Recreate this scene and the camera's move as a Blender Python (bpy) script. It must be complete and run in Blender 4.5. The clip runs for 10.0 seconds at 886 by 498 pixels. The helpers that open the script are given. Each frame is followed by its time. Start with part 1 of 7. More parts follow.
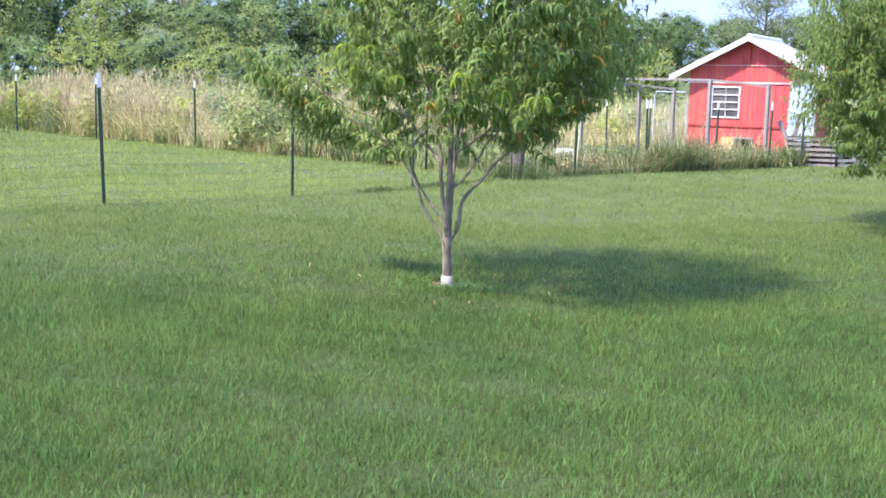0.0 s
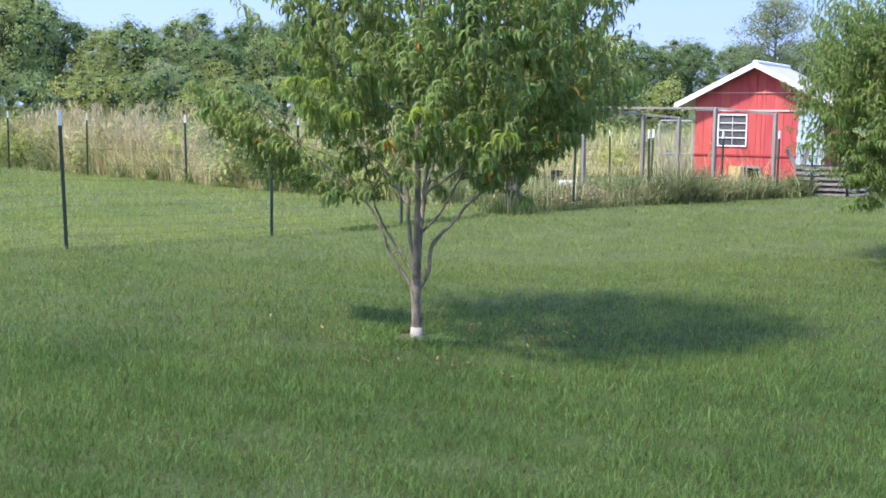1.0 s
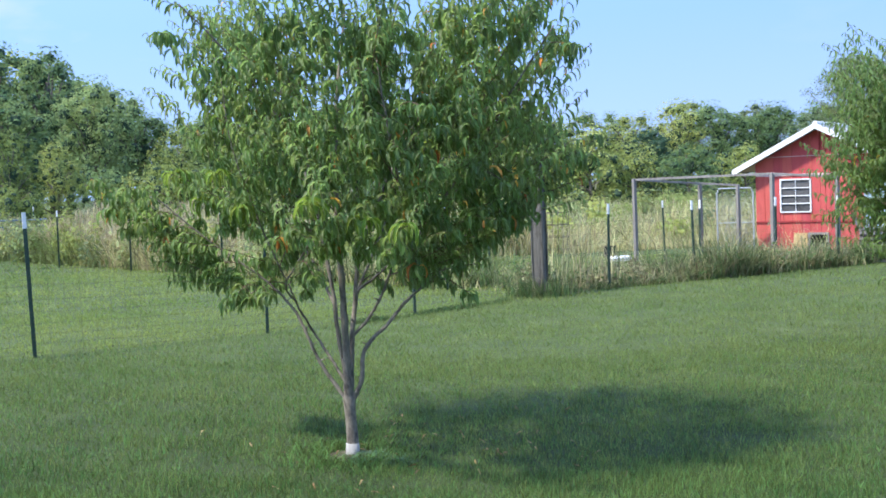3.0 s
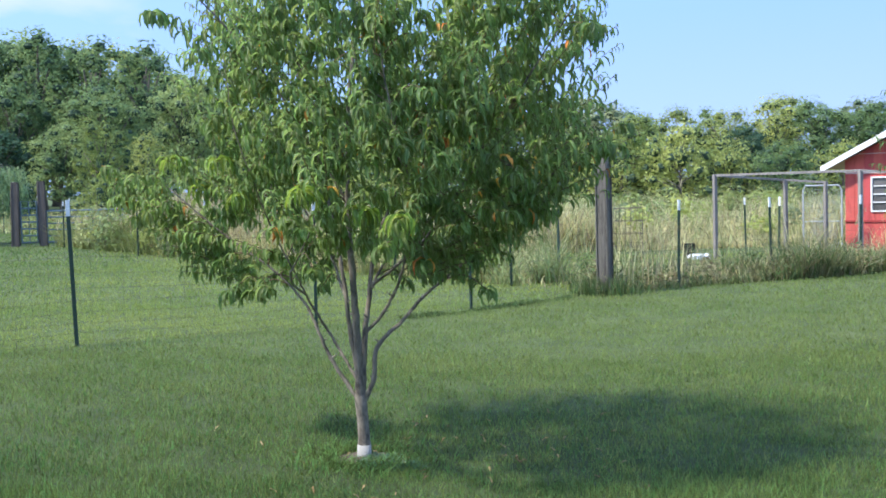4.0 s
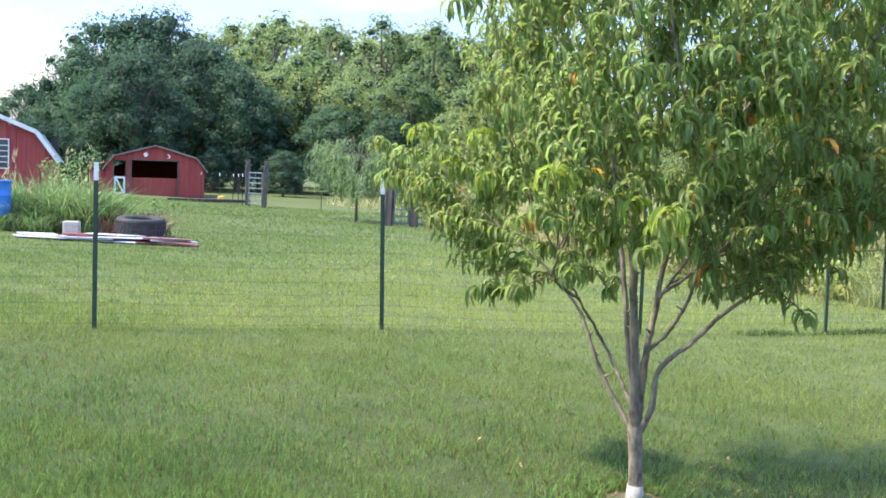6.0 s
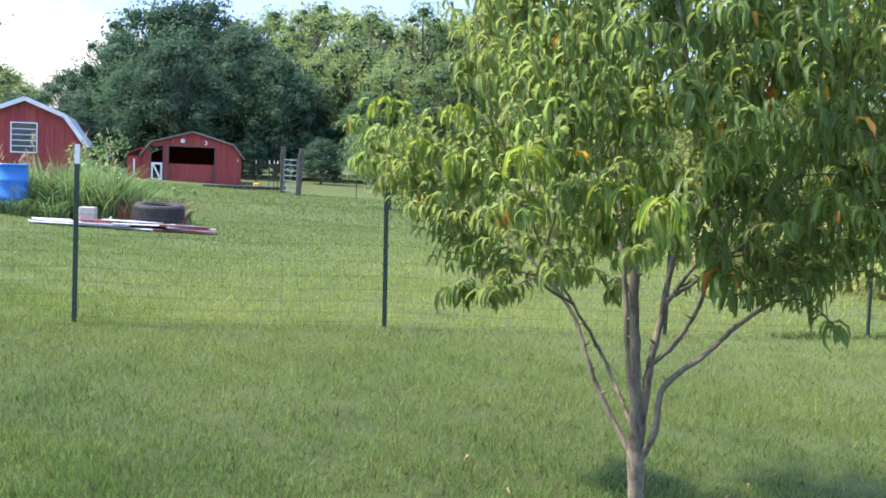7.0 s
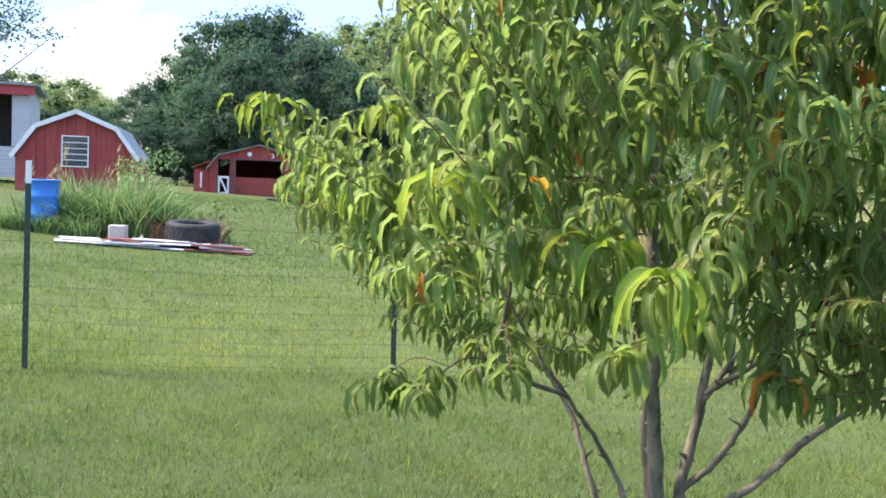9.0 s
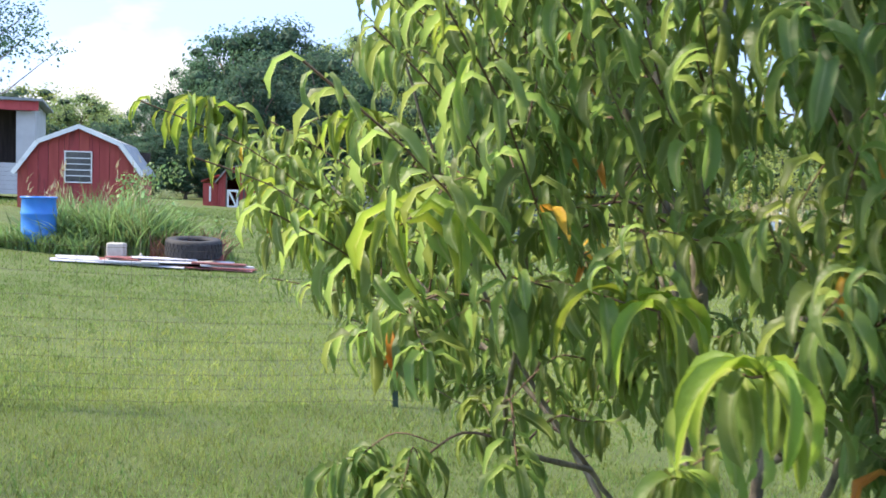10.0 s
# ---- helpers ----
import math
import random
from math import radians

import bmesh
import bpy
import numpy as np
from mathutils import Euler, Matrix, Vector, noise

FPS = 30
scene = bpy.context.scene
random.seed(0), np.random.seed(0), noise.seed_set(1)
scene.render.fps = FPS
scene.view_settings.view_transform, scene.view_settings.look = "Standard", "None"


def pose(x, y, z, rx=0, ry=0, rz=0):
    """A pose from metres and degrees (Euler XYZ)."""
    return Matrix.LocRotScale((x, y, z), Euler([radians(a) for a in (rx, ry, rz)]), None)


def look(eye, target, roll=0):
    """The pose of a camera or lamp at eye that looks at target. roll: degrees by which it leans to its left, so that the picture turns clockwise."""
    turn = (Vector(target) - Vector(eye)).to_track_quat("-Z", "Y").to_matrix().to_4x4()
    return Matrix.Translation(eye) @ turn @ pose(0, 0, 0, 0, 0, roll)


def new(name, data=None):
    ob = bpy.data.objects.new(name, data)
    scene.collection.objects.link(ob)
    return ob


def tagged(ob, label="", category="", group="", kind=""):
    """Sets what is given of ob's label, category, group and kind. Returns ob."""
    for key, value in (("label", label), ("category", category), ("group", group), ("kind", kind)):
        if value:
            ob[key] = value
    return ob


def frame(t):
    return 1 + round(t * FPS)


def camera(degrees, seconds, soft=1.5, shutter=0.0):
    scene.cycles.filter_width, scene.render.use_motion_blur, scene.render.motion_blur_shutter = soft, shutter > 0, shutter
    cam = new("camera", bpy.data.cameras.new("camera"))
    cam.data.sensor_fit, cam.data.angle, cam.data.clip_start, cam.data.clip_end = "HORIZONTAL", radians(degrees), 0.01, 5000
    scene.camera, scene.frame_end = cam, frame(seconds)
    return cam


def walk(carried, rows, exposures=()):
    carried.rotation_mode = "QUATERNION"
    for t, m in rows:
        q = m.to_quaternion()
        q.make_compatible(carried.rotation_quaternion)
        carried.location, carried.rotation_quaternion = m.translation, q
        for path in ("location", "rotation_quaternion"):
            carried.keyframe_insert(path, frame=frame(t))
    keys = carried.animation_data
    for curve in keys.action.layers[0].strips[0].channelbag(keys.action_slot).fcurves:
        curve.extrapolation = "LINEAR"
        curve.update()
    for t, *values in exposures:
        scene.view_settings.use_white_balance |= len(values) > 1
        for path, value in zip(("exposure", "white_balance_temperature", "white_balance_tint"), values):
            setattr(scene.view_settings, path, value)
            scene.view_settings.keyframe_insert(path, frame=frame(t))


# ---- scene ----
cam = camera(43.4, 10.0, 1.7, 0.2)
PATH = [
    (0, (-0.029, -0.349, 1.62), (0.357, 1.589, 1.315), 1.1),
    (0.5, (0.225, -0.041, 1.639), (0.59, 1.907, 1.366), 0.2),
    (1, (0.417, 0.283, 1.652), (0.779, 2.234, 1.399), 0.4),
    (1.5, (0.767, 0.482, 1.643), (1.11, 2.437, 1.402), -0.4),
    (2, (1.024, 0.699, 1.716), (1.319, 2.668, 1.529), -2.0),
    (2.2, (1.077, 0.762, 1.713), (1.367, 2.734, 1.542), -2.2),
    (3.3, (1.737, 1.091, 1.677), (1.87, 3.084, 1.573), -2.3),
    (3.5, (1.821, 1.135, 1.675), (1.909, 3.13, 1.563), -2.3),
    (4, (2.03, 1.352, 1.641), (2.061, 3.348, 1.525), -1.7),
    (4.5, (2.268, 1.447, 1.621), (2.084, 3.434, 1.484), -1.3),
    (5, (2.382, 1.653, 1.59), (1.888, 3.58, 1.384), -3.0),
    (5.2, (2.367, 1.807, 1.557), (1.799, 3.717, 1.391), -2.3),
    (6.3, (2.444, 2.659, 1.581), (1.8, 4.549, 1.457), 2.6),
    (6.5, (2.47, 2.795, 1.582), (1.797, 4.673, 1.45), 2.6),
    (7, (2.455, 3.211, 1.567), (1.753, 5.078, 1.425), 2.3),
    (7.5, (2.49, 3.643, 1.574), (1.78, 5.508, 1.435), 2.4),
    (8, (2.534, 4.008, 1.612), (1.726, 5.834, 1.492), 2.4),
    (8.5, (2.406, 4.384, 1.619), (1.572, 6.197, 1.495), 2.4),
    (9, (2.321, 4.731, 1.636), (1.488, 6.545, 1.511), 2.3),
    (9.5, (2.29, 5.065, 1.65), (1.449, 6.876, 1.527), 2.3),
    (10, (2.102, 5.328, 1.665), (1.247, 7.133, 1.558), 1.6),
]
walk(cam, [(t, look(eye, target, roll)) for t, eye, target, roll in PATH],
     [(0.0, 2.71, 6500, 21), (0.5, 2.43, 6520, 19), (1.0, 2.28, 6540, 17), (1.5, 2.41, 6560, 16), (2.2, 2.13, 6150, 13), (3.5, 2.12, 6100, 11), (4.5, 2.30, 6580, 12), (5.0, 2.85, 7020, 13), (6.5, 2.68, 7100, 14), (7.0, 2.62, 7140, 14), (7.5, 2.87, 7180, 14), (8.0, 2.69, 7200, 14), (9.0, 2.63, 7480, 12), (10.0, 2.58, 7480, 12)])

# ---- light ----
SUN_AZ, SUN_EL = radians(-113.0), radians(52.0)      # from +y towards +x
SUN_DIR = Vector((math.sin(SUN_AZ) * math.cos(SUN_EL), math.cos(SUN_AZ) * math.cos(SUN_EL), math.sin(SUN_EL)))
world = bpy.data.worlds.new("sky")
scene.world = world
world.use_nodes = True
wn, wl = world.node_tree.nodes, world.node_tree.links
sky = wn.new("ShaderNodeTexSky")
sky.sky_type, sky.sun_disc = "NISHITA", False
sky.sun_elevation, sky.sun_rotation = SUN_EL, SUN_AZ
sky.dust_density, sky.air_density, sky.ozone_density = 0.5, 0.86, 1.5
w_co = wn.new("ShaderNodeTexCoord")
w_up = wn.new("ShaderNodeMapping")
w_up.inputs["Location"].default_value = (0.45, 0.20, 0.70)   # a clear, deep sky down to the tree line
w_map = wn.new("ShaderNodeMapping")
w_map.inputs["Scale"].default_value = (1.0, 1.0, 2.6)
w_map.inputs["Location"].default_value = (0.35, 0.1, 0.0)
cloud = wn.new("ShaderNodeTexNoise")
cloud.inputs["Scale"].default_value, cloud.inputs["Detail"].default_value, cloud.inputs["Roughness"].default_value = 3.1, 9.0, 0.55
c_ramp = wn.new("ShaderNodeValToRGB")
c_ramp.color_ramp.elements[0].position, c_ramp.color_ramp.elements[1].position = 0.54, 0.68
c_mix = wn.new("ShaderNodeMix")
c_mix.data_type = "RGBA"
c_mix.inputs["B"].default_value = (1.5, 1.55, 1.68, 1)
wl.new(w_co.outputs["Generated"], w_up.inputs["Vector"])
wl.new(w_up.outputs["Vector"], sky.inputs["Vector"])
wl.new(w_co.outputs["Generated"], w_map.inputs["Vector"])
wl.new(w_map.outputs["Vector"], cloud.inputs["Vector"])
wl.new(cloud.outputs["Fac"], c_ramp.inputs["Fac"])
w_side = wn.new("ShaderNodeVectorMath")          # the clouds stand over the north-west
w_side.operation = "DOT_PRODUCT"
w_side.inputs[1].default_value = (-0.82, 0.57, 0.0)
w_part = wn.new("ShaderNodeMapRange")
w_part.inputs["From Min"].default_value, w_part.inputs["From Max"].default_value = 0.60, 0.95
w_part.inputs["To Min"].default_value = 0.12
w_mul = wn.new("ShaderNodeMath")
w_mul.operation = "MULTIPLY"
wl.new(w_co.outputs["Generated"], w_side.inputs[0])
wl.new(w_side.outputs["Value"], w_part.inputs["Value"])
wl.new(c_ramp.outputs["Color"], w_mul.inputs[0])
wl.new(w_part.outputs["Result"], w_mul.inputs[1])
w_sep, w_haze, w_max = wn.new("ShaderNodeSeparateXYZ"), wn.new("ShaderNodeMapRange"), wn.new("ShaderNodeMath")
w_haze.inputs["From Min"].default_value, w_haze.inputs["From Max"].default_value = 0.145, 0.05      # summer haze low over the trees
w_haze.inputs["To Max"].default_value = 0.20
w_max.operation = "MAXIMUM"
wl.new(w_co.outputs["Generated"], w_sep.inputs[0])
wl.new(w_sep.outputs["Z"], w_haze.inputs["Value"])
wl.new(w_haze.outputs["Result"], w_max.inputs[0])
wl.new(w_mul.outputs["Value"], w_max.inputs[1])
wl.new(w_max.outputs["Value"], c_mix.inputs["Factor"])
wl.new(sky.outputs["Color"], c_mix.inputs["A"])
wl.new(c_mix.outputs["Result"], wn["Background"].inputs["Color"])
wn["Background"].inputs["Strength"].default_value = 0.15
sun = new("sun", bpy.data.lights.new("sun", "SUN"))
sun.data.energy, sun.data.angle, sun.data.color = 1.6, radians(4.0), (1.0, 0.94, 0.84)
sun.matrix_world = look(SUN_DIR * 60, (0, 0, 0))


# ---- small builders ----
class Buf:
    """Collects vertices and faces for one mesh."""

    def __init__(self):
        self.v, self.f = [], []

    def add(self, verts, faces):
        k = len(self.v)
        self.v += [tuple(p) for p in verts]
        self.f += [tuple(i + k for i in f) for f in faces]
        return self

    def box(self, x0, y0, z0, x1, y1, z1, m=None):
        vs = [Vector((x, y, z)) for z in (z0, z1) for y in (y0, y1) for x in (x0, x1)]
        if m:
            vs = [m @ p for p in vs]
        return self.add(vs, [(0, 2, 3, 1), (4, 5, 7, 6), (0, 1, 5, 4), (1, 3, 7, 5), (3, 2, 6, 7), (2, 0, 4, 6)])

    def slab(self, x0, y0, z0, x1, y1, z1, c=0.01, m=None):
        """A board with its upright edges and top arrises eased."""
        out = [(x0 + c, y0), (x1 - c, y0), (x1, y0 + c), (x1, y1 - c), (x1 - c, y1), (x0 + c, y1), (x0, y1 - c), (x0, y0 + c)]
        cx, cy = (x0 + x1) / 2, (y0 + y1) / 2
        ins = [(x + math.copysign(c, cx - x), y + math.copysign(c, cy - y)) for x, y in out]
        vs = [Vector((x, y, z0)) for x, y in out] + [Vector((x, y, z1 - c)) for x, y in out] + [Vector((x, y, z1)) for x, y in ins]
        if m:
            vs = [m @ p for p in vs]
        fs = [tuple(range(7, -1, -1)), tuple(range(16, 24))]
        for r in (0, 8):
            fs += [(r + i, r + (i + 1) % 8, r + 8 + (i + 1) % 8, r + 8 + i) for i in range(8)]
        return self.add(vs, fs)

    def tube(self, pts, radii, n=8, cap=True):
        pts = [Vector(p) for p in pts]
        if not hasattr(radii, "__len__"):
            radii = [radii] * len(pts)
        vs, fs, side = [], [], None
        for i, p in enumerate(pts):
            d = (pts[min(i + 1, len(pts) - 1)] - pts[max(i - 1, 0)]).normalized()
            if side is None:
                side = d.orthogonal().normalized()
            side = (side - d * side.dot(d)).normalized()
            up = d.cross(side)
            for k in range(n):
                a = 2 * math.pi * k / n
                vs.append(p + (side * math.cos(a) + up * math.sin(a)) * radii[i])
        for i in range(len(pts) - 1):
            fs += [(i * n + k, i * n + (k + 1) % n, (i + 1) * n + (k + 1) % n, (i + 1) * n + k) for k in range(n)]
        if cap:
            fs += [tuple(range(n - 1, -1, -1)), tuple(range((len(pts) - 1) * n, len(pts) * n))]
        return self.add(vs, fs)

    def lathe(self, prof, n=24, m=None, close=False):
        vs, fs = [], []
        for r, z in prof:
            for k in range(n):
                a = 2 * math.pi * k / n
                p = Vector((r * math.cos(a), r * math.sin(a), z))
                vs.append(m @ p if m else p)
        rows = len(prof)
        for i in range(rows if close else rows - 1):
            j = (i + 1) % rows
            fs += [(i * n + k, i * n + (k + 1) % n, j * n + (k + 1) % n, j * n + k) for k in range(n)]
        if not close:
            fs += [tuple(range(n - 1, -1, -1)), tuple(range((rows - 1) * n, rows * n))]
        return self.add(vs, fs)

    def extrude(self, poly, y0, y1, m=None):
        """A polygon in x and z, drawn out from y0 to y1."""
        n = len(poly)
        vs = [Vector((x, y0, z)) for x, z in poly] + [Vector((x, y1, z)) for x, z in poly]
        if m:
            vs = [m @ p for p in vs]
        return self.add(vs, [tuple(range(n)), tuple(range(2 * n - 1, n - 1, -1))] + [(i, i + n, (i + 1) % n + n, (i + 1) % n) for i in range(n)])

    def mesh(self, name, material, smooth=False):
        me = bpy.data.meshes.new(name)
        me.from_pydata(self.v, [], self.f)
        me.materials.append(material)
        if smooth:
            me.polygons.foreach_set("use_smooth", [True] * len(me.polygons))
        me.update()
        return me


def np_mesh(name, verts, faces, material, smooth=False):
    """A mesh from arrays: verts (n, 3), faces (m, k)."""
    me = bpy.data.meshes.new(name)
    verts, faces = np.asarray(verts, np.float32), np.asarray(faces, np.int32)
    k = faces.shape[1]
    me.vertices.add(len(verts))
    me.vertices.foreach_set("co", verts.ravel())
    me.loops.add(faces.size)
    me.loops.foreach_set("vertex_index", faces.ravel())
    me.polygons.add(len(faces))
    me.polygons.foreach_set("loop_start", np.arange(0, faces.size, k, dtype=np.int32))
    me.polygons.foreach_set("loop_total", np.full(len(faces), k, np.int32))
    if smooth:
        me.polygons.foreach_set("use_smooth", np.ones(len(faces), bool))
    me.materials.append(material)
    me.update(calc_edges=True)
    return me


def part(name, data, parent, label="", m=None):
    """One mesh object under a thing or a part, in the parent's space."""
    ob = new(name, data)
    ob.parent = parent
    if m is not None:
        ob.matrix_basis = m
    if label:
        tagged(ob, label)
    return ob


def thing(name, m, label, category, group="", kind="", data=None):
    ob = new(name, data)
    ob.matrix_basis = m
    return tagged(ob, label, category, group, kind)


# ---- materials ----
def material(name, low, high, scale=6.0, fine=60.0, rough=0.8, bump=0.15, metal=0.0, stain=None, stain_at=0.62, stretch=(1, 1, 1), vary=0.0, spec=0.35, dist=0.01):
    """Two scales of colour variation, fine relief and, if given, stains with a shape of their own."""
    m = bpy.data.materials.new(name)
    m.use_nodes = True
    n, l = m.node_tree.nodes, m.node_tree.links
    p = n["Principled BSDF"]
    p.inputs["Roughness"].default_value, p.inputs["Metallic"].default_value = rough, metal
    p.inputs["Specular IOR Level"].default_value = spec
    co, mp = n.new("ShaderNodeTexCoord"), n.new("ShaderNodeMapping")
    mp.inputs["Scale"].default_value = stretch
    l.new(co.outputs["Object"], mp.inputs["Vector"])
    big, small, mix = n.new("ShaderNodeTexNoise"), n.new("ShaderNodeTexNoise"), n.new("ShaderNodeMix")
    for t, s in ((big, scale), (small, fine)):
        t.inputs["Scale"].default_value, t.inputs["Detail"].default_value = s, 5.0
        l.new(mp.outputs["Vector"], t.inputs["Vector"])
    half = n.new("ShaderNodeMath")
    half.operation = "MULTIPLY_ADD"
    half.inputs[1].default_value = 0.5
    l.new(small.outputs["Fac"], half.inputs[0])
    l.new(big.outputs["Fac"], half.inputs[2])
    spread = n.new("ShaderNodeMapRange")
    spread.inputs["From Min"].default_value, spread.inputs["From Max"].default_value = 0.5, 1.0
    l.new(half.outputs[0], spread.inputs["Value"])
    mix.data_type = "RGBA"
    mix.inputs["A"].default_value, mix.inputs["B"].default_value = (*low, 1), (*high, 1)
    l.new(spread.outputs["Result"], mix.inputs["Factor"])
    last = mix.outputs["Result"]
    if stain:
        st, rm, mx = n.new("ShaderNodeTexNoise"), n.new("ShaderNodeMapRange"), n.new("ShaderNodeMix")
        st.inputs["Scale"].default_value, st.inputs["Detail"].default_value = scale * 0.7, 8.0
        st.inputs["Roughness"].default_value = 0.65
        off = n.new("ShaderNodeVectorMath")
        off.inputs[1].default_value = (7.3, 2.1, 4.4)
        l.new(mp.outputs["Vector"], off.inputs[0])
        l.new(off.outputs[0], st.inputs["Vector"])
        rm.inputs["From Min"].default_value, rm.inputs["From Max"].default_value = stain_at, stain_at + 0.12
        l.new(st.outputs["Fac"], rm.inputs["Value"])
        mx.data_type = "RGBA"
        mx.inputs["B"].default_value = (*stain, 1)
        l.new(rm.outputs["Result"], mx.inputs["Factor"])
        l.new(last, mx.inputs["A"])
        last = mx.outputs["Result"]
    if vary:
        last = varied(n, l, last, vary)
    l.new(last, p.inputs["Base Color"])
    if bump:
        b = n.new("ShaderNodeBump")
        b.inputs["Strength"].default_value, b.inputs["Distance"].default_value = bump, dist
        l.new(half.outputs[0], b.inputs["Height"])
        l.new(b.outputs["Normal"], p.inputs["Normal"])
    return m


def varied(n, l, colour, amount):
    """Brightness and hue that differ from piece to piece."""
    ob, ge, add, fr = n.new("ShaderNodeObjectInfo"), n.new("ShaderNodeNewGeometry"), n.new("ShaderNodeMath"), n.new("ShaderNodeMath")
    fr.operation = "FRACT"
    l.new(ob.outputs["Random"], add.inputs[0])
    l.new(ge.outputs["Random Per Island"], add.inputs[1])
    l.new(add.outputs[0], fr.inputs[0])
    hsv = n.new("ShaderNodeHueSaturation")
    for key, lo, hi in (("Hue", 0.5 - amount * 0.06, 0.5 + amount * 0.05), ("Value", 1 - amount, 1 + amount)):
        r = n.new("ShaderNodeMapRange")
        r.inputs["To Min"].default_value, r.inputs["To Max"].default_value = lo, hi
        l.new(fr.outputs[0], r.inputs["Value"])
        l.new(r.outputs["Result"], hsv.inputs[key])
    l.new(colour, hsv.inputs["Color"])
    return hsv.outputs["Color"]


def leafy(name, low, high, vary=0.35, clear=0.35, rough=0.5, scale=1.5, spec=0.4, whole=0.0, rib=None):
    """Foliage: patches of two greens, each leaf a little different, light passing through."""
    m = bpy.data.materials.new(name)
    m.use_nodes = True
    n, l = m.node_tree.nodes, m.node_tree.links
    p = n["Principled BSDF"]
    p.inputs["Roughness"].default_value = rough
    p.inputs["Specular IOR Level"].default_value = spec
    co, tex, mix = n.new("ShaderNodeNewGeometry"), n.new("ShaderNodeTexNoise"), n.new("ShaderNodeMix")
    tex.inputs["Scale"].default_value, tex.inputs["Detail"].default_value = scale, 4.0
    l.new(co.outputs["Position"], tex.inputs["Vector"])
    rm = n.new("ShaderNodeMapRange")
    rm.inputs["From Min"].default_value, rm.inputs["From Max"].default_value = 0.34, 0.66
    l.new(tex.outputs["Fac"], rm.inputs["Value"])
    mix.data_type = "RGBA"
    mix.inputs["A"].default_value, mix.inputs["B"].default_value = (*low, 1), (*high, 1)
    l.new(rm.outputs["Result"], mix.inputs["Factor"])
    col = varied(n, l, mix.outputs["Result"], vary)
    if whole:
        oi, hv = n.new("ShaderNodeObjectInfo"), n.new("ShaderNodeHueSaturation")
        for key, lo, hi in (("Value", 1 - whole, 1 + whole), ("Hue", 0.5 + 0.05 * whole, 0.5 - 0.08 * whole)):
            r = n.new("ShaderNodeMapRange")
            r.inputs["To Min"].default_value, r.inputs["To Max"].default_value = lo, hi
            l.new(oi.outputs["Random"], r.inputs["Value"])
            l.new(r.outputs["Result"], hv.inputs[key])
        l.new(col, hv.inputs["Color"])
        col = hv.outputs["Color"]
    if rib:         # a pale midrib, and fine side veins as relief
        at, pw, mr = n.new("ShaderNodeAttribute"), n.new("ShaderNodeMath"), n.new("ShaderNodeMix")
        at.attribute_name = "midrib"
        pw.operation = "POWER"
        pw.inputs[1].default_value = 9.0
        mr.data_type = "RGBA"
        mr.inputs["B"].default_value = (*rib, 1)
        l.new(at.outputs["Fac"], pw.inputs[0])
        l.new(pw.outputs["Value"], mr.inputs["Factor"])
        l.new(col, mr.inputs["A"])
        col = mr.outputs["Result"]
        grain, bp = n.new("ShaderNodeTexNoise"), n.new("ShaderNodeBump")
        grain.inputs["Scale"].default_value, grain.inputs["Detail"].default_value = 160.0, 2.0
        bp.inputs["Strength"].default_value, bp.inputs["Distance"].default_value = 0.35, 0.004
        l.new(co.outputs["Position"], grain.inputs["Vector"])
        l.new(grain.outputs["Fac"], bp.inputs["Height"])
        l.new(bp.outputs["Normal"], p.inputs["Normal"])
    tr, ms = n.new("ShaderNodeBsdfTranslucent"), n.new("ShaderNodeMixShader")
    bright = n.new("ShaderNodeHueSaturation")
    bright.inputs["Value"].default_value, bright.inputs["Hue"].default_value = 1.65, 0.485
    l.new(col, bright.inputs["Color"])
    l.new(col, p.inputs["Base Color"])
    l.new(bright.outputs["Color"], tr.inputs["Color"])
    ms.inputs[0].default_value = clear
    l.new(p.outputs[0], ms.inputs[1])
    l.new(tr.outputs[0], ms.inputs[2])
    l.new(ms.outputs[0], n["Material Output"].inputs["Surface"])
    return m


M_soil = material("lawn_soil", (0.030, 0.046, 0.013), (0.054, 0.076, 0.020), 2.0, 45, 0.95, 0.6, dist=0.04, stain=(0.085, 0.105, 0.04), stain_at=0.64)
M_paddock = leafy("paddock_blades", (0.092, 0.160, 0.043), (0.126, 0.194, 0.053), 0.30, 0.38, 0.65, 0.5, 0.2)
M_dirt = material("bare_dirt", (0.075, 0.056, 0.037), (0.145, 0.11, 0.072), 9, 60, 0.95, 0.6, dist=0.02)
M_grass = leafy("lawn_blades", (0.080, 0.144, 0.038), (0.122, 0.190, 0.050), 0.62, 0.40, 0.65, 1.1, 0.2)
M_pale_paddock = leafy("pale_paddock_blades", (0.185, 0.255, 0.060), (0.255, 0.305, 0.078), 0.28, 0.38, 0.65, 0.5, 0.2)
M_pale_lawn = leafy("pale_lawn_blades", (0.140, 0.200, 0.052), (0.192, 0.240, 0.070), 0.28, 0.38, 0.65, 0.8, 0.2)
M_clover = leafy("clover", (0.075, 0.150, 0.062), (0.12, 0.20, 0.085), 0.3, 0.25, 0.5, 2.0)
M_dock = leafy("reddish_dock", (0.10, 0.055, 0.040), (0.17, 0.095, 0.065), 0.35, 0.25, 0.7, 2.0, 0.2)
M_straw = leafy("dry_meadow_grass", (0.41, 0.385, 0.185), (0.55, 0.49, 0.26), 0.40, 0.25, 0.7, 0.9, 0.2)
M_weed = leafy("green_meadow_grass", (0.16, 0.22, 0.07), (0.31, 0.32, 0.13), 0.4, 0.3, 0.6, 0.4, 0.25)
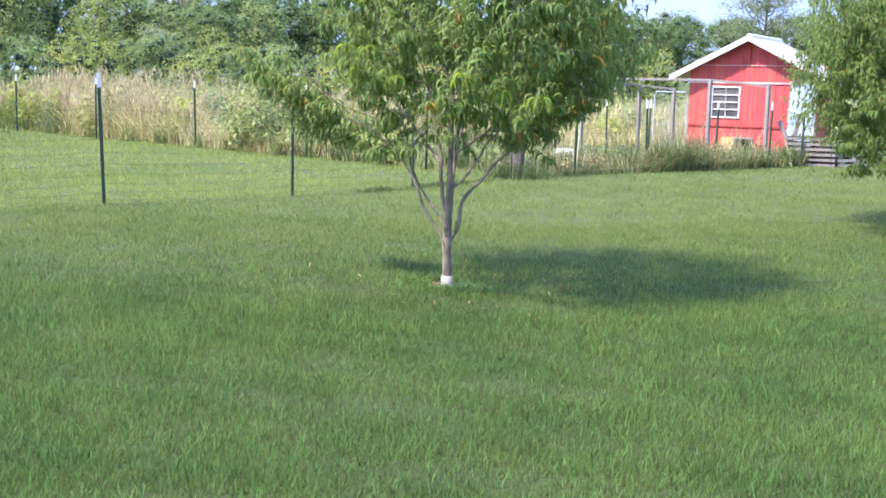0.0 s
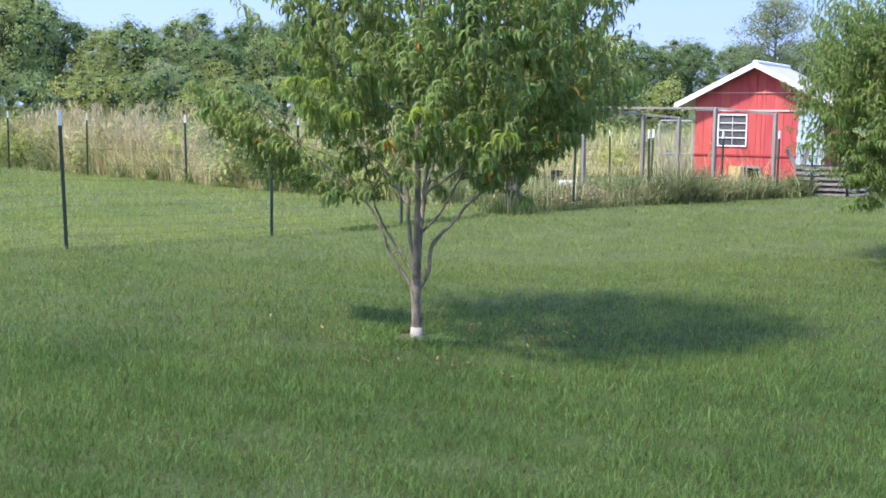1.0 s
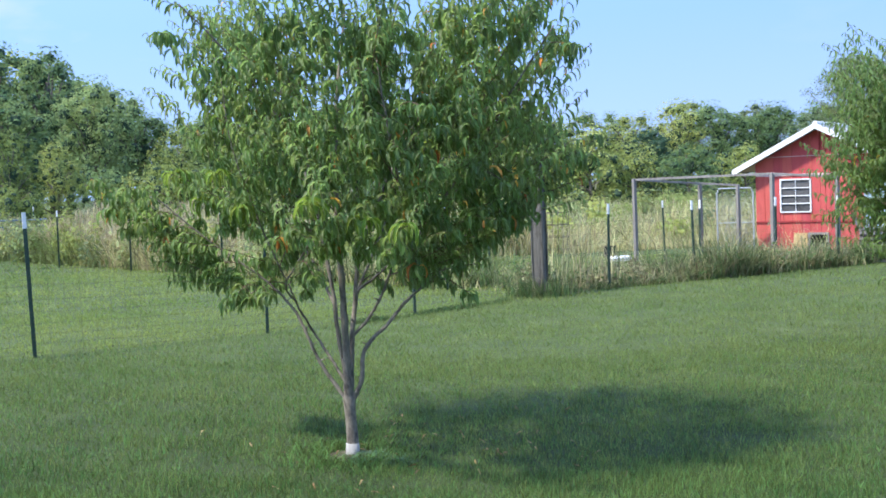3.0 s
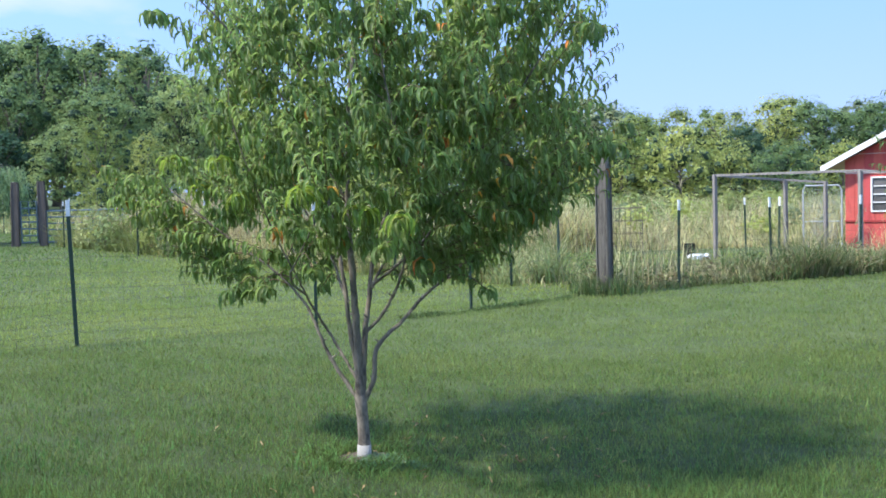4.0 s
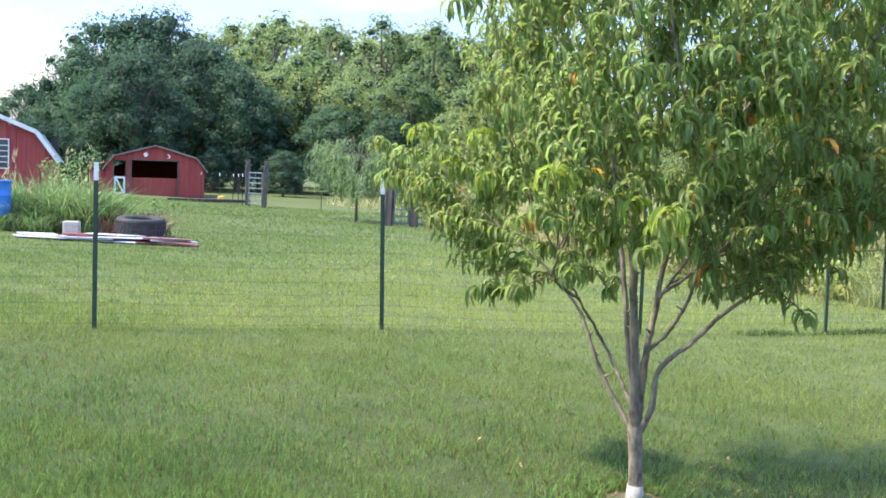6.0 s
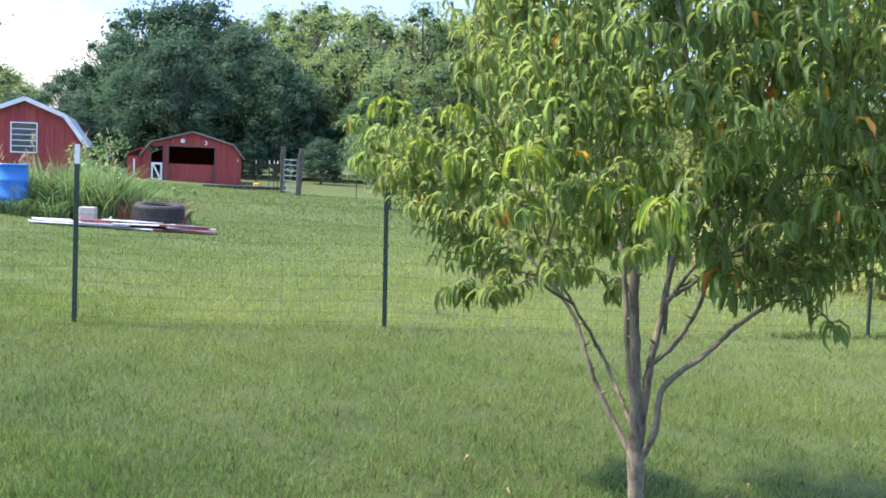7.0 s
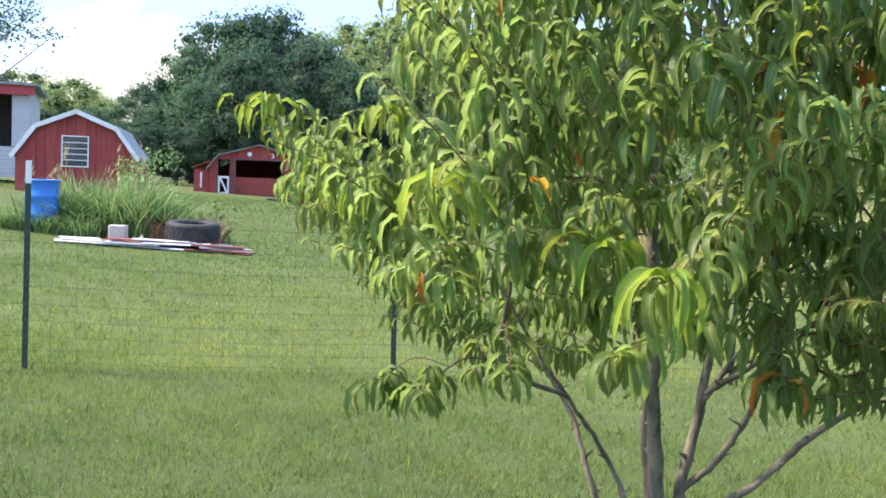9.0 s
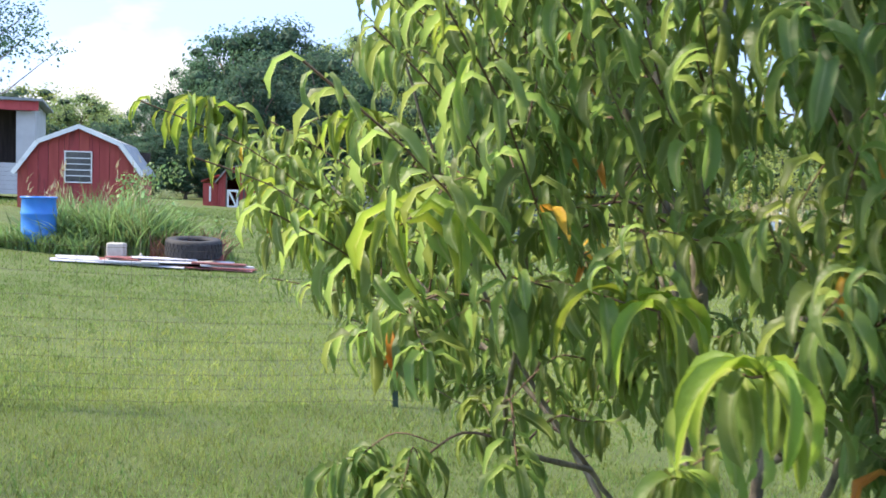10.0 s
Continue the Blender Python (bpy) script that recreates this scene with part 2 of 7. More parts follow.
M_edge = leafy("meadow_edge_grass", (0.12, 0.17, 0.06), (0.22, 0.26, 0.10), 0.4, 0.3, 0.6, 0.8, 0.25)
M_long_grass = leafy("dark_green_long_grass", (0.065, 0.115, 0.035), (0.12, 0.17, 0.055), 0.5, 0.3, 0.6, 1.3, 0.25)
M_fence_weed = leafy("grey_green_fence_weeds", (0.16, 0.18, 0.075), (0.36, 0.31, 0.17), 0.5, 0.3, 0.65, 1.3, 0.2)
M_reed = leafy("broad_green_grass", (0.10, 0.19, 0.058), (0.175, 0.275, 0.10), 0.45, 0.3, 0.5, 1.2)
M_plume = leafy("tawny_seed_heads", (0.36, 0.31, 0.175), (0.46, 0.41, 0.235), 0.3, 0.3, 0.8, 0.8, 0.1)
M_peach = leafy("peach_leaf", (0.103, 0.179, 0.050), (0.161, 0.237, 0.058), 0.30, 0.58, 0.45, 1.6, 0.45, rib=(0.30, 0.36, 0.15))
M_peach_young = leafy("young_peach_leaf", (0.150, 0.235, 0.032), (0.205, 0.285, 0.042), 0.25, 0.48, 0.5, 2.0, 0.3, rib=(0.40, 0.44, 0.14))
M_peach_dry = leafy("orange_peach_leaf", (0.52, 0.19, 0.035), (0.56, 0.38, 0.06), 0.35, 0.3, 0.5, 9.0, 0.3)
# greyed, bluish greens: the haze of distance is put into the leaf colours
M_wood_leaf = [leafy("woodland_leaf_" + k, a, b, 0.16, 0.40, 0.75, s, 0.15, 0.28) for k, a, b, s in (
    ("mid", (0.122, 0.202, 0.084), (0.202, 0.282, 0.106), 0.35),
    ("dark", (0.042, 0.094, 0.062), (0.072, 0.134, 0.082), 0.3),
    ("yellow", (0.212, 0.278, 0.082), (0.292, 0.342, 0.104), 0.4),
    ("grey", (0.160, 0.212, 0.112), (0.235, 0.282, 0.145), 0.5))]
M_willow = leafy("willow_leaf", (0.13, 0.21, 0.095), (0.19, 0.28, 0.125), 0.3, 0.3, 0.6, 0.8, 0.25)
# crown cores: the shade within the leaves put into one dark green
M_core = material("crown_core_shade", (0.038, 0.066, 0.040), (0.062, 0.098, 0.054), 2, 14, 0.95, 0.4)
M_bark = material("grey_brown_bark", (0.088, 0.077, 0.059), (0.290, 0.245, 0.182), 22, 90, 0.85, 0.7, stain=(0.05, 0.042, 0.033), stain_at=0.55, stretch=(1, 1, 0.45), dist=0.01)
M_twig = material("brown_twig_bark", (0.085, 0.05, 0.035), (0.17, 0.11, 0.075), 14, 70, 0.8, 0.3)
M_bark_far = material("woodland_bark", (0.10, 0.085, 0.07), (0.2, 0.17, 0.14), 4, 30, 0.9, 0.4, stretch=(1, 1, 0.3))
M_whitewash = material("white_trunk_wrap", (0.27, 0.26, 0.23), (0.42, 0.40, 0.36), 20, 90, 0.8, 0.3, stain=(0.24, 0.21, 0.17), stain_at=0.62)
M_post_green = material("dark_green_steel", (0.026, 0.054, 0.036), (0.050, 0.082, 0.058), 20, 120, 0.5, 0.2, metal=0.1, stain=(0.13, 0.065, 0.035), stain_at=0.66)
M_post_white = material("white_post_paint", (0.70, 0.70, 0.68), (0.84, 0.84, 0.82), 25, 120, 0.55, 0.1, stain=(0.45, 0.42, 0.36), stain_at=0.68)
M_wire = material("weathered_wire", (0.085, 0.068, 0.050), (0.15, 0.122, 0.092), 10, 80, 0.5, 0.0, metal=0.6)
M_timber = material("weathered_grey_timber", (0.17, 0.155, 0.14), (0.30, 0.275, 0.25), 5, 50, 0.9, 0.5, stain=(0.12, 0.10, 0.09), stain_at=0.57, stretch=(6, 6, 0.5), vary=0.12)
M_old_post = material("dark_weathered_post", (0.082, 0.075, 0.063), (0.165, 0.152, 0.128), 7, 50, 0.9, 0.8, stain=(0.038, 0.033, 0.028), stain_at=0.54, stretch=(6, 6, 0.5))
# dark deck timber, also the shade inside the pallets as a colour
M_timber_dark = material("dark_and_shaded_timber", (0.035, 0.032, 0.030), (0.075, 0.068, 0.062), 5, 50, 0.9, 0.5, stretch=(6, 6, 0.5))
M_timber_brown = material("brown_weathered_timber", (0.075, 0.063, 0.054), (0.140, 0.118, 0.100), 5, 50, 0.9, 0.5, stain=(0.07, 0.05, 0.04), stain_at=0.57, stretch=(6, 6, 0.5), vary=0.1)
M_new_wood = material("yellow_pine_board", (0.45, 0.30, 0.13), (0.60, 0.43, 0.20), 4, 40, 0.8, 0.3, stretch=(5, 5, 0.6))
M_red = material("faded_red_paint", (0.44, 0.070, 0.065), (0.54, 0.105, 0.095), 2.5, 40, 0.75, 0.25, stain=(0.33, 0.05, 0.045), stain_at=0.6, stretch=(3, 3, 0.5), vary=0.10)
M_red_dark = material("barn_red_paint", (0.29, 0.045, 0.043), (0.40, 0.075, 0.065), 2.5, 40, 0.75, 0.25, stain=(0.19, 0.045, 0.04), stain_at=0.6, stretch=(3, 3, 0.5), vary=0.10)
M_red_edge = material("red_joint_batten", (0.30, 0.035, 0.035), (0.36, 0.05, 0.05), 4, 40, 0.8, 0.2)
M_white = material("white_trim_paint", (0.68, 0.68, 0.67), (0.84, 0.84, 0.83), 3, 50, 0.6, 0.12, stain=(0.52, 0.49, 0.45), stain_at=0.64, vary=0.05)
M_pink_trim = material("sun_bleached_trim_paint", (0.55, 0.36, 0.33), (0.68, 0.52, 0.48), 3, 50, 0.7, 0.15, stain=(0.5, 0.2, 0.18), stain_at=0.6)
M_tin = material("pale_metal_roofing", (0.31, 0.32, 0.335), (0.41, 0.42, 0.435), 2, 40, 0.5, 0.08, metal=0.25, stain=(0.42, 0.40, 0.38), stain_at=0.66)
M_shingle = material("grey_roof_shingle", (0.20, 0.22, 0.24), (0.32, 0.34, 0.36), 6, 70, 0.9, 0.5)
M_blue = material("blue_barrel_plastic", (0.02, 0.16, 0.52), (0.03, 0.22, 0.62), 5, 60, 0.38, 0.08, stain=(0.10, 0.26, 0.5), stain_at=0.66)
M_rubber = material("black_tyre_rubber", (0.018, 0.018, 0.020), (0.045, 0.045, 0.047), 10, 80, 0.75, 0.3, stain=(0.07, 0.068, 0.062), stain_at=0.66)
M_block = material("pale_concrete_block", (0.33, 0.32, 0.285), (0.46, 0.445, 0.40), 14, 90, 0.9, 0.4, stain=(0.38, 0.35, 0.32), stain_at=0.6)
M_sheet = material("weathered_white_sheet", (0.34, 0.34, 0.37), (0.54, 0.54, 0.58), 3, 40, 0.5, 0.15, stain=(0.36, 0.26, 0.26), stain_at=0.56)
M_maroon = material("maroon_sheet", (0.17, 0.055, 0.055), (0.28, 0.10, 0.095), 3, 40, 0.6, 0.2, stain=(0.42, 0.38, 0.36), stain_at=0.66)
M_pipe = material("blue_grey_gate_pipe", (0.10, 0.15, 0.18), (0.18, 0.24, 0.27), 6, 60, 0.45, 0.1, metal=0.4, stain=(0.25, 0.15, 0.10), stain_at=0.66)
M_galv = material("galvanised_pipe", (0.42, 0.43, 0.44), (0.58, 0.59, 0.60), 8, 60, 0.45, 0.1, metal=0.5)
# near-black boards: the gloom of rooms and porch is put into the colour
M_inside = material("shaded_inside_boards", (0.030, 0.024, 0.022), (0.07, 0.055, 0.05), 3, 30, 0.95, 0.3, stretch=(4, 4, 0.5))
M_pale_blue = material("pale_blue_sheet", (0.27, 0.36, 0.41), (0.37, 0.46, 0.51), 2, 30, 0.5, 0.1, stain=(0.4, 0.46, 0.5), stain_at=0.64)
M_siding = material("white_vinyl_siding", (0.42, 0.43, 0.44), (0.53, 0.54, 0.55), 2, 40, 0.6, 0.1, stain=(0.45, 0.45, 0.44), stain_at=0.64)
# opaque panes: dim indoors and a grey sky reflection put into the colour
M_grey_glass = material("grey_window_glass", (0.050, 0.050, 0.052), (0.14, 0.135, 0.13), 1.6, 18, 0.18, 0.02)
M_yellow = material("yellow_plastic", (0.60, 0.42, 0.06), (0.72, 0.55, 0.12), 6, 50, 0.5, 0.1)
M_fallen = leafy("fallen_leaf", (0.26, 0.16, 0.07), (0.38, 0.28, 0.15), 0.35, 0.2, 0.7, 9.0, 0.2)


def two_lawns(m):
    """The rougher grass beyond the wire fence, like ground farther off, is paler and yellower than the lawn."""
    n, l = m.node_tree.nodes, m.node_tree.links
    p = n["Principled BSDF"]
    old = p.inputs["Base Color"].links[0].from_socket
    ge, dot, rm, mx = n.new("ShaderNodeNewGeometry"), n.new("ShaderNodeVectorMath"), n.new("ShaderNodeMapRange"), n.new("ShaderNodeMix")
    dot.operation = "DOT_PRODUCT"
    dot.inputs[1].default_value = (-0.634, 0.773, 0.0)
    l.new(ge.outputs["Position"], dot.inputs[0])
    l.new(dot.outputs["Value"], rm.inputs["Value"])
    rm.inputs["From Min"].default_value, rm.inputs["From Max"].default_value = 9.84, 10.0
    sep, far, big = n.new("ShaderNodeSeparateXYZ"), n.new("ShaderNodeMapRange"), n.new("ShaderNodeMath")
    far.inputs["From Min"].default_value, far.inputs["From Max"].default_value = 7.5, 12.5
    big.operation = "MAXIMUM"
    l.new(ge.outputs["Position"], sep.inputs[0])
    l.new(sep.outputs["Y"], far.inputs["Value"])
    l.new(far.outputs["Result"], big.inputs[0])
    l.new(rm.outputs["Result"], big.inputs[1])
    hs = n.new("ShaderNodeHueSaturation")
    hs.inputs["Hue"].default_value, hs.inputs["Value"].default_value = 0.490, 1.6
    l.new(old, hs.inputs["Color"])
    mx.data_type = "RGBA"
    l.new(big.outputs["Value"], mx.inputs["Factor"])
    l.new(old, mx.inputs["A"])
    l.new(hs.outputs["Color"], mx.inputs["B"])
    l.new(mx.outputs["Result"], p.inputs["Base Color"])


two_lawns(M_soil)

# ---- the lie of the land ----
YARD = [(0, -3, 0.02), (4, 0, -0.03), (-4, 2, 0.22), (1.63, 7.83, 0.045), (2.7, 7.4, 0.0), (-1.4, 8.1, 0.16), (-3.19, 10.2, 0.28), (-1.26, 11.76, 0.23), (0.8, 13.47, 0.13), (2.57, 14.9, 0.08), (4.4, 16.4, 0.09), (6.0, 10.5, -0.02), (8.5, 19.6, 0.02), (12, 20.5, 0.0), (12.5, 26.0, -0.12), (7.9, 10.8, -0.02), (16, 14, 0.0)]
SLOPE = [(-7.8, 19.5, 0.33), (-9.0, 19.7, 0.34), (-9.9, 18.7, 0.40), (-10.6, 17.9, 0.48), (-11.4, 18.8, 0.52), (-12.8, 19.8, 0.62), (-18.3, 26.5, 0.85), (-16, 16, 0.95), (-9, 10, 0.6), (-29.5, 51.0, 0.42)]
BEYOND = [(-20.9, 44.8, 0.31), (-10.4, 35.2, 0.13), (-1, 23, 0.1), (5, 30, -0.05), (14, 40, 0.2), (-2, 40, 0.2), (-40, 40, 1.2), (30, 30, 0.0), (0, -20, 0.1), (-25, 0, 0.9), (25, 0, -0.1)]
LAND = np.array(YARD + SLOPE + BEYOND)


def _rad(d2):
    return 0.5 * d2 * np.log(d2 + 1e-9)


def _land_weights():
    p, z = LAND[:, :2], LAND[:, 2]
    n = len(p)
    a = np.zeros((n + 3, n + 3))
    a[:n, :n] = _rad(((p[:, None] - p[None]) ** 2).sum(-1)) + 0.6 * np.eye(n)
    a[:n, n:] = np.c_[np.ones(n), p]
    a[n:, :n] = a[:n, n:].T
    return np.linalg.solve(a, np.r_[z, 0, 0, 0])


LAND_W = _land_weights()


def land(x, y):
    """Ground height, for numbers or arrays."""
    x, y = np.asarray(x, float), np.asarray(y, float)
    p, q = LAND[:, :2], np.stack([x.ravel(), y.ravel()], -1)
    n = len(p)
    z = np.empty(len(q))
    for s in range(0, len(q), 20000):
        c = q[s:s + 20000]
        z[s:s + 20000] = _rad(((c[:, None] - p[None]) ** 2).sum(-1)) @ LAND_W[:n] + LAND_W[n] + c @ LAND_W[n + 1:]
    d = np.hypot(q[:, 0] + 2, q[:, 1] - 18)
    k = np.clip((d - 38) / 40, 0, 1)
    k = k * k * (3 - 2 * k)
    z = np.clip(z, -0.5, 1.5) * (1 - k) + 0.6 * k
    return z.reshape(x.shape) if x.shape else float(z[0])


def on_land(x, y, rz=0.0, sink=0.0):
    return pose(x, y, land(x, y) - sink, 0, 0, rz)


def grid_axis(lo, hi, near_lo, near_hi, near, far):
    a = list(np.arange(near_lo, near_hi + 1e-6, near))
    b, step = near_hi, near
    while b < hi:
        step = min(step * 1.35, far)
        b += step
        a.append(b)
    b, step = near_lo, near
    while b > lo:
        step = min(step * 1.35, far)
        b -= step
        a.insert(0, b)
    return np.array(a)


gx, gy = grid_axis(-900, 900, -16, 16, 0.4, 120), grid_axis(-900, 1500, -4, 34, 0.4, 120)
GX, GY = np.meshgrid(gx, gy)
GZ = land(GX, GY)
idx = np.arange(GX.size).reshape(GX.shape)
gf = np.stack([idx[:-1, :-1], idx[:-1, 1:], idx[1:, 1:], idx[1:, :-1]], -1).reshape(-1, 4)
tagged(new("ground", np_mesh("ground", np.stack([GX, GY, GZ], -1).reshape(-1, 3), gf, M_soil, True)), "mown green lawn running out to a rough meadow", "ground", kind="structure")


# ---- peach trees ----
def leaf_shape(seed, length=0.135, width=0.034, segs=6, bend=1.5):
    """A long folded leaf that arches over like a hook and hangs: starts at the origin, heads along +y and curls down."""
    r = np.random.RandomState(seed)
    s = np.linspace(0, 1, segs + 1) ** 1.15
    w = width * 1.62 * (s + 0.02) ** 0.55 * (1.0 - s) ** 0.62
    w[0], w[-1] = 0.003, 0.001
    u = np.clip(s / 0.78, 0, 1)
    a = bend * (1 - (1 - u) ** 1.7) + r.uniform(-0.1, 0.35) * np.clip(s - 0.6, 0, 1)
    mid_a = 0.5 * (a[1:] + a[:-1])
    ds = np.diff(s) * length
    y = np.r_[0, np.cumsum(np.cos(mid_a) * ds)]
    z = np.r_[0, np.cumsum(-np.sin(mid_a) * ds)]
    side = 0.014 * np.sin(2.2 * s + r.rand() * 3) * s
    fold = 0.42 * w
    ny, nz = np.sin(a), np.cos(a)
    wave = 0.003 * np.sin(9 * s + r.rand() * 6)
    mid = np.stack([side, y, z], -1)
    lef = np.stack([side - w / 2, y + ny * (fold + wave), z + nz * (fold + wave)], -1)
    rig = np.stack([side + w / 2, y + ny * (fold - wave), z + nz * (fold - wave)], -1)
    v = np.stack([lef, mid, rig], 1).reshape(-1, 3)
    f = []
    for i in range(segs):
        k = 3 * i
        f += [(k, k + 1, k + 4, k + 3), (k + 1, k + 2, k + 5, k + 4)]
    return v, np.array(f)


def ribbed(me):
    """Marks the middle row of every leaf in a mesh of leaves, three points to a row."""
    mark = me.attributes.new("midrib", "FLOAT", "POINT")
    mark.data.foreach_set("value", (np.arange(len(me.vertices)) % 3 == 1).astype(np.float32))
    return me


def place_leaves(shape, mats):
    """Many copies of one leaf as arrays. mats: (n, 3, 4)."""
    v, f = shape
    vv = np.einsum("nij,vj->nvi", mats[:, :, :3], v) + mats[:, None, :, 3]
    ff = f[None] + (np.arange(len(mats)) * len(v))[:, None, None]
    return vv.reshape(-1, 3), ff.reshape(-1, f.shape[1])


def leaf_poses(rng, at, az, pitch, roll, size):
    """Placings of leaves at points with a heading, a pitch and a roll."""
    ca, sa, cp, sp = np.cos(az), np.sin(az), np.cos(pitch), np.sin(pitch)
    fwd = np.stack([sa * cp, ca * cp, sp], -1)
    right = np.stack([ca, -sa, np.zeros_like(az)], -1)
    up = np.cross(right, fwd)
    cr, sr = np.cos(roll)[:, None], np.sin(roll)[:, None]
    right, up = right * cr + up * sr, up * cr - right * sr
    return np.concatenate([np.stack([right, fwd, up], -1) * size[:, None, None], at[:, :, None]], -1)


def curve_pts(pts, n):
    """A smooth line through the given points."""
    p = [Vector(q) for q in pts]
    out = []
    for i in range(len(p) - 1):
        a, b, c, d = p[max(i - 1, 0)], p[i], p[i + 1], p[min(i + 2, len(p) - 1)]
        for k in range(n):
            t = k / n
            out.append(0.5 * ((2 * b) + (c - a) * t + (2 * a - 5 * b + 4 * c - d) * t * t + (3 * b - a - 3 * c + d) * t ** 3))
    return out + [p[-1]]


def peach_tree(seed, m, limbs, tips, n_random, reach, leaf_segs, singles, label, young=(), name="peach_tree", low=0.95, keep=None, withered=(), n_shoots=190, lean=0.0, sparse=(), sprigs=(), foot=1.15):
    rng = np.random.RandomState(seed)
    tree = thing(name, m, label, "tree", "peach trees")
    # trunk
    b = Buf()
    rr = [0.054, 0.041, 0.036, 0.0345, 0.035, 0.0385, 0.022]
    b.tube([(0.0, 0, -0.06), (0.0, 0, 0.03), (0.003, 0, 0.12), (-0.002, 0, 0.22), (-0.006, -0.01, 0.30), (-0.008, -0.018, 0.37), (-0.010, -0.02, 0.42)], rr, 14)
    part("trunk", b.mesh("trunk", M_bark, True), tree)
    w = Buf()
    w.tube([(0, 0, -0.02), (0.0, 0, 0.03), (0.002, 0, 0.085)], [0.054, 0.0435, 0.0400], 14)
    part("trunk_wrap", w.mesh("trunk_wrap", M_whitewash, True), tree, "white painted band at the foot of the trunk")
    # limbs
    nodes = []
    for pts, r0, r1 in limbs:
        r0 *= 0.84
        c = curve_pts(pts, 7)
        c = [q + Vector((rng.normal(0, 0.0018), rng.normal(0, 0.0018), 0)) for q in c]
        rad = [(r0 + (r1 - r0) * (i / (len(c) - 1)) ** 0.8) * (rng.uniform(1.06, 1.16) if i % 4 == 3 else rng.uniform(0.94, 1.03)) for i in range(len(c))]     # knuckles where old twigs sat
        lb = Buf()
        lb.tube(c, rad, 9)
        for i, q in enumerate(c):
            if i % 4 == 3 and 0.45 < q.z < 1.5 and rad[i] > 0.008:
                a = rng.rand() * 6.28
                out = Vector((math.cos(a), math.sin(a), 0.5)) * rng.uniform(0.02, 0.045)
                lb.tube([q, q + out * 0.6, q + out], [rad[i] * 0.5, rad[i] * 0.34, rad[i] * 0.2], 6)
        part("limb", lb.mesh("limb", M_bark, True), tree)
        nodes += [(q, rad[i], i / (len(c) - 1)) for i, q in enumerate(c) if q.z > 0.75]
    P = np.array([tuple(q) for q, _, _ in nodes])
    # shoots: fixed tips first, then a spread that fills the crown
    targets = [np.array(t) for t in tips]
    while len(targets) < len(tips) + n_random:
        z = low + (2.62 - low) * rng.rand() ** 0.85
        rad = reach(z)
        a, k = rng.rand() * 2 * math.pi, math.sqrt(rng.uniform(0.06, 1.0))
        q = np.array([rad * k * math.cos(a) + lean * min(max(z - 1.5, 0), 1.0), rad * k * math.sin(a), z])
        if keep and not keep(q):
            continue
        if min(np.linalg.norm(q - t) for t in targets) > 0.075 if targets else True:
            targets.append(q)
    # long upright shoots round the outside, leaves combed along their whole length
    shoots = [(np.array(a), np.array(b) - np.array(a)) for a, b in sprigs]
    n_shoots += len(shoots)
    while len(shoots) < n_shoots:
        z = foot + (2.60 - foot) * rng.rand() ** 0.72
        a, k = rng.rand() * 2 * math.pi, math.sqrt(rng.uniform(0.10, 0.80))
        rad = reach(z)
        q = np.array([rad * k * math.cos(a) + lean * min(max(z - 1.5, 0), 1.0), rad * k * math.sin(a), z])
        rise = 0.35 + 0.75 * min(max((z - 1.1) / 1.2, 0), 1)
        d = np.array([math.cos(a) * 0.75, math.sin(a) * 0.75, rise]) + rng.normal(0, 0.18, 3)
        d *= rng.uniform(0.28, 0.62) / np.linalg.norm(d)
        if keep and not (keep(q) and keep(q + d * 0.7)):
            continue
        shoots.append((q, d))
    twigs, at, az, pitch, size, tone = Buf(), [], [], [], [], []

    def leaf_at(p, heading, rise, big, hue):
        at.append(tuple(p)), az.append(heading), pitch.append(rise), size.append(big), tone.append(hue)

    def comb(p, axis, turn_by, out, big, hue):
        """A leaf that leaves its shoot sideways and forward."""
        side = axis.orthogonal().normalized()
        v = (side * math.cos(turn_by) + axis.cross(side) * math.sin(turn_by)) * out + axis * rng.uniform(0.35, 0.7) + Vector((0, 0, 0.25))
        leaf_at(p, math.atan2(v.x, v.y), math.atan2(v.z, math.hypot(v.x, v.y)), big, hue)

    order = sorted(range(len(targets)), key=lambda j: np.linalg.norm(P - targets[j], axis=1).min())
    for j in order:
        t = targets[j]
        d = np.linalg.norm(P - t, axis=1) + np.where(P[:, 2] > t[2] + 0.05, 0.5, 0) + 0.12 * rng.rand(len(P))
        i = int(np.argmin(d))
        s = P[i].copy()
        gap = np.linalg.norm(t - s)
        out = (t - s) / max(gap, 1e-3)
        mid = s + (t - s) * 0.55 + np.array([0, 0, 0.10 * gap + 0.02])
        pts = curve_pts([s, mid, t, t + out * 0.05 + np.array([0, 0, -0.02])], 4)
        r0 = min(nodes[i][1] * 0.6, 0.004 + 0.008 * gap)
        twigs.tube(pts, [r0 + (0.0022 - r0) * k / (len(pts) - 1) for k in range(len(pts))], 3, False)
        fresh = [(pts[k], r0 * (1 - 0.6 * k / len(pts)), 0) for k in (3, 6, 8)]
        nodes += fresh
        P = np.concatenate([P, np.array([tuple(q[0]) for q in fresh])])
        length = max(gap, 0.16)
        n_leaf = int(13 + 30 * min(length, 0.5))
        span = 0.85
        if j in sparse:
            n_leaf, span = (26, 0.5) if j == sparse[0] else (18, 0.45)
        hue = 1 if j in young else 0
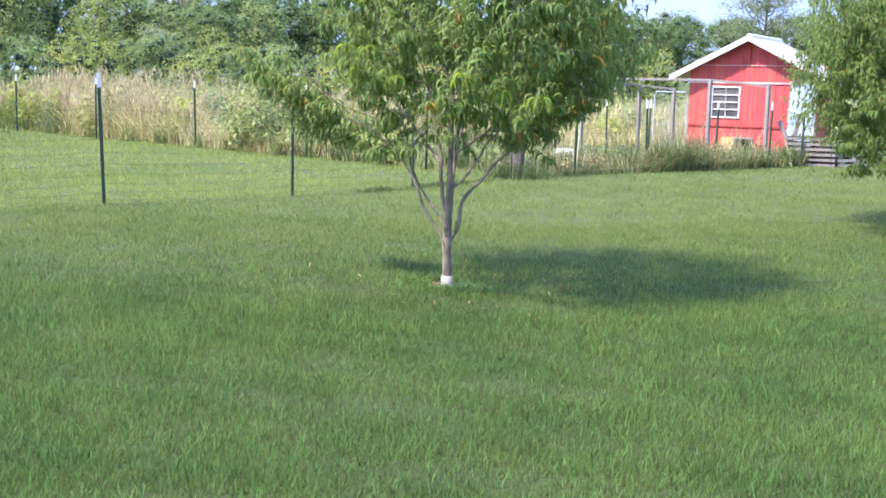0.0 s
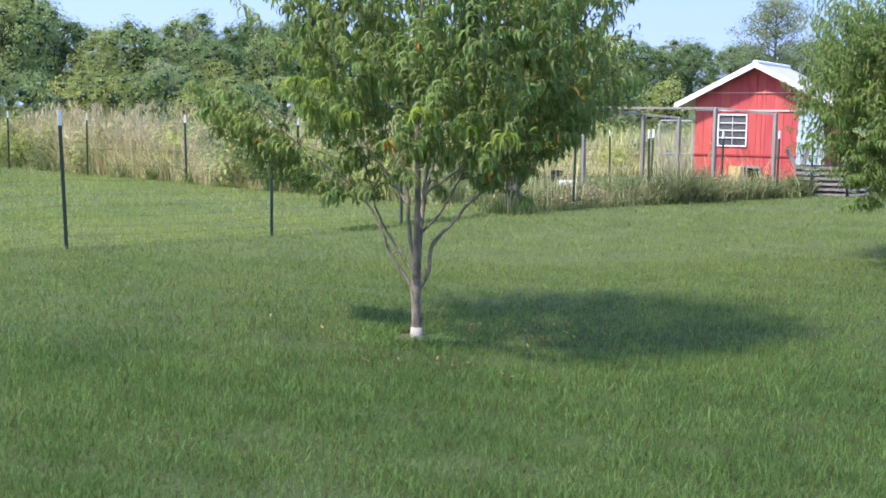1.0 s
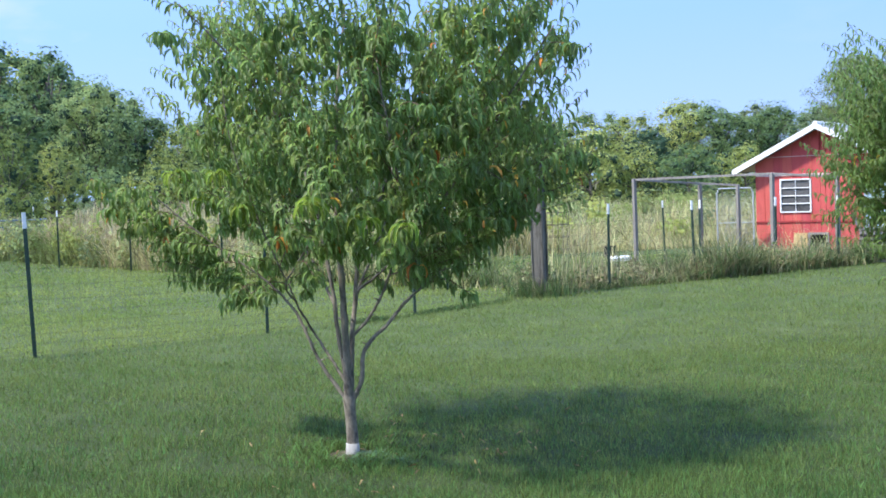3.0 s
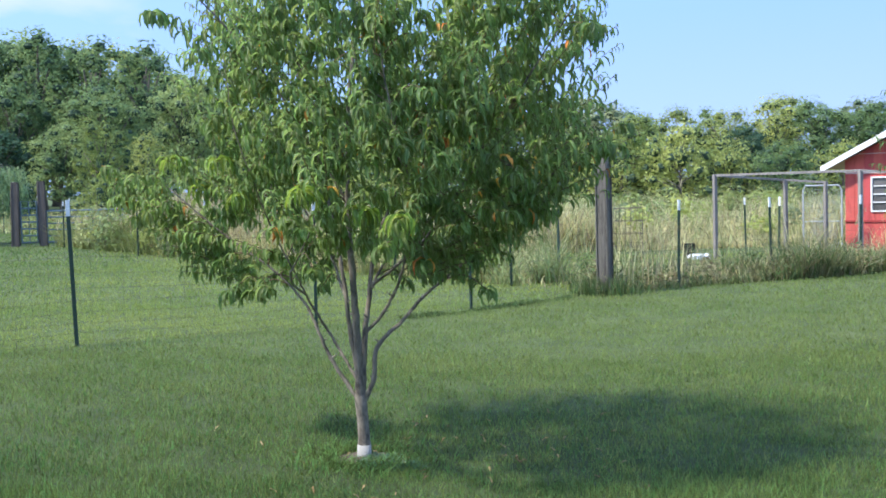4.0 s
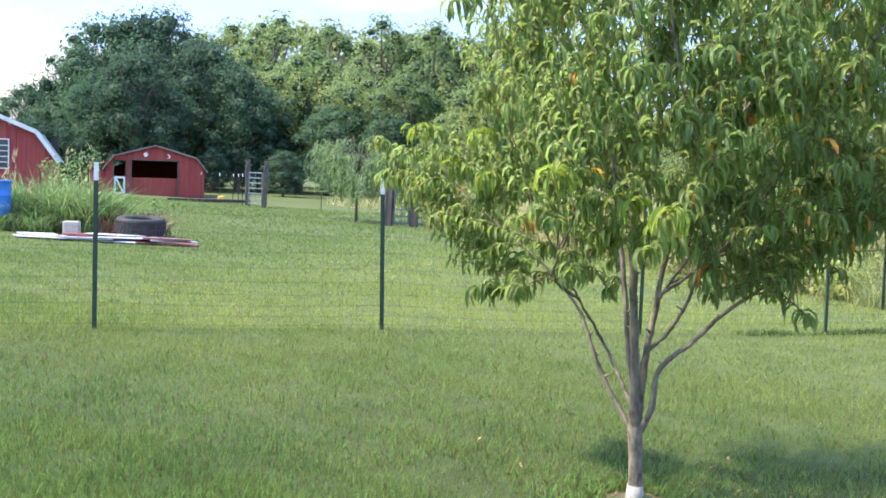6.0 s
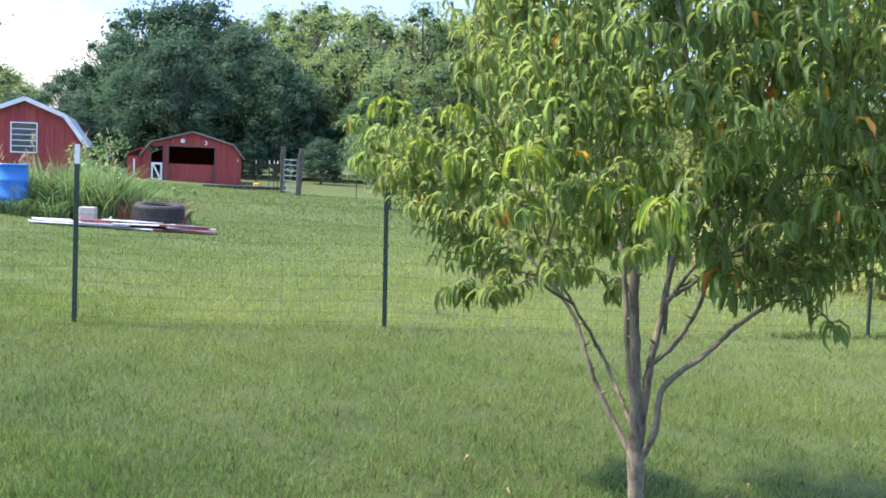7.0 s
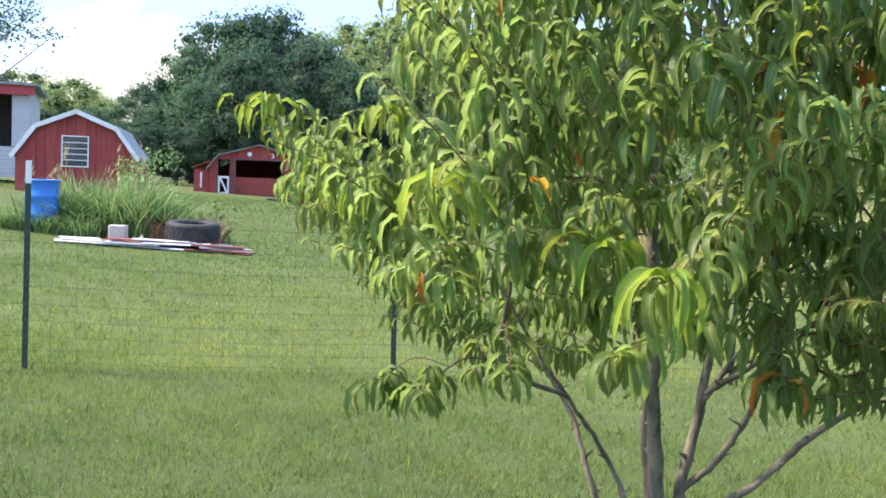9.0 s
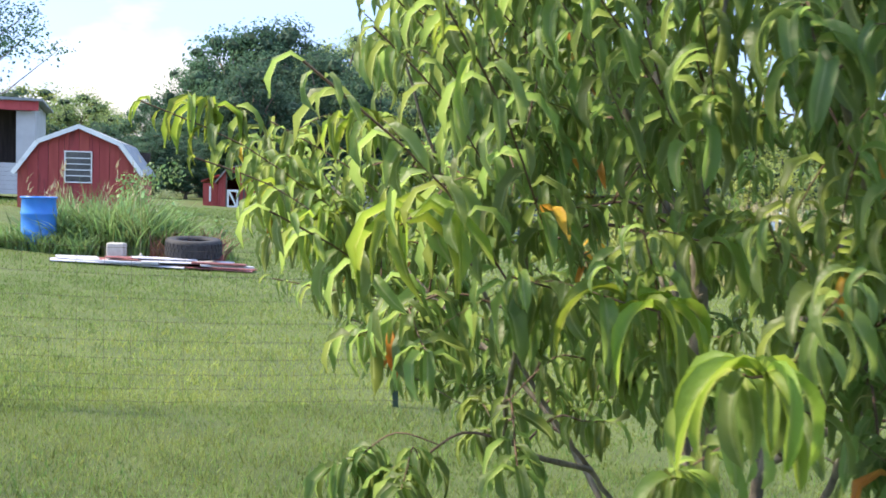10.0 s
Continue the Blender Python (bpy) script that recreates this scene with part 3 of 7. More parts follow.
        for q in range(n_leaf):
            u = 1 - span * (q / n_leaf) ** 1.1
            x = u * (len(pts) - 1)
            k = min(int(x), len(pts) - 2)
            top = q < (10 if hue else 7)
            leaf_at(pts[k].lerp(pts[k + 1], x - k), q * 2.4 + j + rng.normal(0, 0.3), rng.uniform(0.45, 1.1) if hue and top else rng.uniform(0.1, 0.8) if top else rng.uniform(-0.4, 0.45),
                    (rng.uniform(0.7, 1.1) if top else rng.uniform(0.65, 1.0)) * (1.32 if hue else (1.12 if j < len(tips) else 1.0)), hue if top else 0)
    for j, (q, d) in enumerate(shoots):
        i = int(np.argmin(np.linalg.norm(P - q, axis=1) + np.where(P[:, 2] > q[2] + 0.05, 0.4, 0)))
        s = P[i]
        L = np.linalg.norm(d)
        pts = curve_pts([s, s + (q - s) * 0.6 + np.array([0, 0, 0.04]), q, q + d * 0.55, q + d + np.array([d[0] * 0.15, d[1] * 0.15, -0.05 * L])], 3)
        r0 = min(nodes[i][1] * 0.6, 0.006)
        twigs.tube(pts, [r0 + (0.0018 - r0) * k / (len(pts) - 1) for k in range(len(pts))], 3, False)
        n_leaf = int((L + 0.5 * np.linalg.norm(q - s)) / 0.0150)
        tint = rng.rand()
        for k in range(n_leaf):
            u = 1 - 0.85 * k / n_leaf
            x = u * (len(pts) - 1)
            c = min(int(x), len(pts) - 2)
            comb(pts[c].lerp(pts[c + 1], x - c), (pts[c + 1] - pts[c]).normalized(), k * 2.4 + j + rng.normal(0, 0.25), rng.uniform(0.6, 1.0),
                 rng.uniform(0.4, 0.7) if k < 5 else rng.uniform(0.72, 1.08), 1 if (k < 6 and (tint < 0.10 or j < min(4, len(sprigs)))) else 0)
    tagged(part("twig_work", twigs.mesh("twig_work", M_twig, True), tree), kind="stuff")
    at, az, pitch, size, tone = np.array(at), np.array(az), np.array(pitch), np.array(size), np.array(tone)
    # leaves on the outside turn outward a little more than those within
    roll = rng.normal(0, 0.22, len(at))
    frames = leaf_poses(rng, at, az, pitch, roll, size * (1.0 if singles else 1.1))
    frames[tone == 1, :, 0] *= 0.54
    dry = (rng.rand(len(at)) < (0.010 if singles else 0.001)) & (at[:, 2] > 1.25) & (np.linalg.norm(at - np.array([0.45, -2.2, 1.6]), axis=1) > 1.2)
    for spot in withered:
        dry[np.argsort(np.linalg.norm(at - np.array(spot), axis=1))[:2]] = True
    kind = np.where(dry, 2, tone)
    shape_of = np.clip(np.round((pitch + 0.3) / 0.22 + rng.normal(0, 0.5, len(at))), 0, 5).astype(int)      # the higher a leaf starts, the more it curls, so that all hang
    fine = [leaf_shape(seed * 10 + i, 0.088 + 0.0055 * i, 0.0255 + 0.0012 * i, 9, 1.34 + 0.22 * i) for i in range(6)]
    shapes = [leaf_shape(seed * 10 + i, 0.088 + 0.0055 * i, 0.0255 + 0.0012 * i, leaf_segs, 1.34 + 0.22 * i) for i in range(6)]
    mats = [M_peach, M_peach_young, M_peach_dry]
    # the leaves nearest the walk stand singly
    near = np.argsort(np.linalg.norm(at - np.array([0.35, -1.3, 1.55]), axis=1))[:singles]
    single = np.zeros(len(at), bool)
    single[near] = True
    meshes = {}
    for i in near:
        key = (int(shape_of[i]), int(kind[i]))
        if key not in meshes:
            meshes[key] = ribbed(np_mesh("leaf", *fine[key[0]], mats[key[1]], True))
        fm = frames[i]
        part("leaf", meshes[key], tree, m=Matrix([list(fm[0]), list(fm[1]), list(fm[2]), [0, 0, 0, 1]]))
    for k, nm in ((0, "foliage"), (1, "young_foliage"), (2, "dry_foliage")):
        vs, fs, base = [], [], 0
        for s in range(6):
            pick = (kind == k) & (shape_of == s) & ~single
            if pick.any():
                v, f = place_leaves(shapes[s], frames[pick])
                vs.append(v), fs.append(f + base)
                base += len(v)
        if vs:
            ob = part(nm, ribbed(np_mesh(nm, np.concatenate(vs), np.concatenate(fs), mats[k], True)), tree, ("", "yellow-green young leaves", "orange withered leaves")[k])
            tagged(ob, kind="stuff")
    return tree


BX, BY, BZ = 1.632, 7.83, 0.045
SCAFFOLD = []


def limb(r0, r1, *pts):
    """A limb through points counted from the foot of the tree."""
    SCAFFOLD.append((list(pts), r0, r1))


limb(0.035, 0.006, (-0.010, -0.02, 0.34), (-0.012, -0.06, 0.62), (-0.02, -0.17, 1.05), (-0.03, -0.22, 1.55), (-0.01, -0.15, 2.1), (0.05, -0.08, 2.55), (0.07, -0.05, 2.75))
limb(0.021, 0.005, (-0.005, -0.015, 0.45), (-0.056, -0.022, 0.75), (-0.086, -0.05, 1.1), (-0.20, 0.12, 1.7), (-0.36, 0.42, 2.35), (-0.40, 0.52, 2.6))
limb(0.025, 0.005, (0.0, -0.02, 0.35), (0.02, 0.0, 0.68), (0.055, 0.06, 0.95), (0.12, 0.12, 1.3), (0.38, 0.25, 1.85), (0.72, 0.35, 2.40), (0.80, 0.38, 2.6))
limb(0.021, 0.005, (0.012, -0.02, 0.345), (0.07, -0.05, 0.48), (0.104, -0.06, 0.67), (0.25, 0.0, 0.81), (0.385, 0.05, 0.95), (0.62, 0.05, 1.13), (0.98, 0.0, 1.42), (1.22, -0.08, 1.75))
limb(0.0155, 0.004, (-0.02, -0.015, 0.35), (-0.178, 0.012, 0.60), (-0.247, 0.0, 0.77), (-0.32, 0.045, 0.925), (-0.50, 0.08, 1.12), (-0.80, 0.10, 1.35), (-1.10, 0.10, 1.62))
limb(0.013, 0.002, (-0.02, -0.01, 0.46), (-0.104, 0.037, 0.60), (-0.20, 0.10, 0.755), (-0.285, 0.01, 0.93), (-0.34, -0.16, 1.10), (-0.45, -0.34, 1.4), (-0.60, -0.46, 1.9), (-0.64, -0.52, 2.3))
limb(0.0135, 0.004, (0.028, 0.015, 0.74), (0.14, -0.02, 0.86), (0.24, -0.10, 1.05), (0.30, -0.30, 1.3), (0.32, -0.62, 1.62), (0.25, -0.95, 1.95), (0.2, -1.05, 2.3))
limb(0.012, 0.004, (0.068, 0.07, 1.01), (0.21, 0.02, 1.12), (0.42, -0.12, 1.32), (0.72, -0.42, 1.75), (1.0, -0.62, 2.2), (1.2, -0.72, 2.5))
limb(0.012, 0.004, (0.062, 0.066, 0.99), (0.18, 0.35, 1.2), (0.35, 0.75, 1.55), (0.45, 1.05, 2.0))
limb(0.012, 0.004, (-0.073, -0.035, 0.95), (-0.2, 0.40, 1.2), (-0.45, 0.85, 1.6), (-0.55, 1.05, 2.05))
limb(0.010, 0.004, (-0.03, -0.215, 1.5), (-0.30, -0.3, 2.0), (-0.62, -0.38, 2.45), (-0.85, -0.5, 2.7))
limb(0.009, 0.003, (-0.30, -0.04, 0.98), (-0.34, -0.45, 1.12), (-0.20, -0.80, 1.35), (-0.1, -1.0, 1.6))
TIPS = []
for tip in ((0.775, 7.07, 1.81), (1.71, 6.69, 1.53), (1.915, 6.44, 1.49), (1.02, 7.25, 1.13), (1.30, 6.83, 1.46), (2.02, 7.09, 1.27), (1.93, 6.66, 1.85), (1.83, 6.60, 1.36), (0.885, 7.21, 1.65), (0.965, 7.32, 1.80), (1.06, 7.86, 1.08), (0.78, 6.75, 2.50), (0.95, 7.0, 2.36), (0.62, 7.80, 1.42), (1.14, 7.28, 1.13), (1.83, 7.03, 2.42), (2.86, 6.94, 2.42), (3.03, 7.62, 1.84)):
    TIPS.append((tip[0] - BX, tip[1] - BY, tip[2] - BZ))
for tip in ((1.99, 7.17, 1.28), (2.62, 7.70, 1.46), (1.96, 7.18, 1.46), (1.46, 6.62, 1.64), (1.09, 7.0, 1.61), (1.78, 6.51, 2.01), (1.42, 6.70, 1.46), (2.35, 7.75, 1.05), (2.75, 8.0, 1.45), (1.45, 7.0, 1.25), (1.2, 7.1, 1.15), (0.55, 8.1, 1.45), (0.42, 8.2, 1.62), (0.27, 8.0, 1.60), (0.32, 8.15, 1.50), (0.38, 7.95, 1.74), (0.48, 7.8, 1.55), (3.18, 7.75, 1.95)):
    TIPS.append((tip[0] - BX, tip[1] - BY, tip[2] - BZ))
for tip in ((3.05, 7.80, 1.85), (2.95, 7.75, 1.75), (2.80, 7.76, 1.68), (2.70, 7.80, 1.50), (3.10, 7.65, 1.84), (3.06, 7.72, 2.52), (2.9, 7.8, 2.4), (2.78, 7.76, 2.65), (0.14, 8.12, 1.80), (0.24, 8.08, 1.70), (0.2, 8.05, 1.62), (1.9, 7.5, 2.1), (2.2, 7.4, 2.15), (2.05, 7.8, 2.2), (2.4, 7.5, 2.0), (2.5, 7.9, 2.2), (1.75, 7.6, 2.2)):
    TIPS.append((tip[0] - BX, tip[1] - BY, tip[2] - BZ))
YOUNG = (0, 1, 2, 8, 9, 21, 22)


def crown_reach(z):
    return float(np.interp(z, [0.9, 1.1, 1.4, 1.75, 2.2, 2.6, 3.0, 3.2], [0.60, 0.92, 1.20, 1.28, 1.20, 1.18, 0.95, 0.5]))


def inside(q):
    """The crown is cut back on its house side and leans a little to the sunny side."""
    x, y, z = q
    if (x + BX - 2.10) < -0.70 * (y + BY - 5.33):
        return False
    if z > 1.75 and (x + BX - 2.10) < -0.56 * (y + BY - 5.33):
        return False
    d = math.hypot(x + BX - 2.29, y + BY - 5.07)
    if z + BZ < 1.70 - 0.225 * d or math.hypot(x + BX - 2.10, y + BY - 5.33) < 1.25:
        return False
    if z + BZ < 1.2 and x + BX < 1.18 and y < 0.1:
        return False
    if (x + BX - 2.41) < -0.566 * (y + BY - 4.38) or (z > 2.0 and (x + BX - 2.47) < -0.38 * (y + BY - 2.8)):
        return False
    return not (z < 1.25 and math.hypot(x, y) > (0.85 if y < 0.1 else 1.15))


peach_tree(3, on_land(BX, BY), SCAFFOLD, TIPS, 200, crown_reach, 4, 300, "young peach tree with drooping green leaves on a mown lawn", YOUNG, keep=inside, n_shoots=375, lean=0.27, sparse=(3, 10, 14),
           sprigs=[(tuple(np.array(a) - (BX, BY, BZ)), tuple(np.array(b) - (BX, BY, BZ))) for a, b in (((1.02, 7.14, 1.62), (0.77, 6.95, 1.83)), ((1.10, 7.0, 1.60), (0.93, 6.88, 1.72)), ((0.45, 8.05, 1.66), (0.10, 8.14, 1.80)), ((2.75, 7.77, 1.60), (3.2, 7.7, 1.92)),
               *(((0.95 - 0.026 * k, 7.95 + 0.11 * (k % 5), 1.10 + 0.023 * k), (0.60 - 0.021 * k, 8.10 + 0.10 * (k % 5), 1.18 + 0.026 * k)) for k in range(25)),
               *(((2.02 + 0.043 * k, 7.52 + 0.12 * (k % 6), 1.14 + 0.043 * k), (2.36 + 0.048 * k, 7.50 + 0.13 * (k % 6), 1.24 + 0.055 * k)) for k in range(14)),
               *(((2.05 + 0.048 * k, 7.75 + 0.12 * (k % 5), 1.12 + 0.028 * k), (2.32 + 0.064 * k, 7.76 + 0.13 * (k % 5), 1.17 + 0.036 * k)) for k in range(6)))],
           withered=[(x - BX, y - BY, z - BZ) for x, y, z in ((1.41, 7.28, 1.70), (0.565, 7.91, 1.38), (2.02, 7.09, 1.22), (1.30, 6.83, 1.42), (1.83, 7.03, 2.38), (2.05, 6.95, 1.75), (2.2, 7.2, 1.9))])
PX, PY = 7.62, 10.8
turn = Matrix.Rotation(radians(140), 3, "Z")
peach_tree(8, on_land(PX, PY), [([tuple(turn @ Vector(p)) for p in pts], a, b) for pts, a, b in SCAFFOLD], [], 420, lambda z: 1.12 * max(crown_reach(z), 0.95), 3, 0,
           "bushy peach tree with dense hanging green leaves", low=0.65, n_shoots=560, foot=0.88)


# ---- steel fence posts and wire ----
def t_post_meshes(h):
    """A studded steel T-section, its white tip a piece of its own."""
    def section(z0, z1):
        b = Buf()
        poly = [(-0.019, -0.003), (0.019, -0.003), (0.019, 0.002), (0.0035, 0.002), (0.0035, 0.030), (-0.0035, 0.030), (-0.0035, 0.002), (-0.019, 0.002)]
        n = len(poly)
        vs = [(x, y, z0) for x, y in poly] + [(x, y, z1) for x, y in poly]
        return b.add(vs, [tuple(range(n - 1, -1, -1)), tuple(range(n, 2 * n))] + [(i, (i + 1) % n, (i + 1) % n + n, i + n) for i in range(n)])
    body, tip = section(-0.3, h - 0.15), section(h - 0.15, h)
    z = 0.1
    while z < h - 0.18:
        body.box(-0.006, -0.010, z, 0.006, -0.003, z + 0.022)
        z += 0.054
    tip.box(-0.006, -0.009, h - 0.10, 0.006, -0.003, h - 0.078)
    tip.box(-0.006, -0.009, h - 0.05, 0.006, -0.003, h - 0.028)
    return body.mesh("t_post", M_post_green), tip.mesh("white_tip", M_post_white)


POST = {1.37: t_post_meshes(1.37), 1.25: t_post_meshes(1.25)}


def wire_fence(label, posts, wires, stay, r=0.0017, h=1.37, group="wire fences"):
    """Posts at (x, y), with line wires and stays between them."""
    f = thing("wire_fence", Matrix(), label, "fence", group)
    rnd = random.Random(len(posts))
    ends = []
    for x, y in posts:
        z = land(x, y)
        if math.hypot(x - 4.42, y - 16.42) < 0.3:
            ends.append((x, y, z))
            continue
        d = Vector((posts[-1][0] - posts[0][0], posts[-1][1] - posts[0][1]))
        a = math.degrees(math.atan2(d.y, d.x))
        p = part("t_post", POST[h][0], f, m=pose(x, y, z, rnd.uniform(-1.2, 1.2), rnd.uniform(-1.2, 1.2), a + rnd.uniform(-6, 6)))
        part("white_tip", POST[h][1], p, "white painted tip")
        ends.append((x, y, z))
    b = Buf()
    for (x0, y0, z0), (x1, y1, z1) in zip(ends, ends[1:]):
        span = math.hypot(x1 - x0, y1 - y0)
        ux, uy = (x1 - x0) / span, (y1 - y0) / span
        ox, oy = uy * 0.014, -ux * 0.014
        n = 10
        for w in wires:
            pts = []
            for k in range(n + 1):
                s = k / n
                x, y = x0 + (x1 - x0) * s, y0 + (y1 - y0) * s
                sag = -0.02 * math.sin(math.pi * s) + rnd.uniform(-0.004, 0.004)
                pts.append((x + ox, y + oy, z0 + (z1 - z0) * s + w + sag))
            b.tube(pts, r, 4, False)
        if stay:
            k = stay
            while k < span:
                s = k / span
                x, y, z = x0 + (x1 - x0) * s + ox, y0 + (y1 - y0) * s + oy, z0 + (z1 - z0) * s - 0.02 * math.sin(math.pi * s)
                b.tube([(x, y, z + wires[0]), (x, y, z + wires[-1])], r * 0.55, 4, False)
                k += stay
    tagged(part("woven_wire", b.mesh("woven_wire", M_wire), f, "rusty grey woven wire"), kind="stuff")
    return f


WOVEN = [0.05, 0.13, 0.22, 0.32, 0.43, 0.55, 0.69, 0.84, 1.0]
wire_fence("woven wire fence on dark green steel posts with white tips", [(-7.15, 7.0), (-5.15, 8.6), (-3.19, 10.2), (-1.26, 11.76), (0.81, 13.47), (2.57, 14.92), (4.30, 16.32)], WOVEN, 0.16, 0.0016)
wire_fence("low wire fence lost in tall dry grass", [(3.3, 17.9), (1.5, 20.4), (-0.57, 23.2), (-2.83, 26.0), (-4.95, 28.5), (-8.6, 34.3)], [0.3, 0.6, 0.9, 1.2], 0)
wire_fence("weedy wire fence along the hen run", [(4.62, 16.5), (5.62, 17.1), (7.35, 18.35), (9.1, 19.3), (10.3, 19.5), (11.2, 19.9)], WOVEN, 0.16, h=1.25)
wire_fence("garden wire fence among weeds", [(7.85, 19.55), (8.6, 24.0)], [0.4, 0.8, 1.1], 0, h=1.25)


def timber_post(x, y, w, h, label, mat=M_timber, rz=0.0, lean=(0, 0), category="post", group="", name="wooden_post", m=None):
    b = Buf()
    r = random.Random(int(1000 * (x + y)))
    c = 0.02
    rows = 7
    vs, fs = [], []
    for i in range(rows):
        z = -0.2 + (h + 0.2) * i / (rows - 1)
        k = w / 2 * (1.0 + r.uniform(-0.03, 0.03))
        if i == rows - 1:
            k -= 0.012
        for sx, sy in ((-1, -1), (1, -1), (1, 1), (-1, 1)):
            vs.append((sx * k - (sx * c if sx * sy > 0 else 0), sy * k - (0 if sx * sy > 0 else sy * c), z + (r.uniform(-0.015, 0.015) if i == rows - 1 else 0)))
            vs.append((sx * k - (0 if sx * sy > 0 else sx * c), sy * k - (sy * c if sx * sy > 0 else 0), z + (r.uniform(-0.015, 0.015) if i == rows - 1 else 0)))
    for i in range(rows - 1):
        fs += [(i * 8 + k, i * 8 + (k + 1) % 8, (i + 1) * 8 + (k + 1) % 8, (i + 1) * 8 + k) for k in range(8)]
    fs += [tuple(range(7, -1, -1)), tuple(range((rows - 1) * 8, rows * 8))]
    b.add(vs, fs)
    return thing(name, m or pose(x, y, land(x, y), lean[0], lean[1], rz), label, category, group, data=b.mesh(name, mat))


timber_post(4.46, 16.42, 0.19, 1.87, "thick weathered grey-brown corner post with split grain", M_old_post, rz=60)


# ---- the hen house and its run ----
def boarded_wall(parent, name, poly_x0, poly_x1, top, y0, y1, z0, board, mat, m, label="", hole=None, gap=0.012):
    """Upright boards side by side; top(x) gives the upper edge; hole: (x0, z0, x1, z1) left open."""
    edges = {poly_x0, poly_x1} | {round(poly_x0 + board * i, 4) for i in range(1, 60) if poly_x0 + board * i < poly_x1 - 0.02}
    for h in hole or ():
        edges = {q for q in edges if min(abs(q - h[0]), abs(q - h[2])) > 0.03} | {h[0], h[2]}
    edges = sorted(edges)
    r = random.Random(int(100 * poly_x1))
    for x, e in zip(edges, edges[1:]):
        runs = [(z0, None)]
        if hole:
            for hx0, hz0, hx1, hz1 in hole:
                if e > hx0 + 0.01 and x < hx1 - 0.01:
                    runs = [q for q in ((z0, hz0), (hz1, None)) if q[1] is None or q[1] - q[0] > 0.02]
        for a, c in runs:
            poly = [(x + gap / 2, a), (e - gap / 2, a)]
            poly += [(e - gap / 2, c), (x + gap / 2, c)] if c is not None else [(e - gap / 2, top(e - gap / 2)), (x + gap / 2, top(x + gap / 2))]
            bb = Buf()
            bb.extrude(poly, y0 + r.uniform(0, 0.004), y1)
            part(name, bb.mesh(name, mat), parent, label, m)


def window_in(parent, x0, z0, x1, z1, y, across, up, m=None, bar=0.018, mull=0.012, pane=None):
    fr = Buf()
    t = 0.03
    for a in ((x0, z0, x1, z0 + t), (x0, z1 - t, x1, z1), (x0, z0 + t, x0 + t, z1 - t), (x1 - t, z0 + t, x1, z1 - t)):
        fr.box(a[0], y - 0.03, a[1], a[2], y + 0.03, a[3])
    win = part("window", fr.mesh("window", M_white), parent, "white-framed window with several panes", m)
    xs = np.linspace(x0 + t, x1 - t, up + 1)
    zs = np.linspace(z0 + t, z1 - t, across + 1)
    for z in zs[1:-1]:
        b = Buf()
        b.box(x0 + t, y - 0.02, z - bar, x1 - t, y + 0.012, z + bar)
        part("glazing_bar", b.mesh("glazing_bar", M_white), win)
    for x in xs[1:-1]:
        b = Buf()
        b.box(x - mull, y - 0.017, z0 + t, x + mull, y + 0.01, z1 - t)
        part("glazing_bar", b.mesh("glazing_bar", M_white), win)
    for i in range(up):
        for j in range(across):
            b = Buf()
            b.box(xs[i] + mull, y + 0.014, zs[j] + bar, xs[i + 1] - mull, y + 0.019, zs[j + 1] - bar)
            part("pane", b.mesh("pane", pane), win)
    return win


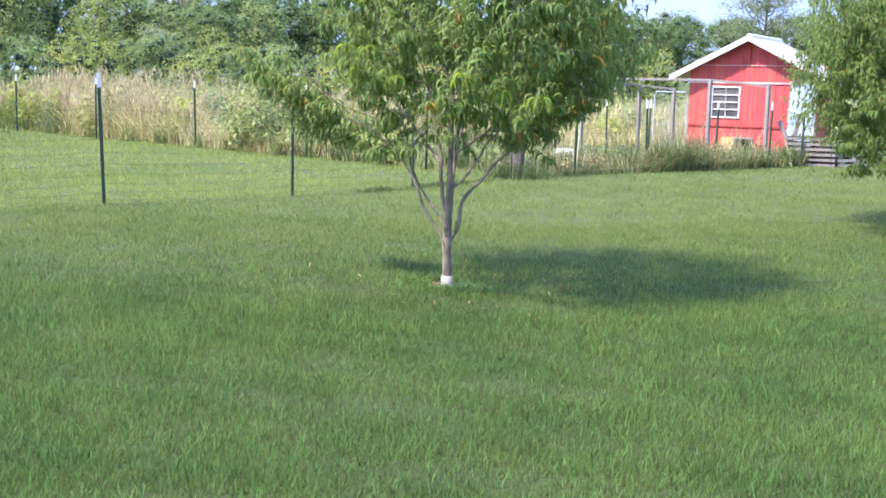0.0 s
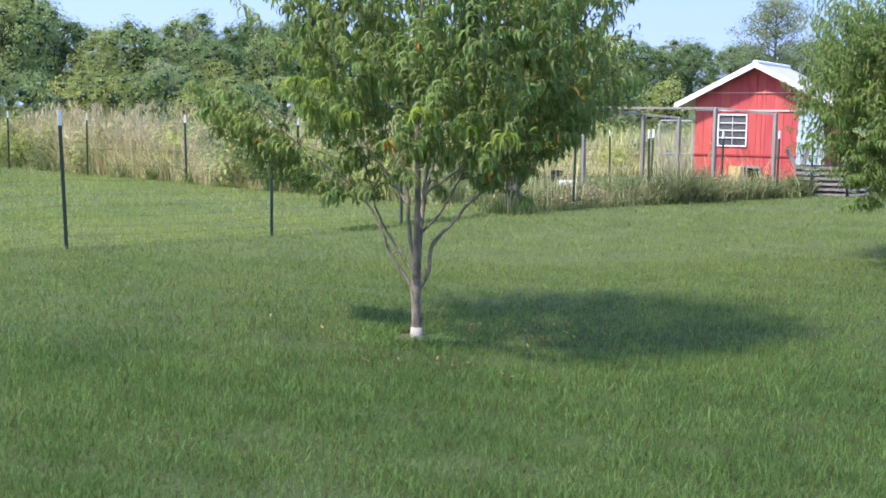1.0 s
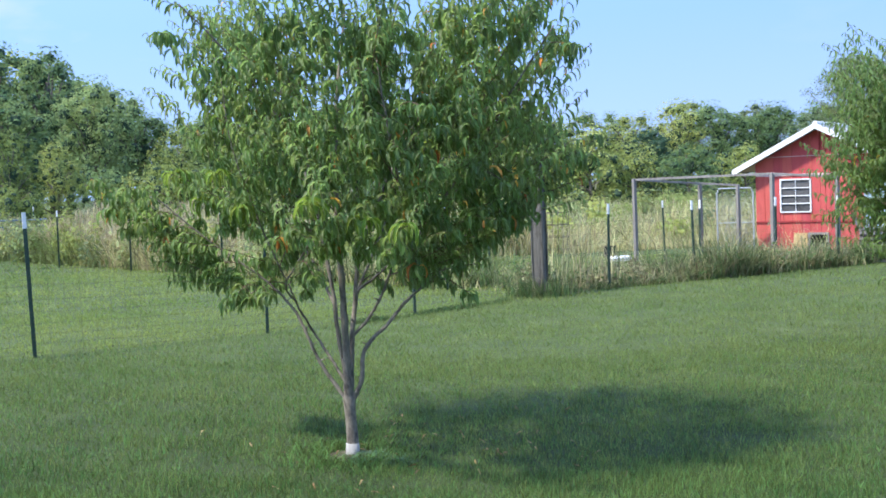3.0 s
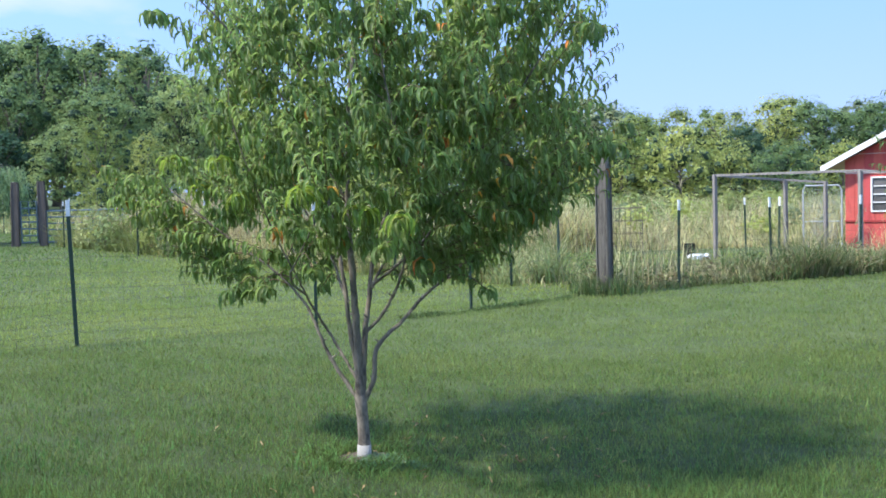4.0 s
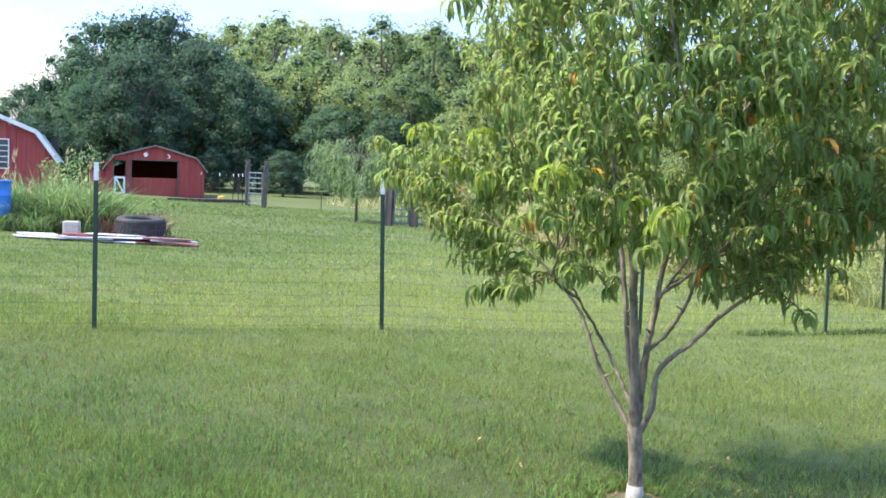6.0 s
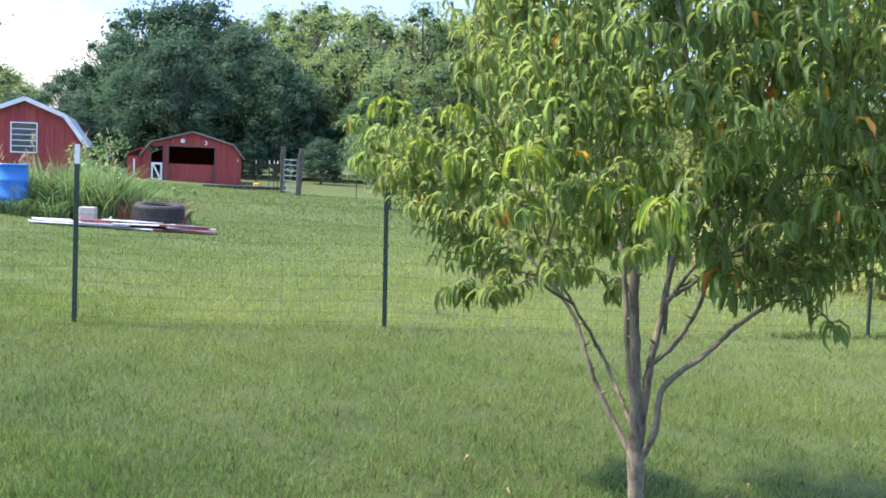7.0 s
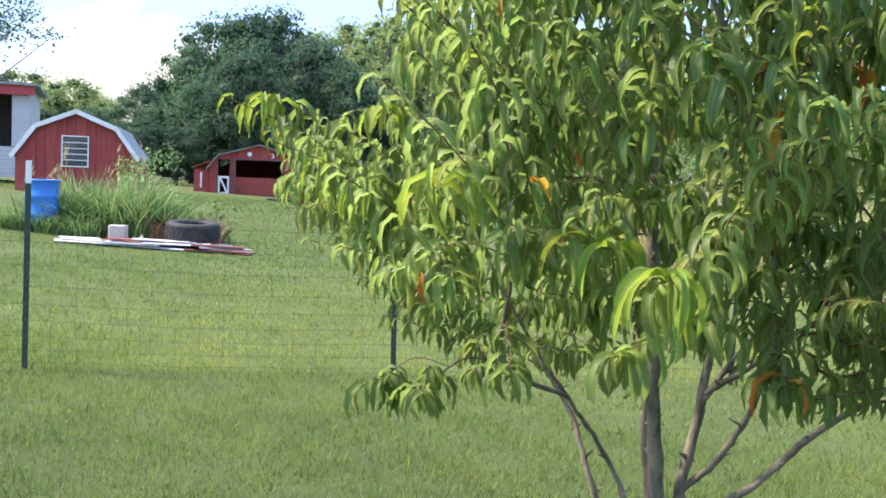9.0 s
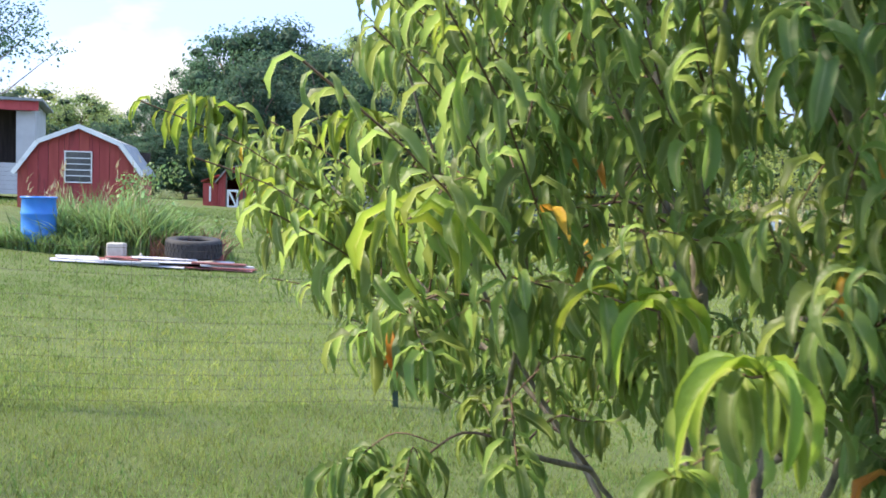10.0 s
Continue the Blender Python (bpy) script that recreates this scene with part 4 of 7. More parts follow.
def hen_house():
    # front wall faces the lawn; x runs along it, y goes in
    W, D, HE, HR = 2.92, 2.8, 2.06, 2.80
    m = pose(11.29, 25.72, land(12.5, 25.2) - 0.04, 0, 0, -40)
    h = thing("hen_house", m, "red painted board hen house with a pale metal roof", "shed")
    half = W / 2
    top = lambda x: HE + (HR - HE) * (1 - abs(x - half) / half) - 0.02
    win, pop = (0.56, 0.92, 1.26, 1.68), (1.22, 0.0, 1.58, 0.42)
    boarded_wall(h, "front_board", 0, W, top, 0, 0.03, 0.0, 0.2085, M_red, None, hole=[win, pop], gap=0.006)
    boarded_wall(h, "back_board", 0, W, top, D - 0.03, D, 0.0, 0.30, M_red, None)
    for x0, x1 in ((0.0, 0.03), (W - 0.03, W)):
        b = Buf()
        b.box(x0, 0.034, 0, x1, D - 0.034, HE - 0.01)
        part("side_wall", b.mesh("side_wall", M_red), h)
    b = Buf()
    b.box(0.035, 0.04, 0.01, W - 0.035, D - 0.04, 0.05)
    part("floor_boards", b.mesh("floor_boards", M_inside), h)
    b = Buf()
    b.box(0.035, D - 0.06, 0.05, W - 0.035, D - 0.034, HE - 0.05)
    b.box(0.034, 0.05, 0.05, 0.045, D - 0.07, HE - 0.05)
    b.box(W - 0.045, 0.05, 0.05, W - 0.034, D - 0.07, HE - 0.05)
    part("inner_lining", b.mesh("inner_lining", M_inside), h)
    # roof, two slopes of ribbed sheet that stand out all round
    over = 0.42
    slope = (HR - HE) / half
    for s in (-1, 1):
        b = Buf()
        x_e = half + s * (half + over)
        z_e = HE - over * slope + 0.05
        zr = HR + 0.06
        n = 12
        lo, hi = -0.32, D + 0.3
        prof = []
        for k in range(n):
            ya, yb = lo + (hi - lo) * k / n, lo + (hi - lo) * (k + 1) / n
            up = 0.02
            prof += [(ya, 0.0), (ya + 0.02, up), (ya + 0.05, up), (ya + 0.07, 0.0)]
        prof += [(hi, 0.0)]
        vs = []
        for y, dz in prof:
            vs += [(half, y, zr + dz), (x_e, y, z_e + dz)]
        b.add(vs, [(2 * i, 2 * i + 1, 2 * i + 3, 2 * i + 2) if s > 0 else (2 * i, 2 * i + 2, 2 * i + 3, 2 * i + 1) for i in range(len(prof) - 1)])
        b.add([(half, lo, zr - 0.03), (x_e, lo, z_e - 0.03), (x_e, hi, z_e - 0.03), (half, hi, zr - 0.03)], [(0, 1, 2, 3)])
        b.add([(half, lo, zr - 0.03), (half, lo, zr), (x_e, lo, z_e), (x_e, lo, z_e - 0.03)], [(0, 1, 2, 3)])
        b.add([(x_e, lo, z_e - 0.03), (x_e, lo, z_e), (x_e, hi, z_e), (x_e, hi, z_e - 0.03)], [(0, 1, 2, 3)])
        part("roof_sheet", b.mesh("roof_sheet", M_tin), h, "pale ribbed metal roofing")
        f = Buf()
        f.add([(half, lo - 0.035, zr + 0.03), (x_e, lo - 0.035, z_e + 0.03), (x_e, lo - 0.035, z_e - 0.10), (half, lo - 0.035, zr - 0.10),
               (half, lo - 0.003, zr + 0.03), (x_e, lo - 0.003, z_e + 0.03), (x_e, lo - 0.003, z_e - 0.10), (half, lo - 0.003, zr - 0.10)],
              [(0, 1, 2, 3), (7, 6, 5, 4), (0, 4, 5, 1), (1, 5, 6, 2), (2, 6, 7, 3), (3, 7, 4, 0)])
        part("barge_board", f.mesh("barge_board", M_white), h, "white painted barge board")
    c = Buf()
    c.tube([(half, -0.34, HR + 0.075), (half, D + 0.32, HR + 0.075)], 0.055, 8)
    part("ridge_cap", c.mesh("ridge_cap", M_white), h, "white ridge cap")
    for x0, z0, x1, z1, mat, nm in ((0.02, 1.75, W - 0.02, 1.79, M_pink_trim, "trim_board"), (0.26, 2.175, W - 0.26, 2.19, M_pink_trim, "gable_trim"), (0.0, 0.70, W, 0.735, M_red_edge, "mid_batten"), (half - 0.015, 2.21, half + 0.015, 2.62, M_red_edge, "king_batten")):
        b = Buf()
        b.box(x0, -0.025, z0, x1, -0.002, z1)
        part(nm, b.mesh(nm, mat), h)
    window_in(h, *win, 0.0, 4, 2, None, 0.011, 0.004, M_grey_glass)
    # pop hole with its frame and the slid-back hatch
    b = Buf()
    for a in ((1.17, 0.42, 1.63, 0.47), (1.17, 0.0, 1.22, 0.42), (1.58, 0.0, 1.63, 0.42)):
        b.box(a[0], -0.03, a[1], a[2], -0.002, a[3])
    part("pop_hole_frame", b.mesh("pop_hole_frame", M_timber), h)
    b = Buf()
    b.slab(0.86, -0.035, 0.03, 1.16, -0.004, 0.46, 0.006)
    part("hatch", b.mesh("hatch", M_new_wood), h, "bare yellow wooden hatch")
    b = Buf()
    b.box(2.42, -0.05, 0.0, 2.49, -0.006, 1.2)
    part("corner_trim", b.mesh("corner_trim", M_white), h, "white upright trim")
    return h


hen_house()


def hen_run():
    """Posts, top rails and an arched pipe gate of the run before the hen house."""
    run = thing("hen_run", Matrix(), "open hen run of grey timber posts and top rails", "pen")
    pts = {"a": (7.95, 23.95), "b": (9.85, 25.35), "c": (10.65, 25.15), "d": (10.33, 22.42), "e": (11.43, 21.9)}
    hs = {"a": 1.72, "b": 1.62, "c": 1.55, "d": 1.72, "e": 1.60}
    tops = {}
    for k, (x, y) in pts.items():
        b = Buf()
        b.slab(-0.038, -0.038, -0.2, 0.038, 0.038, hs[k], 0.006)
        z = land(x, y)
        part("post", b.mesh("post", M_timber), run, m=pose(x, y, z, 0, 0, 25))
        tops[k] = Vector((x, y, z + hs[k]))
    for a, c, r in (("a", "b", 0.03), ("b", "c", 0.03), ("a", "d", 0.03), ("d", "e", 0.028)):
        b = Buf()
        p, q = tops[a], tops[c]
        d = (q - p)
        m = Matrix.Translation(p) @ d.to_track_quat("X", "Z").to_matrix().to_4x4()
        b.slab(-0.04, -0.018, -0.035, d.length + 0.04, 0.018, 0.01, 0.003, m)
        part("rail", b.mesh("rail", M_timber), run)
    g = Buf()
    a, c = Vector((*pts["b"], land(*pts["b"]))), Vector((*pts["c"], land(*pts["c"])))
    a, c = a.lerp(c, 0.44), a.lerp(c, 1.40)
    arch = [a, a + Vector((0, 0, 1.36)), a.lerp(c, 0.06) + Vector((0, 0, 1.47)), a.lerp(c, 0.94) + Vector((0, 0, 1.47)), c + Vector((0, 0, 1.36)), c]
    g.tube(arch, 0.018, 8)
    g.tube([a + Vector((0, 0, 0.7)), c + Vector((0, 0, 0.7))], 0.012, 6)
    gate = part("gate", g.mesh("gate", M_galv), run, "galvanised pipe gate with wire netting")
    net = Buf()
    d = c - a
    for k in range(1, 20):
        for s in (1, -1):
            u0 = k / 20
            u1 = u0 + s * 0.5
            v0, v1 = 0.08, 1.4
            if u1 < 0:
                v1 = v0 + (v1 - v0) * u0 / 0.5
                u1 = 0
            if u1 > 1:
                v1 = v0 + (v1 - v0) * (1 - u0) / 0.5
                u1 = 1
            net.tube([a + d * u0 + Vector((0, 0, v0)), a + d * u1 + Vector((0, 0, v1))], 0.0026, 4, False)
    part("netting", net.mesh("netting", M_galv), gate)
    wires = Buf()
    for p, q in (("a", "d"), ("d", "e"), ("a", "b")):
        P0, Q0 = Vector((*pts[p], land(*pts[p]))), Vector((*pts[q], land(*pts[q])))
        for k in range(1, 8):
            wires.tube([P0 + Vector((0, 0, 0.2 * k)), Q0 + Vector((0, 0, 0.2 * k))], 0.0012, 4, False)
    part("run_wire", wires.mesh("run_wire", M_wire), run)
    return run


hen_run()


def pallet(m, label):
    p = thing("pallet", m, label, "pallet", "pallets by the hen house")
    b = Buf()
    b.box(0, 0.0, 0, 0.92, 0.016, 0.05)
    # rear slats and stringers darker than the front: shade put into the colour
    slat, shaded_slat = b.mesh("slat", M_timber), b.mesh("slat", M_timber_dark)
    for k in range(6):
        part("slat", slat, p, m=pose(0, 0, 0.02 + 0.102 * k))
        part("slat", shaded_slat, p, m=pose(0, 0.105, 0.045 + 0.102 * k))
    b = Buf()
    b.box(0, 0.018, 0, 0.04, 0.103, 0.60)
    s = b.mesh("stringer", M_timber_dark)
    for x in (0.0, 0.44, 0.88):
        part("stringer", s, p, m=pose(x, 0, 0.0))
    return p


for x, y, rz, lean in ((10.95, 20.05, -30, -7), (11.1, 20.26, -30, -8), (11.25, 20.46, -30, -8), (11.85, 19.6, 20, -22), (12.1, 19.95, 30, -30)):
    pallet(pose(x, y, land(x, y) - 0.01, lean, 0, rz), "grey weathered pallet stood on edge against others")

b = Buf()
prof = []
for k in range(5):
    prof += [(0.115 * k, 0.0), (0.115 * k + 0.09, 0.0), (0.115 * k + 0.10, 0.012), (0.115 * k + 0.11, 0.012)]
n = len(prof)
b.add([(x, y, z) for z in (0, 1.75) for x, y in prof + [(x, y + 0.003) for x, y in reversed(prof)]],
      [(i, (i + 1) % (2 * n), (i + 1) % (2 * n) + 2 * n, i + 2 * n) for i in range(2 * n)] + [(i, 2 * n - 1 - i, 2 * n - 2 - i, i + 1) for i in range(n - 1)])
thing("sheet_panel", pose(12.35, 22.7, land(12.4, 22.7), -9, 0, -32), "pale blue ribbed sheet leaning by the hen house", "panel", data=b.mesh("sheet_panel", M_pale_blue))
b = Buf()
b.slab(-0.05, -0.012, 0, 0.05, 0.012, 1.0, 0.004, pose(0, 0, 0, 0, 14, 0))
b.slab(-0.045, -0.03, 0, 0.045, -0.006, 0.95, 0.004, pose(0.22, 0, 0, 0, -26, 0))
thing("timber_prop", pose(12.0, 22.0, land(12, 22), 0, 0, -28), "two pale boards propped together by the run", "boards", data=b.mesh("timber_prop", M_timber))


# ---- the gambrel shed, the open barn and the house ----
def gambrel(W, HE, HK, HR, kx):
    """Outline over x from 0 to W: eaves, knuckles, ridge."""
    return [(0, 0), (W, 0), (W, HE), (W - kx, HK), (W / 2, HR), (kx, HK), (0, HE)]


def roof_strip(poly, over, thick, y0, y1, mat, parent, name, label=""):
    """Roof planes along a profile from one eave to the other."""
    for (xa, za), (xb, zb) in zip(poly, poly[1:]):
        b = Buf()
        d = Vector((xb - xa, 0, zb - za)).normalized()
        n = Vector((-d.z, 0, d.x))
        if n.z < 0:
            n = -n
        A, B = Vector((xa, 0, za)) + n * 0.004, Vector((xb, 0, zb)) + n * 0.004
        vs = []
        for y in (y0, y1):
            for q in (A, B, B + n * thick, A + n * thick):
                vs.append((q.x, y, q.z))
        b.add(vs, [(0, 1, 2, 3), (7, 6, 5, 4), (0, 4, 5, 1), (1, 5, 6, 2), (2, 6, 7, 3), (3, 7, 4, 0)])
        part(name, b.mesh(name, mat), parent, label)


def gambrel_shed():
    m = pose(-19.40, 25.85, land(-18.6, 26.4) - 0.22, 0, 0, 36)
    W, D = 2.95, 4.2
    HE, HK, HR, kx = 1.25, 1.93, 2.34, 0.48
    s = thing("garden_shed", m, "red gambrel-roofed wooden shed with white trim", "shed")
    prof = [(0, HE), (kx, HK), (W / 2, HR), (W - kx, HK), (W, HE)]
    top = lambda x: float(np.interp(x, [p[0] for p in prof], [p[1] for p in prof]))
    win = (1.12, 0.92, 1.79, 1.72)
    boarded_wall(s, "front_board", 0, W, top, 0, 0.03, 0.0, 0.2458, M_red_dark, None, hole=[win], gap=0.008)
    boarded_wall(s, "back_board", 0, W, top, D - 0.03, D, 0.0, 0.59, M_red_dark, None)
    for x0, x1 in ((0, 0.03), (W - 0.03, W)):
        b = Buf()
        b.box(x0, 0.034, 0, x1, D - 0.034, HE)
        part("side_wall", b.mesh("side_wall", M_red_dark), s)
    b = Buf()
    b.box(0.04, D - 0.09, 0.02, W - 0.04, D - 0.05, HK - 0.1)
    b.box(0.04, 0.05, 0.0, W - 0.04, D - 0.1, 0.03)
    part("inner_lining", b.mesh("inner_lining", M_inside), s)
    out = [(-0.10, HE - 0.12)] + prof[1:-1] + [(W + 0.10, HE - 0.12)]
    roof_strip(out, 0.1, 0.04, -0.10, D + 0.1, M_shingle, s, "roof_plane", "grey shingled roof")
    for (xa, za), (xb, zb) in zip(out, out[1:]):
        b = Buf()
        d = Vector((xb - xa, 0, zb - za)).normalized()
        n = Vector((-d.z, 0, d.x))
        A, B = Vector((xa, 0, za)), Vector((xb, 0, zb))
        vs = [((q + n * k).x, y, (q + n * k).z) for y in (-0.135, -0.102) for q, k in ((A, -0.06), (B, -0.06), (B, 0.05), (A, 0.05))]
        b.add(vs, [(0, 1, 2, 3), (7, 6, 5, 4), (0, 4, 5, 1), (1, 5, 6, 2), (2, 6, 7, 3), (3, 7, 4, 0)])
        part("barge_board", b.mesh("barge_board", M_white), s, "white trim board")
    window_in(s, *win, 0.0, 5, 1, None, 0.011, 0.012, M_grey_glass)
    return s


gambrel_shed()


def open_barn():
    a, c = Vector((-31.35, 50.0)), Vector((-27.3, 52.7))
    yaw = math.degrees(math.atan2(c.y - a.y, c.x - a.x))
    W, D = (c - a).length, 7.0
    m = pose(a.x, a.y, land(-29.5, 51) - 0.02, 0, 0, yaw)
    s = thing("open_barn", m, "low dark red barn with an open front bay", "barn")
    HE, HK, HR, kx = 1.35, 1.95, 2.52, 0.42
    prof = [(0, HE), (kx, HK), (W / 2, HR), (W - kx, HK), (W, HE)]
    top = lambda x: float(np.interp(x, [p[0] for p in prof], [p[1] for p in prof]))
    bay, door = (1.28, 0.02, 3.52, 1.78), (0.42, 0.02, 0.98, 1.78)
    boarded_wall(s, "front_board", 0, W, top, 0, 0.04, 0.0, 0.14, M_red_dark, None, hole=[bay, door], gap=0.006)
    b = Buf()
    b.extrude([(0.05, 0), (W - 0.05, 0), (W - 0.05, HE), (W / 2, HR - 0.1), (0.05, HE)], D - 0.04, D)
    part("back_wall", b.mesh("back_wall", M_red_dark), s)
    for x0, x1 in ((0, 0.04), (W - 0.04, W)):
        b = Buf()
        b.box(x0, 0.044, 0, x1, D - 0.044, HE)
        part("side_wall", b.mesh("side_wall", M_red_dark), s)
    b = Buf()
    b.box(0.05, 0.05, 0.0, W - 0.05, D - 0.05, 0.012)
    part("dirt_floor", b.mesh("dirt_floor", M_dirt), s)
    roof_strip([(-0.12, HE - 0.10)] + prof[1:-1] + [(W + 0.12, HE - 0.10)], 0.1, 0.05, -0.15, D + 0.15, M_red_dark, s, "roof_plane", "dull red metal roof")
    out = [(-0.12, HE - 0.10)] + prof[1:-1] + [(W + 0.12, HE - 0.10)]
    for (xa, za), (xb, zb) in zip(out, out[1:]):
        b = Buf()
        d = Vector((xb - xa, 0, zb - za)).normalized()
        n = Vector((-d.z, 0, d.x))
        A, B = Vector((xa, 0, za)), Vector((xb, 0, zb))
        vs = [((q + n * k).x, y, (q + n * k).z) for y in (-0.185, -0.152) for q, k in ((A, 0.0), (B, 0.0), (B, 0.07), (A, 0.07))]
        b.add(vs, [(0, 1, 2, 3), (7, 6, 5, 4), (0, 4, 5, 1), (1, 5, 6, 2), (2, 6, 7, 3), (3, 7, 4, 0)])
        part("edge_trim", b.mesh("edge_trim", M_timber), s, "pale grey edge trim")
    # trims round the bay, inner partition, half door, round and crescent badges
    b = Buf()
    for q in ((1.20, 0.0, 1.28, 1.84), (3.52, 0.0, 3.60, 1.84), (1.28, 1.78, 3.52, 1.84), (0.36, 0, 0.42, 1.84), (0.98, 0, 1.04, 1.84)):
        b.box(q[0], -0.03, q[1], q[2], -0.003, q[3])
    part("bay_trim", b.mesh("bay_trim", M_timber_brown), s)
    b = Buf()
    b.box(1.06, 0.30, 0.013, W - 0.06, 0.35, 0.92)
    part("stall_partition", b.mesh("stall_partition", M_red_dark), s, "red inner stall boards")
    b = Buf()
    for q in ((0.43, 0.06, 0.52, 0.95), (0.88, 0.06, 0.97, 0.95), (0.52, 0.06, 0.88, 0.16), (0.52, 0.85, 0.88, 0.95)):
        b.box(q[0], 0.0, q[1], q[2], 0.035, q[3])
    b.box(-0.045, 0.003, -0.43, 0.045, 0.03, 0.43, pose(0.70, 0, 0.505, 0, -26, 0))
    part("half_door", b.mesh("half_door", M_white), s, "white half door with a diagonal brace")
    b = Buf()
    b.lathe([(0.11, 0), (0.11, 0.02)], 18, pose(1.95, -0.005, 2.08, 90, 0, 0))
    part("round_badge", b.mesh("round_badge", M_white), s)
    b = Buf()
    arc = [(0.11 * math.cos(t), 0.11 * math.sin(t)) for t in np.linspace(-1.9, 1.9, 12)]
    inn = [(0.09 * math.cos(t) - 0.045, 0.09 * math.sin(t)) for t in np.linspace(1.75, -1.75, 12)]
    b.extrude([(x + 3.05, z + 2.02) for x, z in arc + inn], -0.024, -0.004)
    part("crescent_badge", b.mesh("crescent_badge", M_white), s)
    b = Buf()
    b.box(-0.75, 0.25, 0, -0.02, 5.5, 1.25)
    b.extrude([(-0.85, 1.30), (-0.02, 1.62), (-0.02, 1.67), (-0.85, 1.35)], 0.1, 5.7)
    lean = part("lean_to", b.mesh("lean_to", M_red_dark), s, "red lean-to at the barn's side")
    b = Buf()
    b.box(-0.45, 0.21, 0.35, -0.36, 0.247, 1.1)
    part("white_slot", b.mesh("white_slot", M_white), lean)
    return s


open_barn()


def house_corner():
    m = pose(-28.2, 28.2, land(-24, 31) + 0.2, 0, 0, 42)
    h = thing("house", m, "pale sided house end with a dark porch and red fascia", "house")
    L, D, H = 4.9, 6.0, 2.95
    for k in range(7):
        b = Buf()
        b.box(0, 0.0 + 0.001 * k, 0.02 + 0.14 * k, L, 0.10, 0.155 + 0.14 * k)
        part("siding_board", b.mesh("siding_board", M_siding), h)
    for x0, x1 in ((L - 0.55, L), (0, 0.4)):
        b = Buf()
        b.box(x0, 0.0, 1.01, x1, 0.10, 2.62)
        part("pier", b.mesh("pier", M_siding), h)
    b = Buf()
    b.box(0, 0.11, 0, 0.1, D, 2.9)
    b.box(0.1, D - 0.1, 0, L - 0.1, D, 2.9)
    b.box(L - 0.1, 0.11, 0, L, D, 2.9)
    part("wall", b.mesh("wall", M_siding), h)
    b = Buf()
    b.box(0.1, 1.4, 0.02, L - 0.1, 1.46, 2.8)
    part("porch_back", b.mesh("porch_back", M_inside), h)
    b = Buf()
    b.box(-0.2, -0.25, 2.63, L + 0.12, -0.21, 2.92)
    part("fascia", b.mesh("fascia", M_red), h, "faded red fascia board")
    b = Buf()
    b.extrude([(-0.3, 2.93), (L + 0.25, 2.93), (L + 0.25, 3.0), (-0.3, 3.08)], -0.35, D + 0.3)
    part("roof", b.mesh("roof", M_shingle), h, "low grey roof")
    return h


house_corner()


# ---- things on the slope before the sheds ----
def barrel():
    x, y = -11.35, 18.62
    o = thing("barrel", on_land(x, y) @ Matrix.Scale(0.94, 4), "open blue plastic drum in tall grass", "barrel")
    b = Buf()
    prof = [(0.27, 0.0), (0.285, 0.02), (0.287, 0.25), (0.297, 0.27), (0.297, 0.30), (0.287, 0.32), (0.289, 0.58), (0.298, 0.60), (0.298, 0.63), (0.288, 0.65), (0.28, 0.86), (0.292, 0.875), (0.292, 0.90), (0.27, 0.90), (0.262, 0.85), (0.262, 0.12)]
    b.lathe(prof, 28)
    part("drum", b.mesh("drum", M_blue, True), o)
    b = Buf()
    b.lathe([(0.295, 0.872), (0.302, 0.880), (0.302, 0.905), (0.262, 0.907), (0.262, 0.90)], 28)
    part("rim", b.mesh("rim", M_blue, True), o)
    return o


barrel()


def tyre(x, y, z):
    o = thing("tyre", pose(x, y, z, 4, 2, 20) @ Matrix.Scale(1.0, 4), "worn black tyre lying on old sheets", "tyre")
    b = Buf()
    n, prof = 48, [(0.245, 0.03), (0.29, 0.0), (0.40, 0.0), (0.425, 0.035), (0.43, 0.12), (0.43, 0.17), (0.425, 0.255), (0.40, 0.29), (0.29, 0.29), (0.245, 0.26), (0.255, 0.22), (0.34, 0.20), (0.345, 0.09), (0.255, 0.07)]
    b.lathe(prof, n, None, True)
    part("casing", b.mesh("casing", M_rubber, True), o)
    t = Buf()
    for k in range(36):
        m = pose(0, 0, 0, 0, 0, k * 10)
        for z0, z1, off in ((0.045, 0.10, 0.0), (0.112, 0.175, 3.5), (0.19, 0.245, 0.0)):
            t.box(0.425, -0.026, z0, 0.438, 0.026, z1, m @ pose(0, 0, 0, 0, 0, off))
    part("tread", t.mesh("tread", M_rubber), o)
    return o


def flat_sheet(x, y, z, l, w, rz, mat, label, ribs=0, tilt=(0, 0), name="old_sheet"):
    b = Buf()
    if ribs:
        n = ribs
        vs, fs = [], []
        for k in range(n * 4 + 1):
            u = k / (n * 4)
            h = 0.012 * (1 if k % 4 in (1, 2) else 0)
            vs += [(-l / 2, -w / 2 + w * u, h), (l / 2, -w / 2 + w * u, h), (-l / 2, -w / 2 + w * u, h - 0.01), (l / 2, -w / 2 + w * u, h - 0.01)]
        for k in range(n * 4):
            a = 4 * k
            fs += [(a, a + 1, a + 5, a + 4), (a + 2, a + 6, a + 7, a + 3), (a, a + 4, a + 6, a + 2), (a + 1, a + 3, a + 7, a + 5)]
        fs += [(0, 2, 3, 1), (a + 4, a + 5, a + 7, a + 6)]
        b.add(vs, fs)
    else:
        b.slab(-l / 2, -w / 2, 0, l / 2, w / 2, 0.03, 0.005)
    return thing(name, pose(x, y, z, tilt[0], tilt[1], rz), label, "sheet", "old sheets on the grass", data=b.mesh(name, mat))


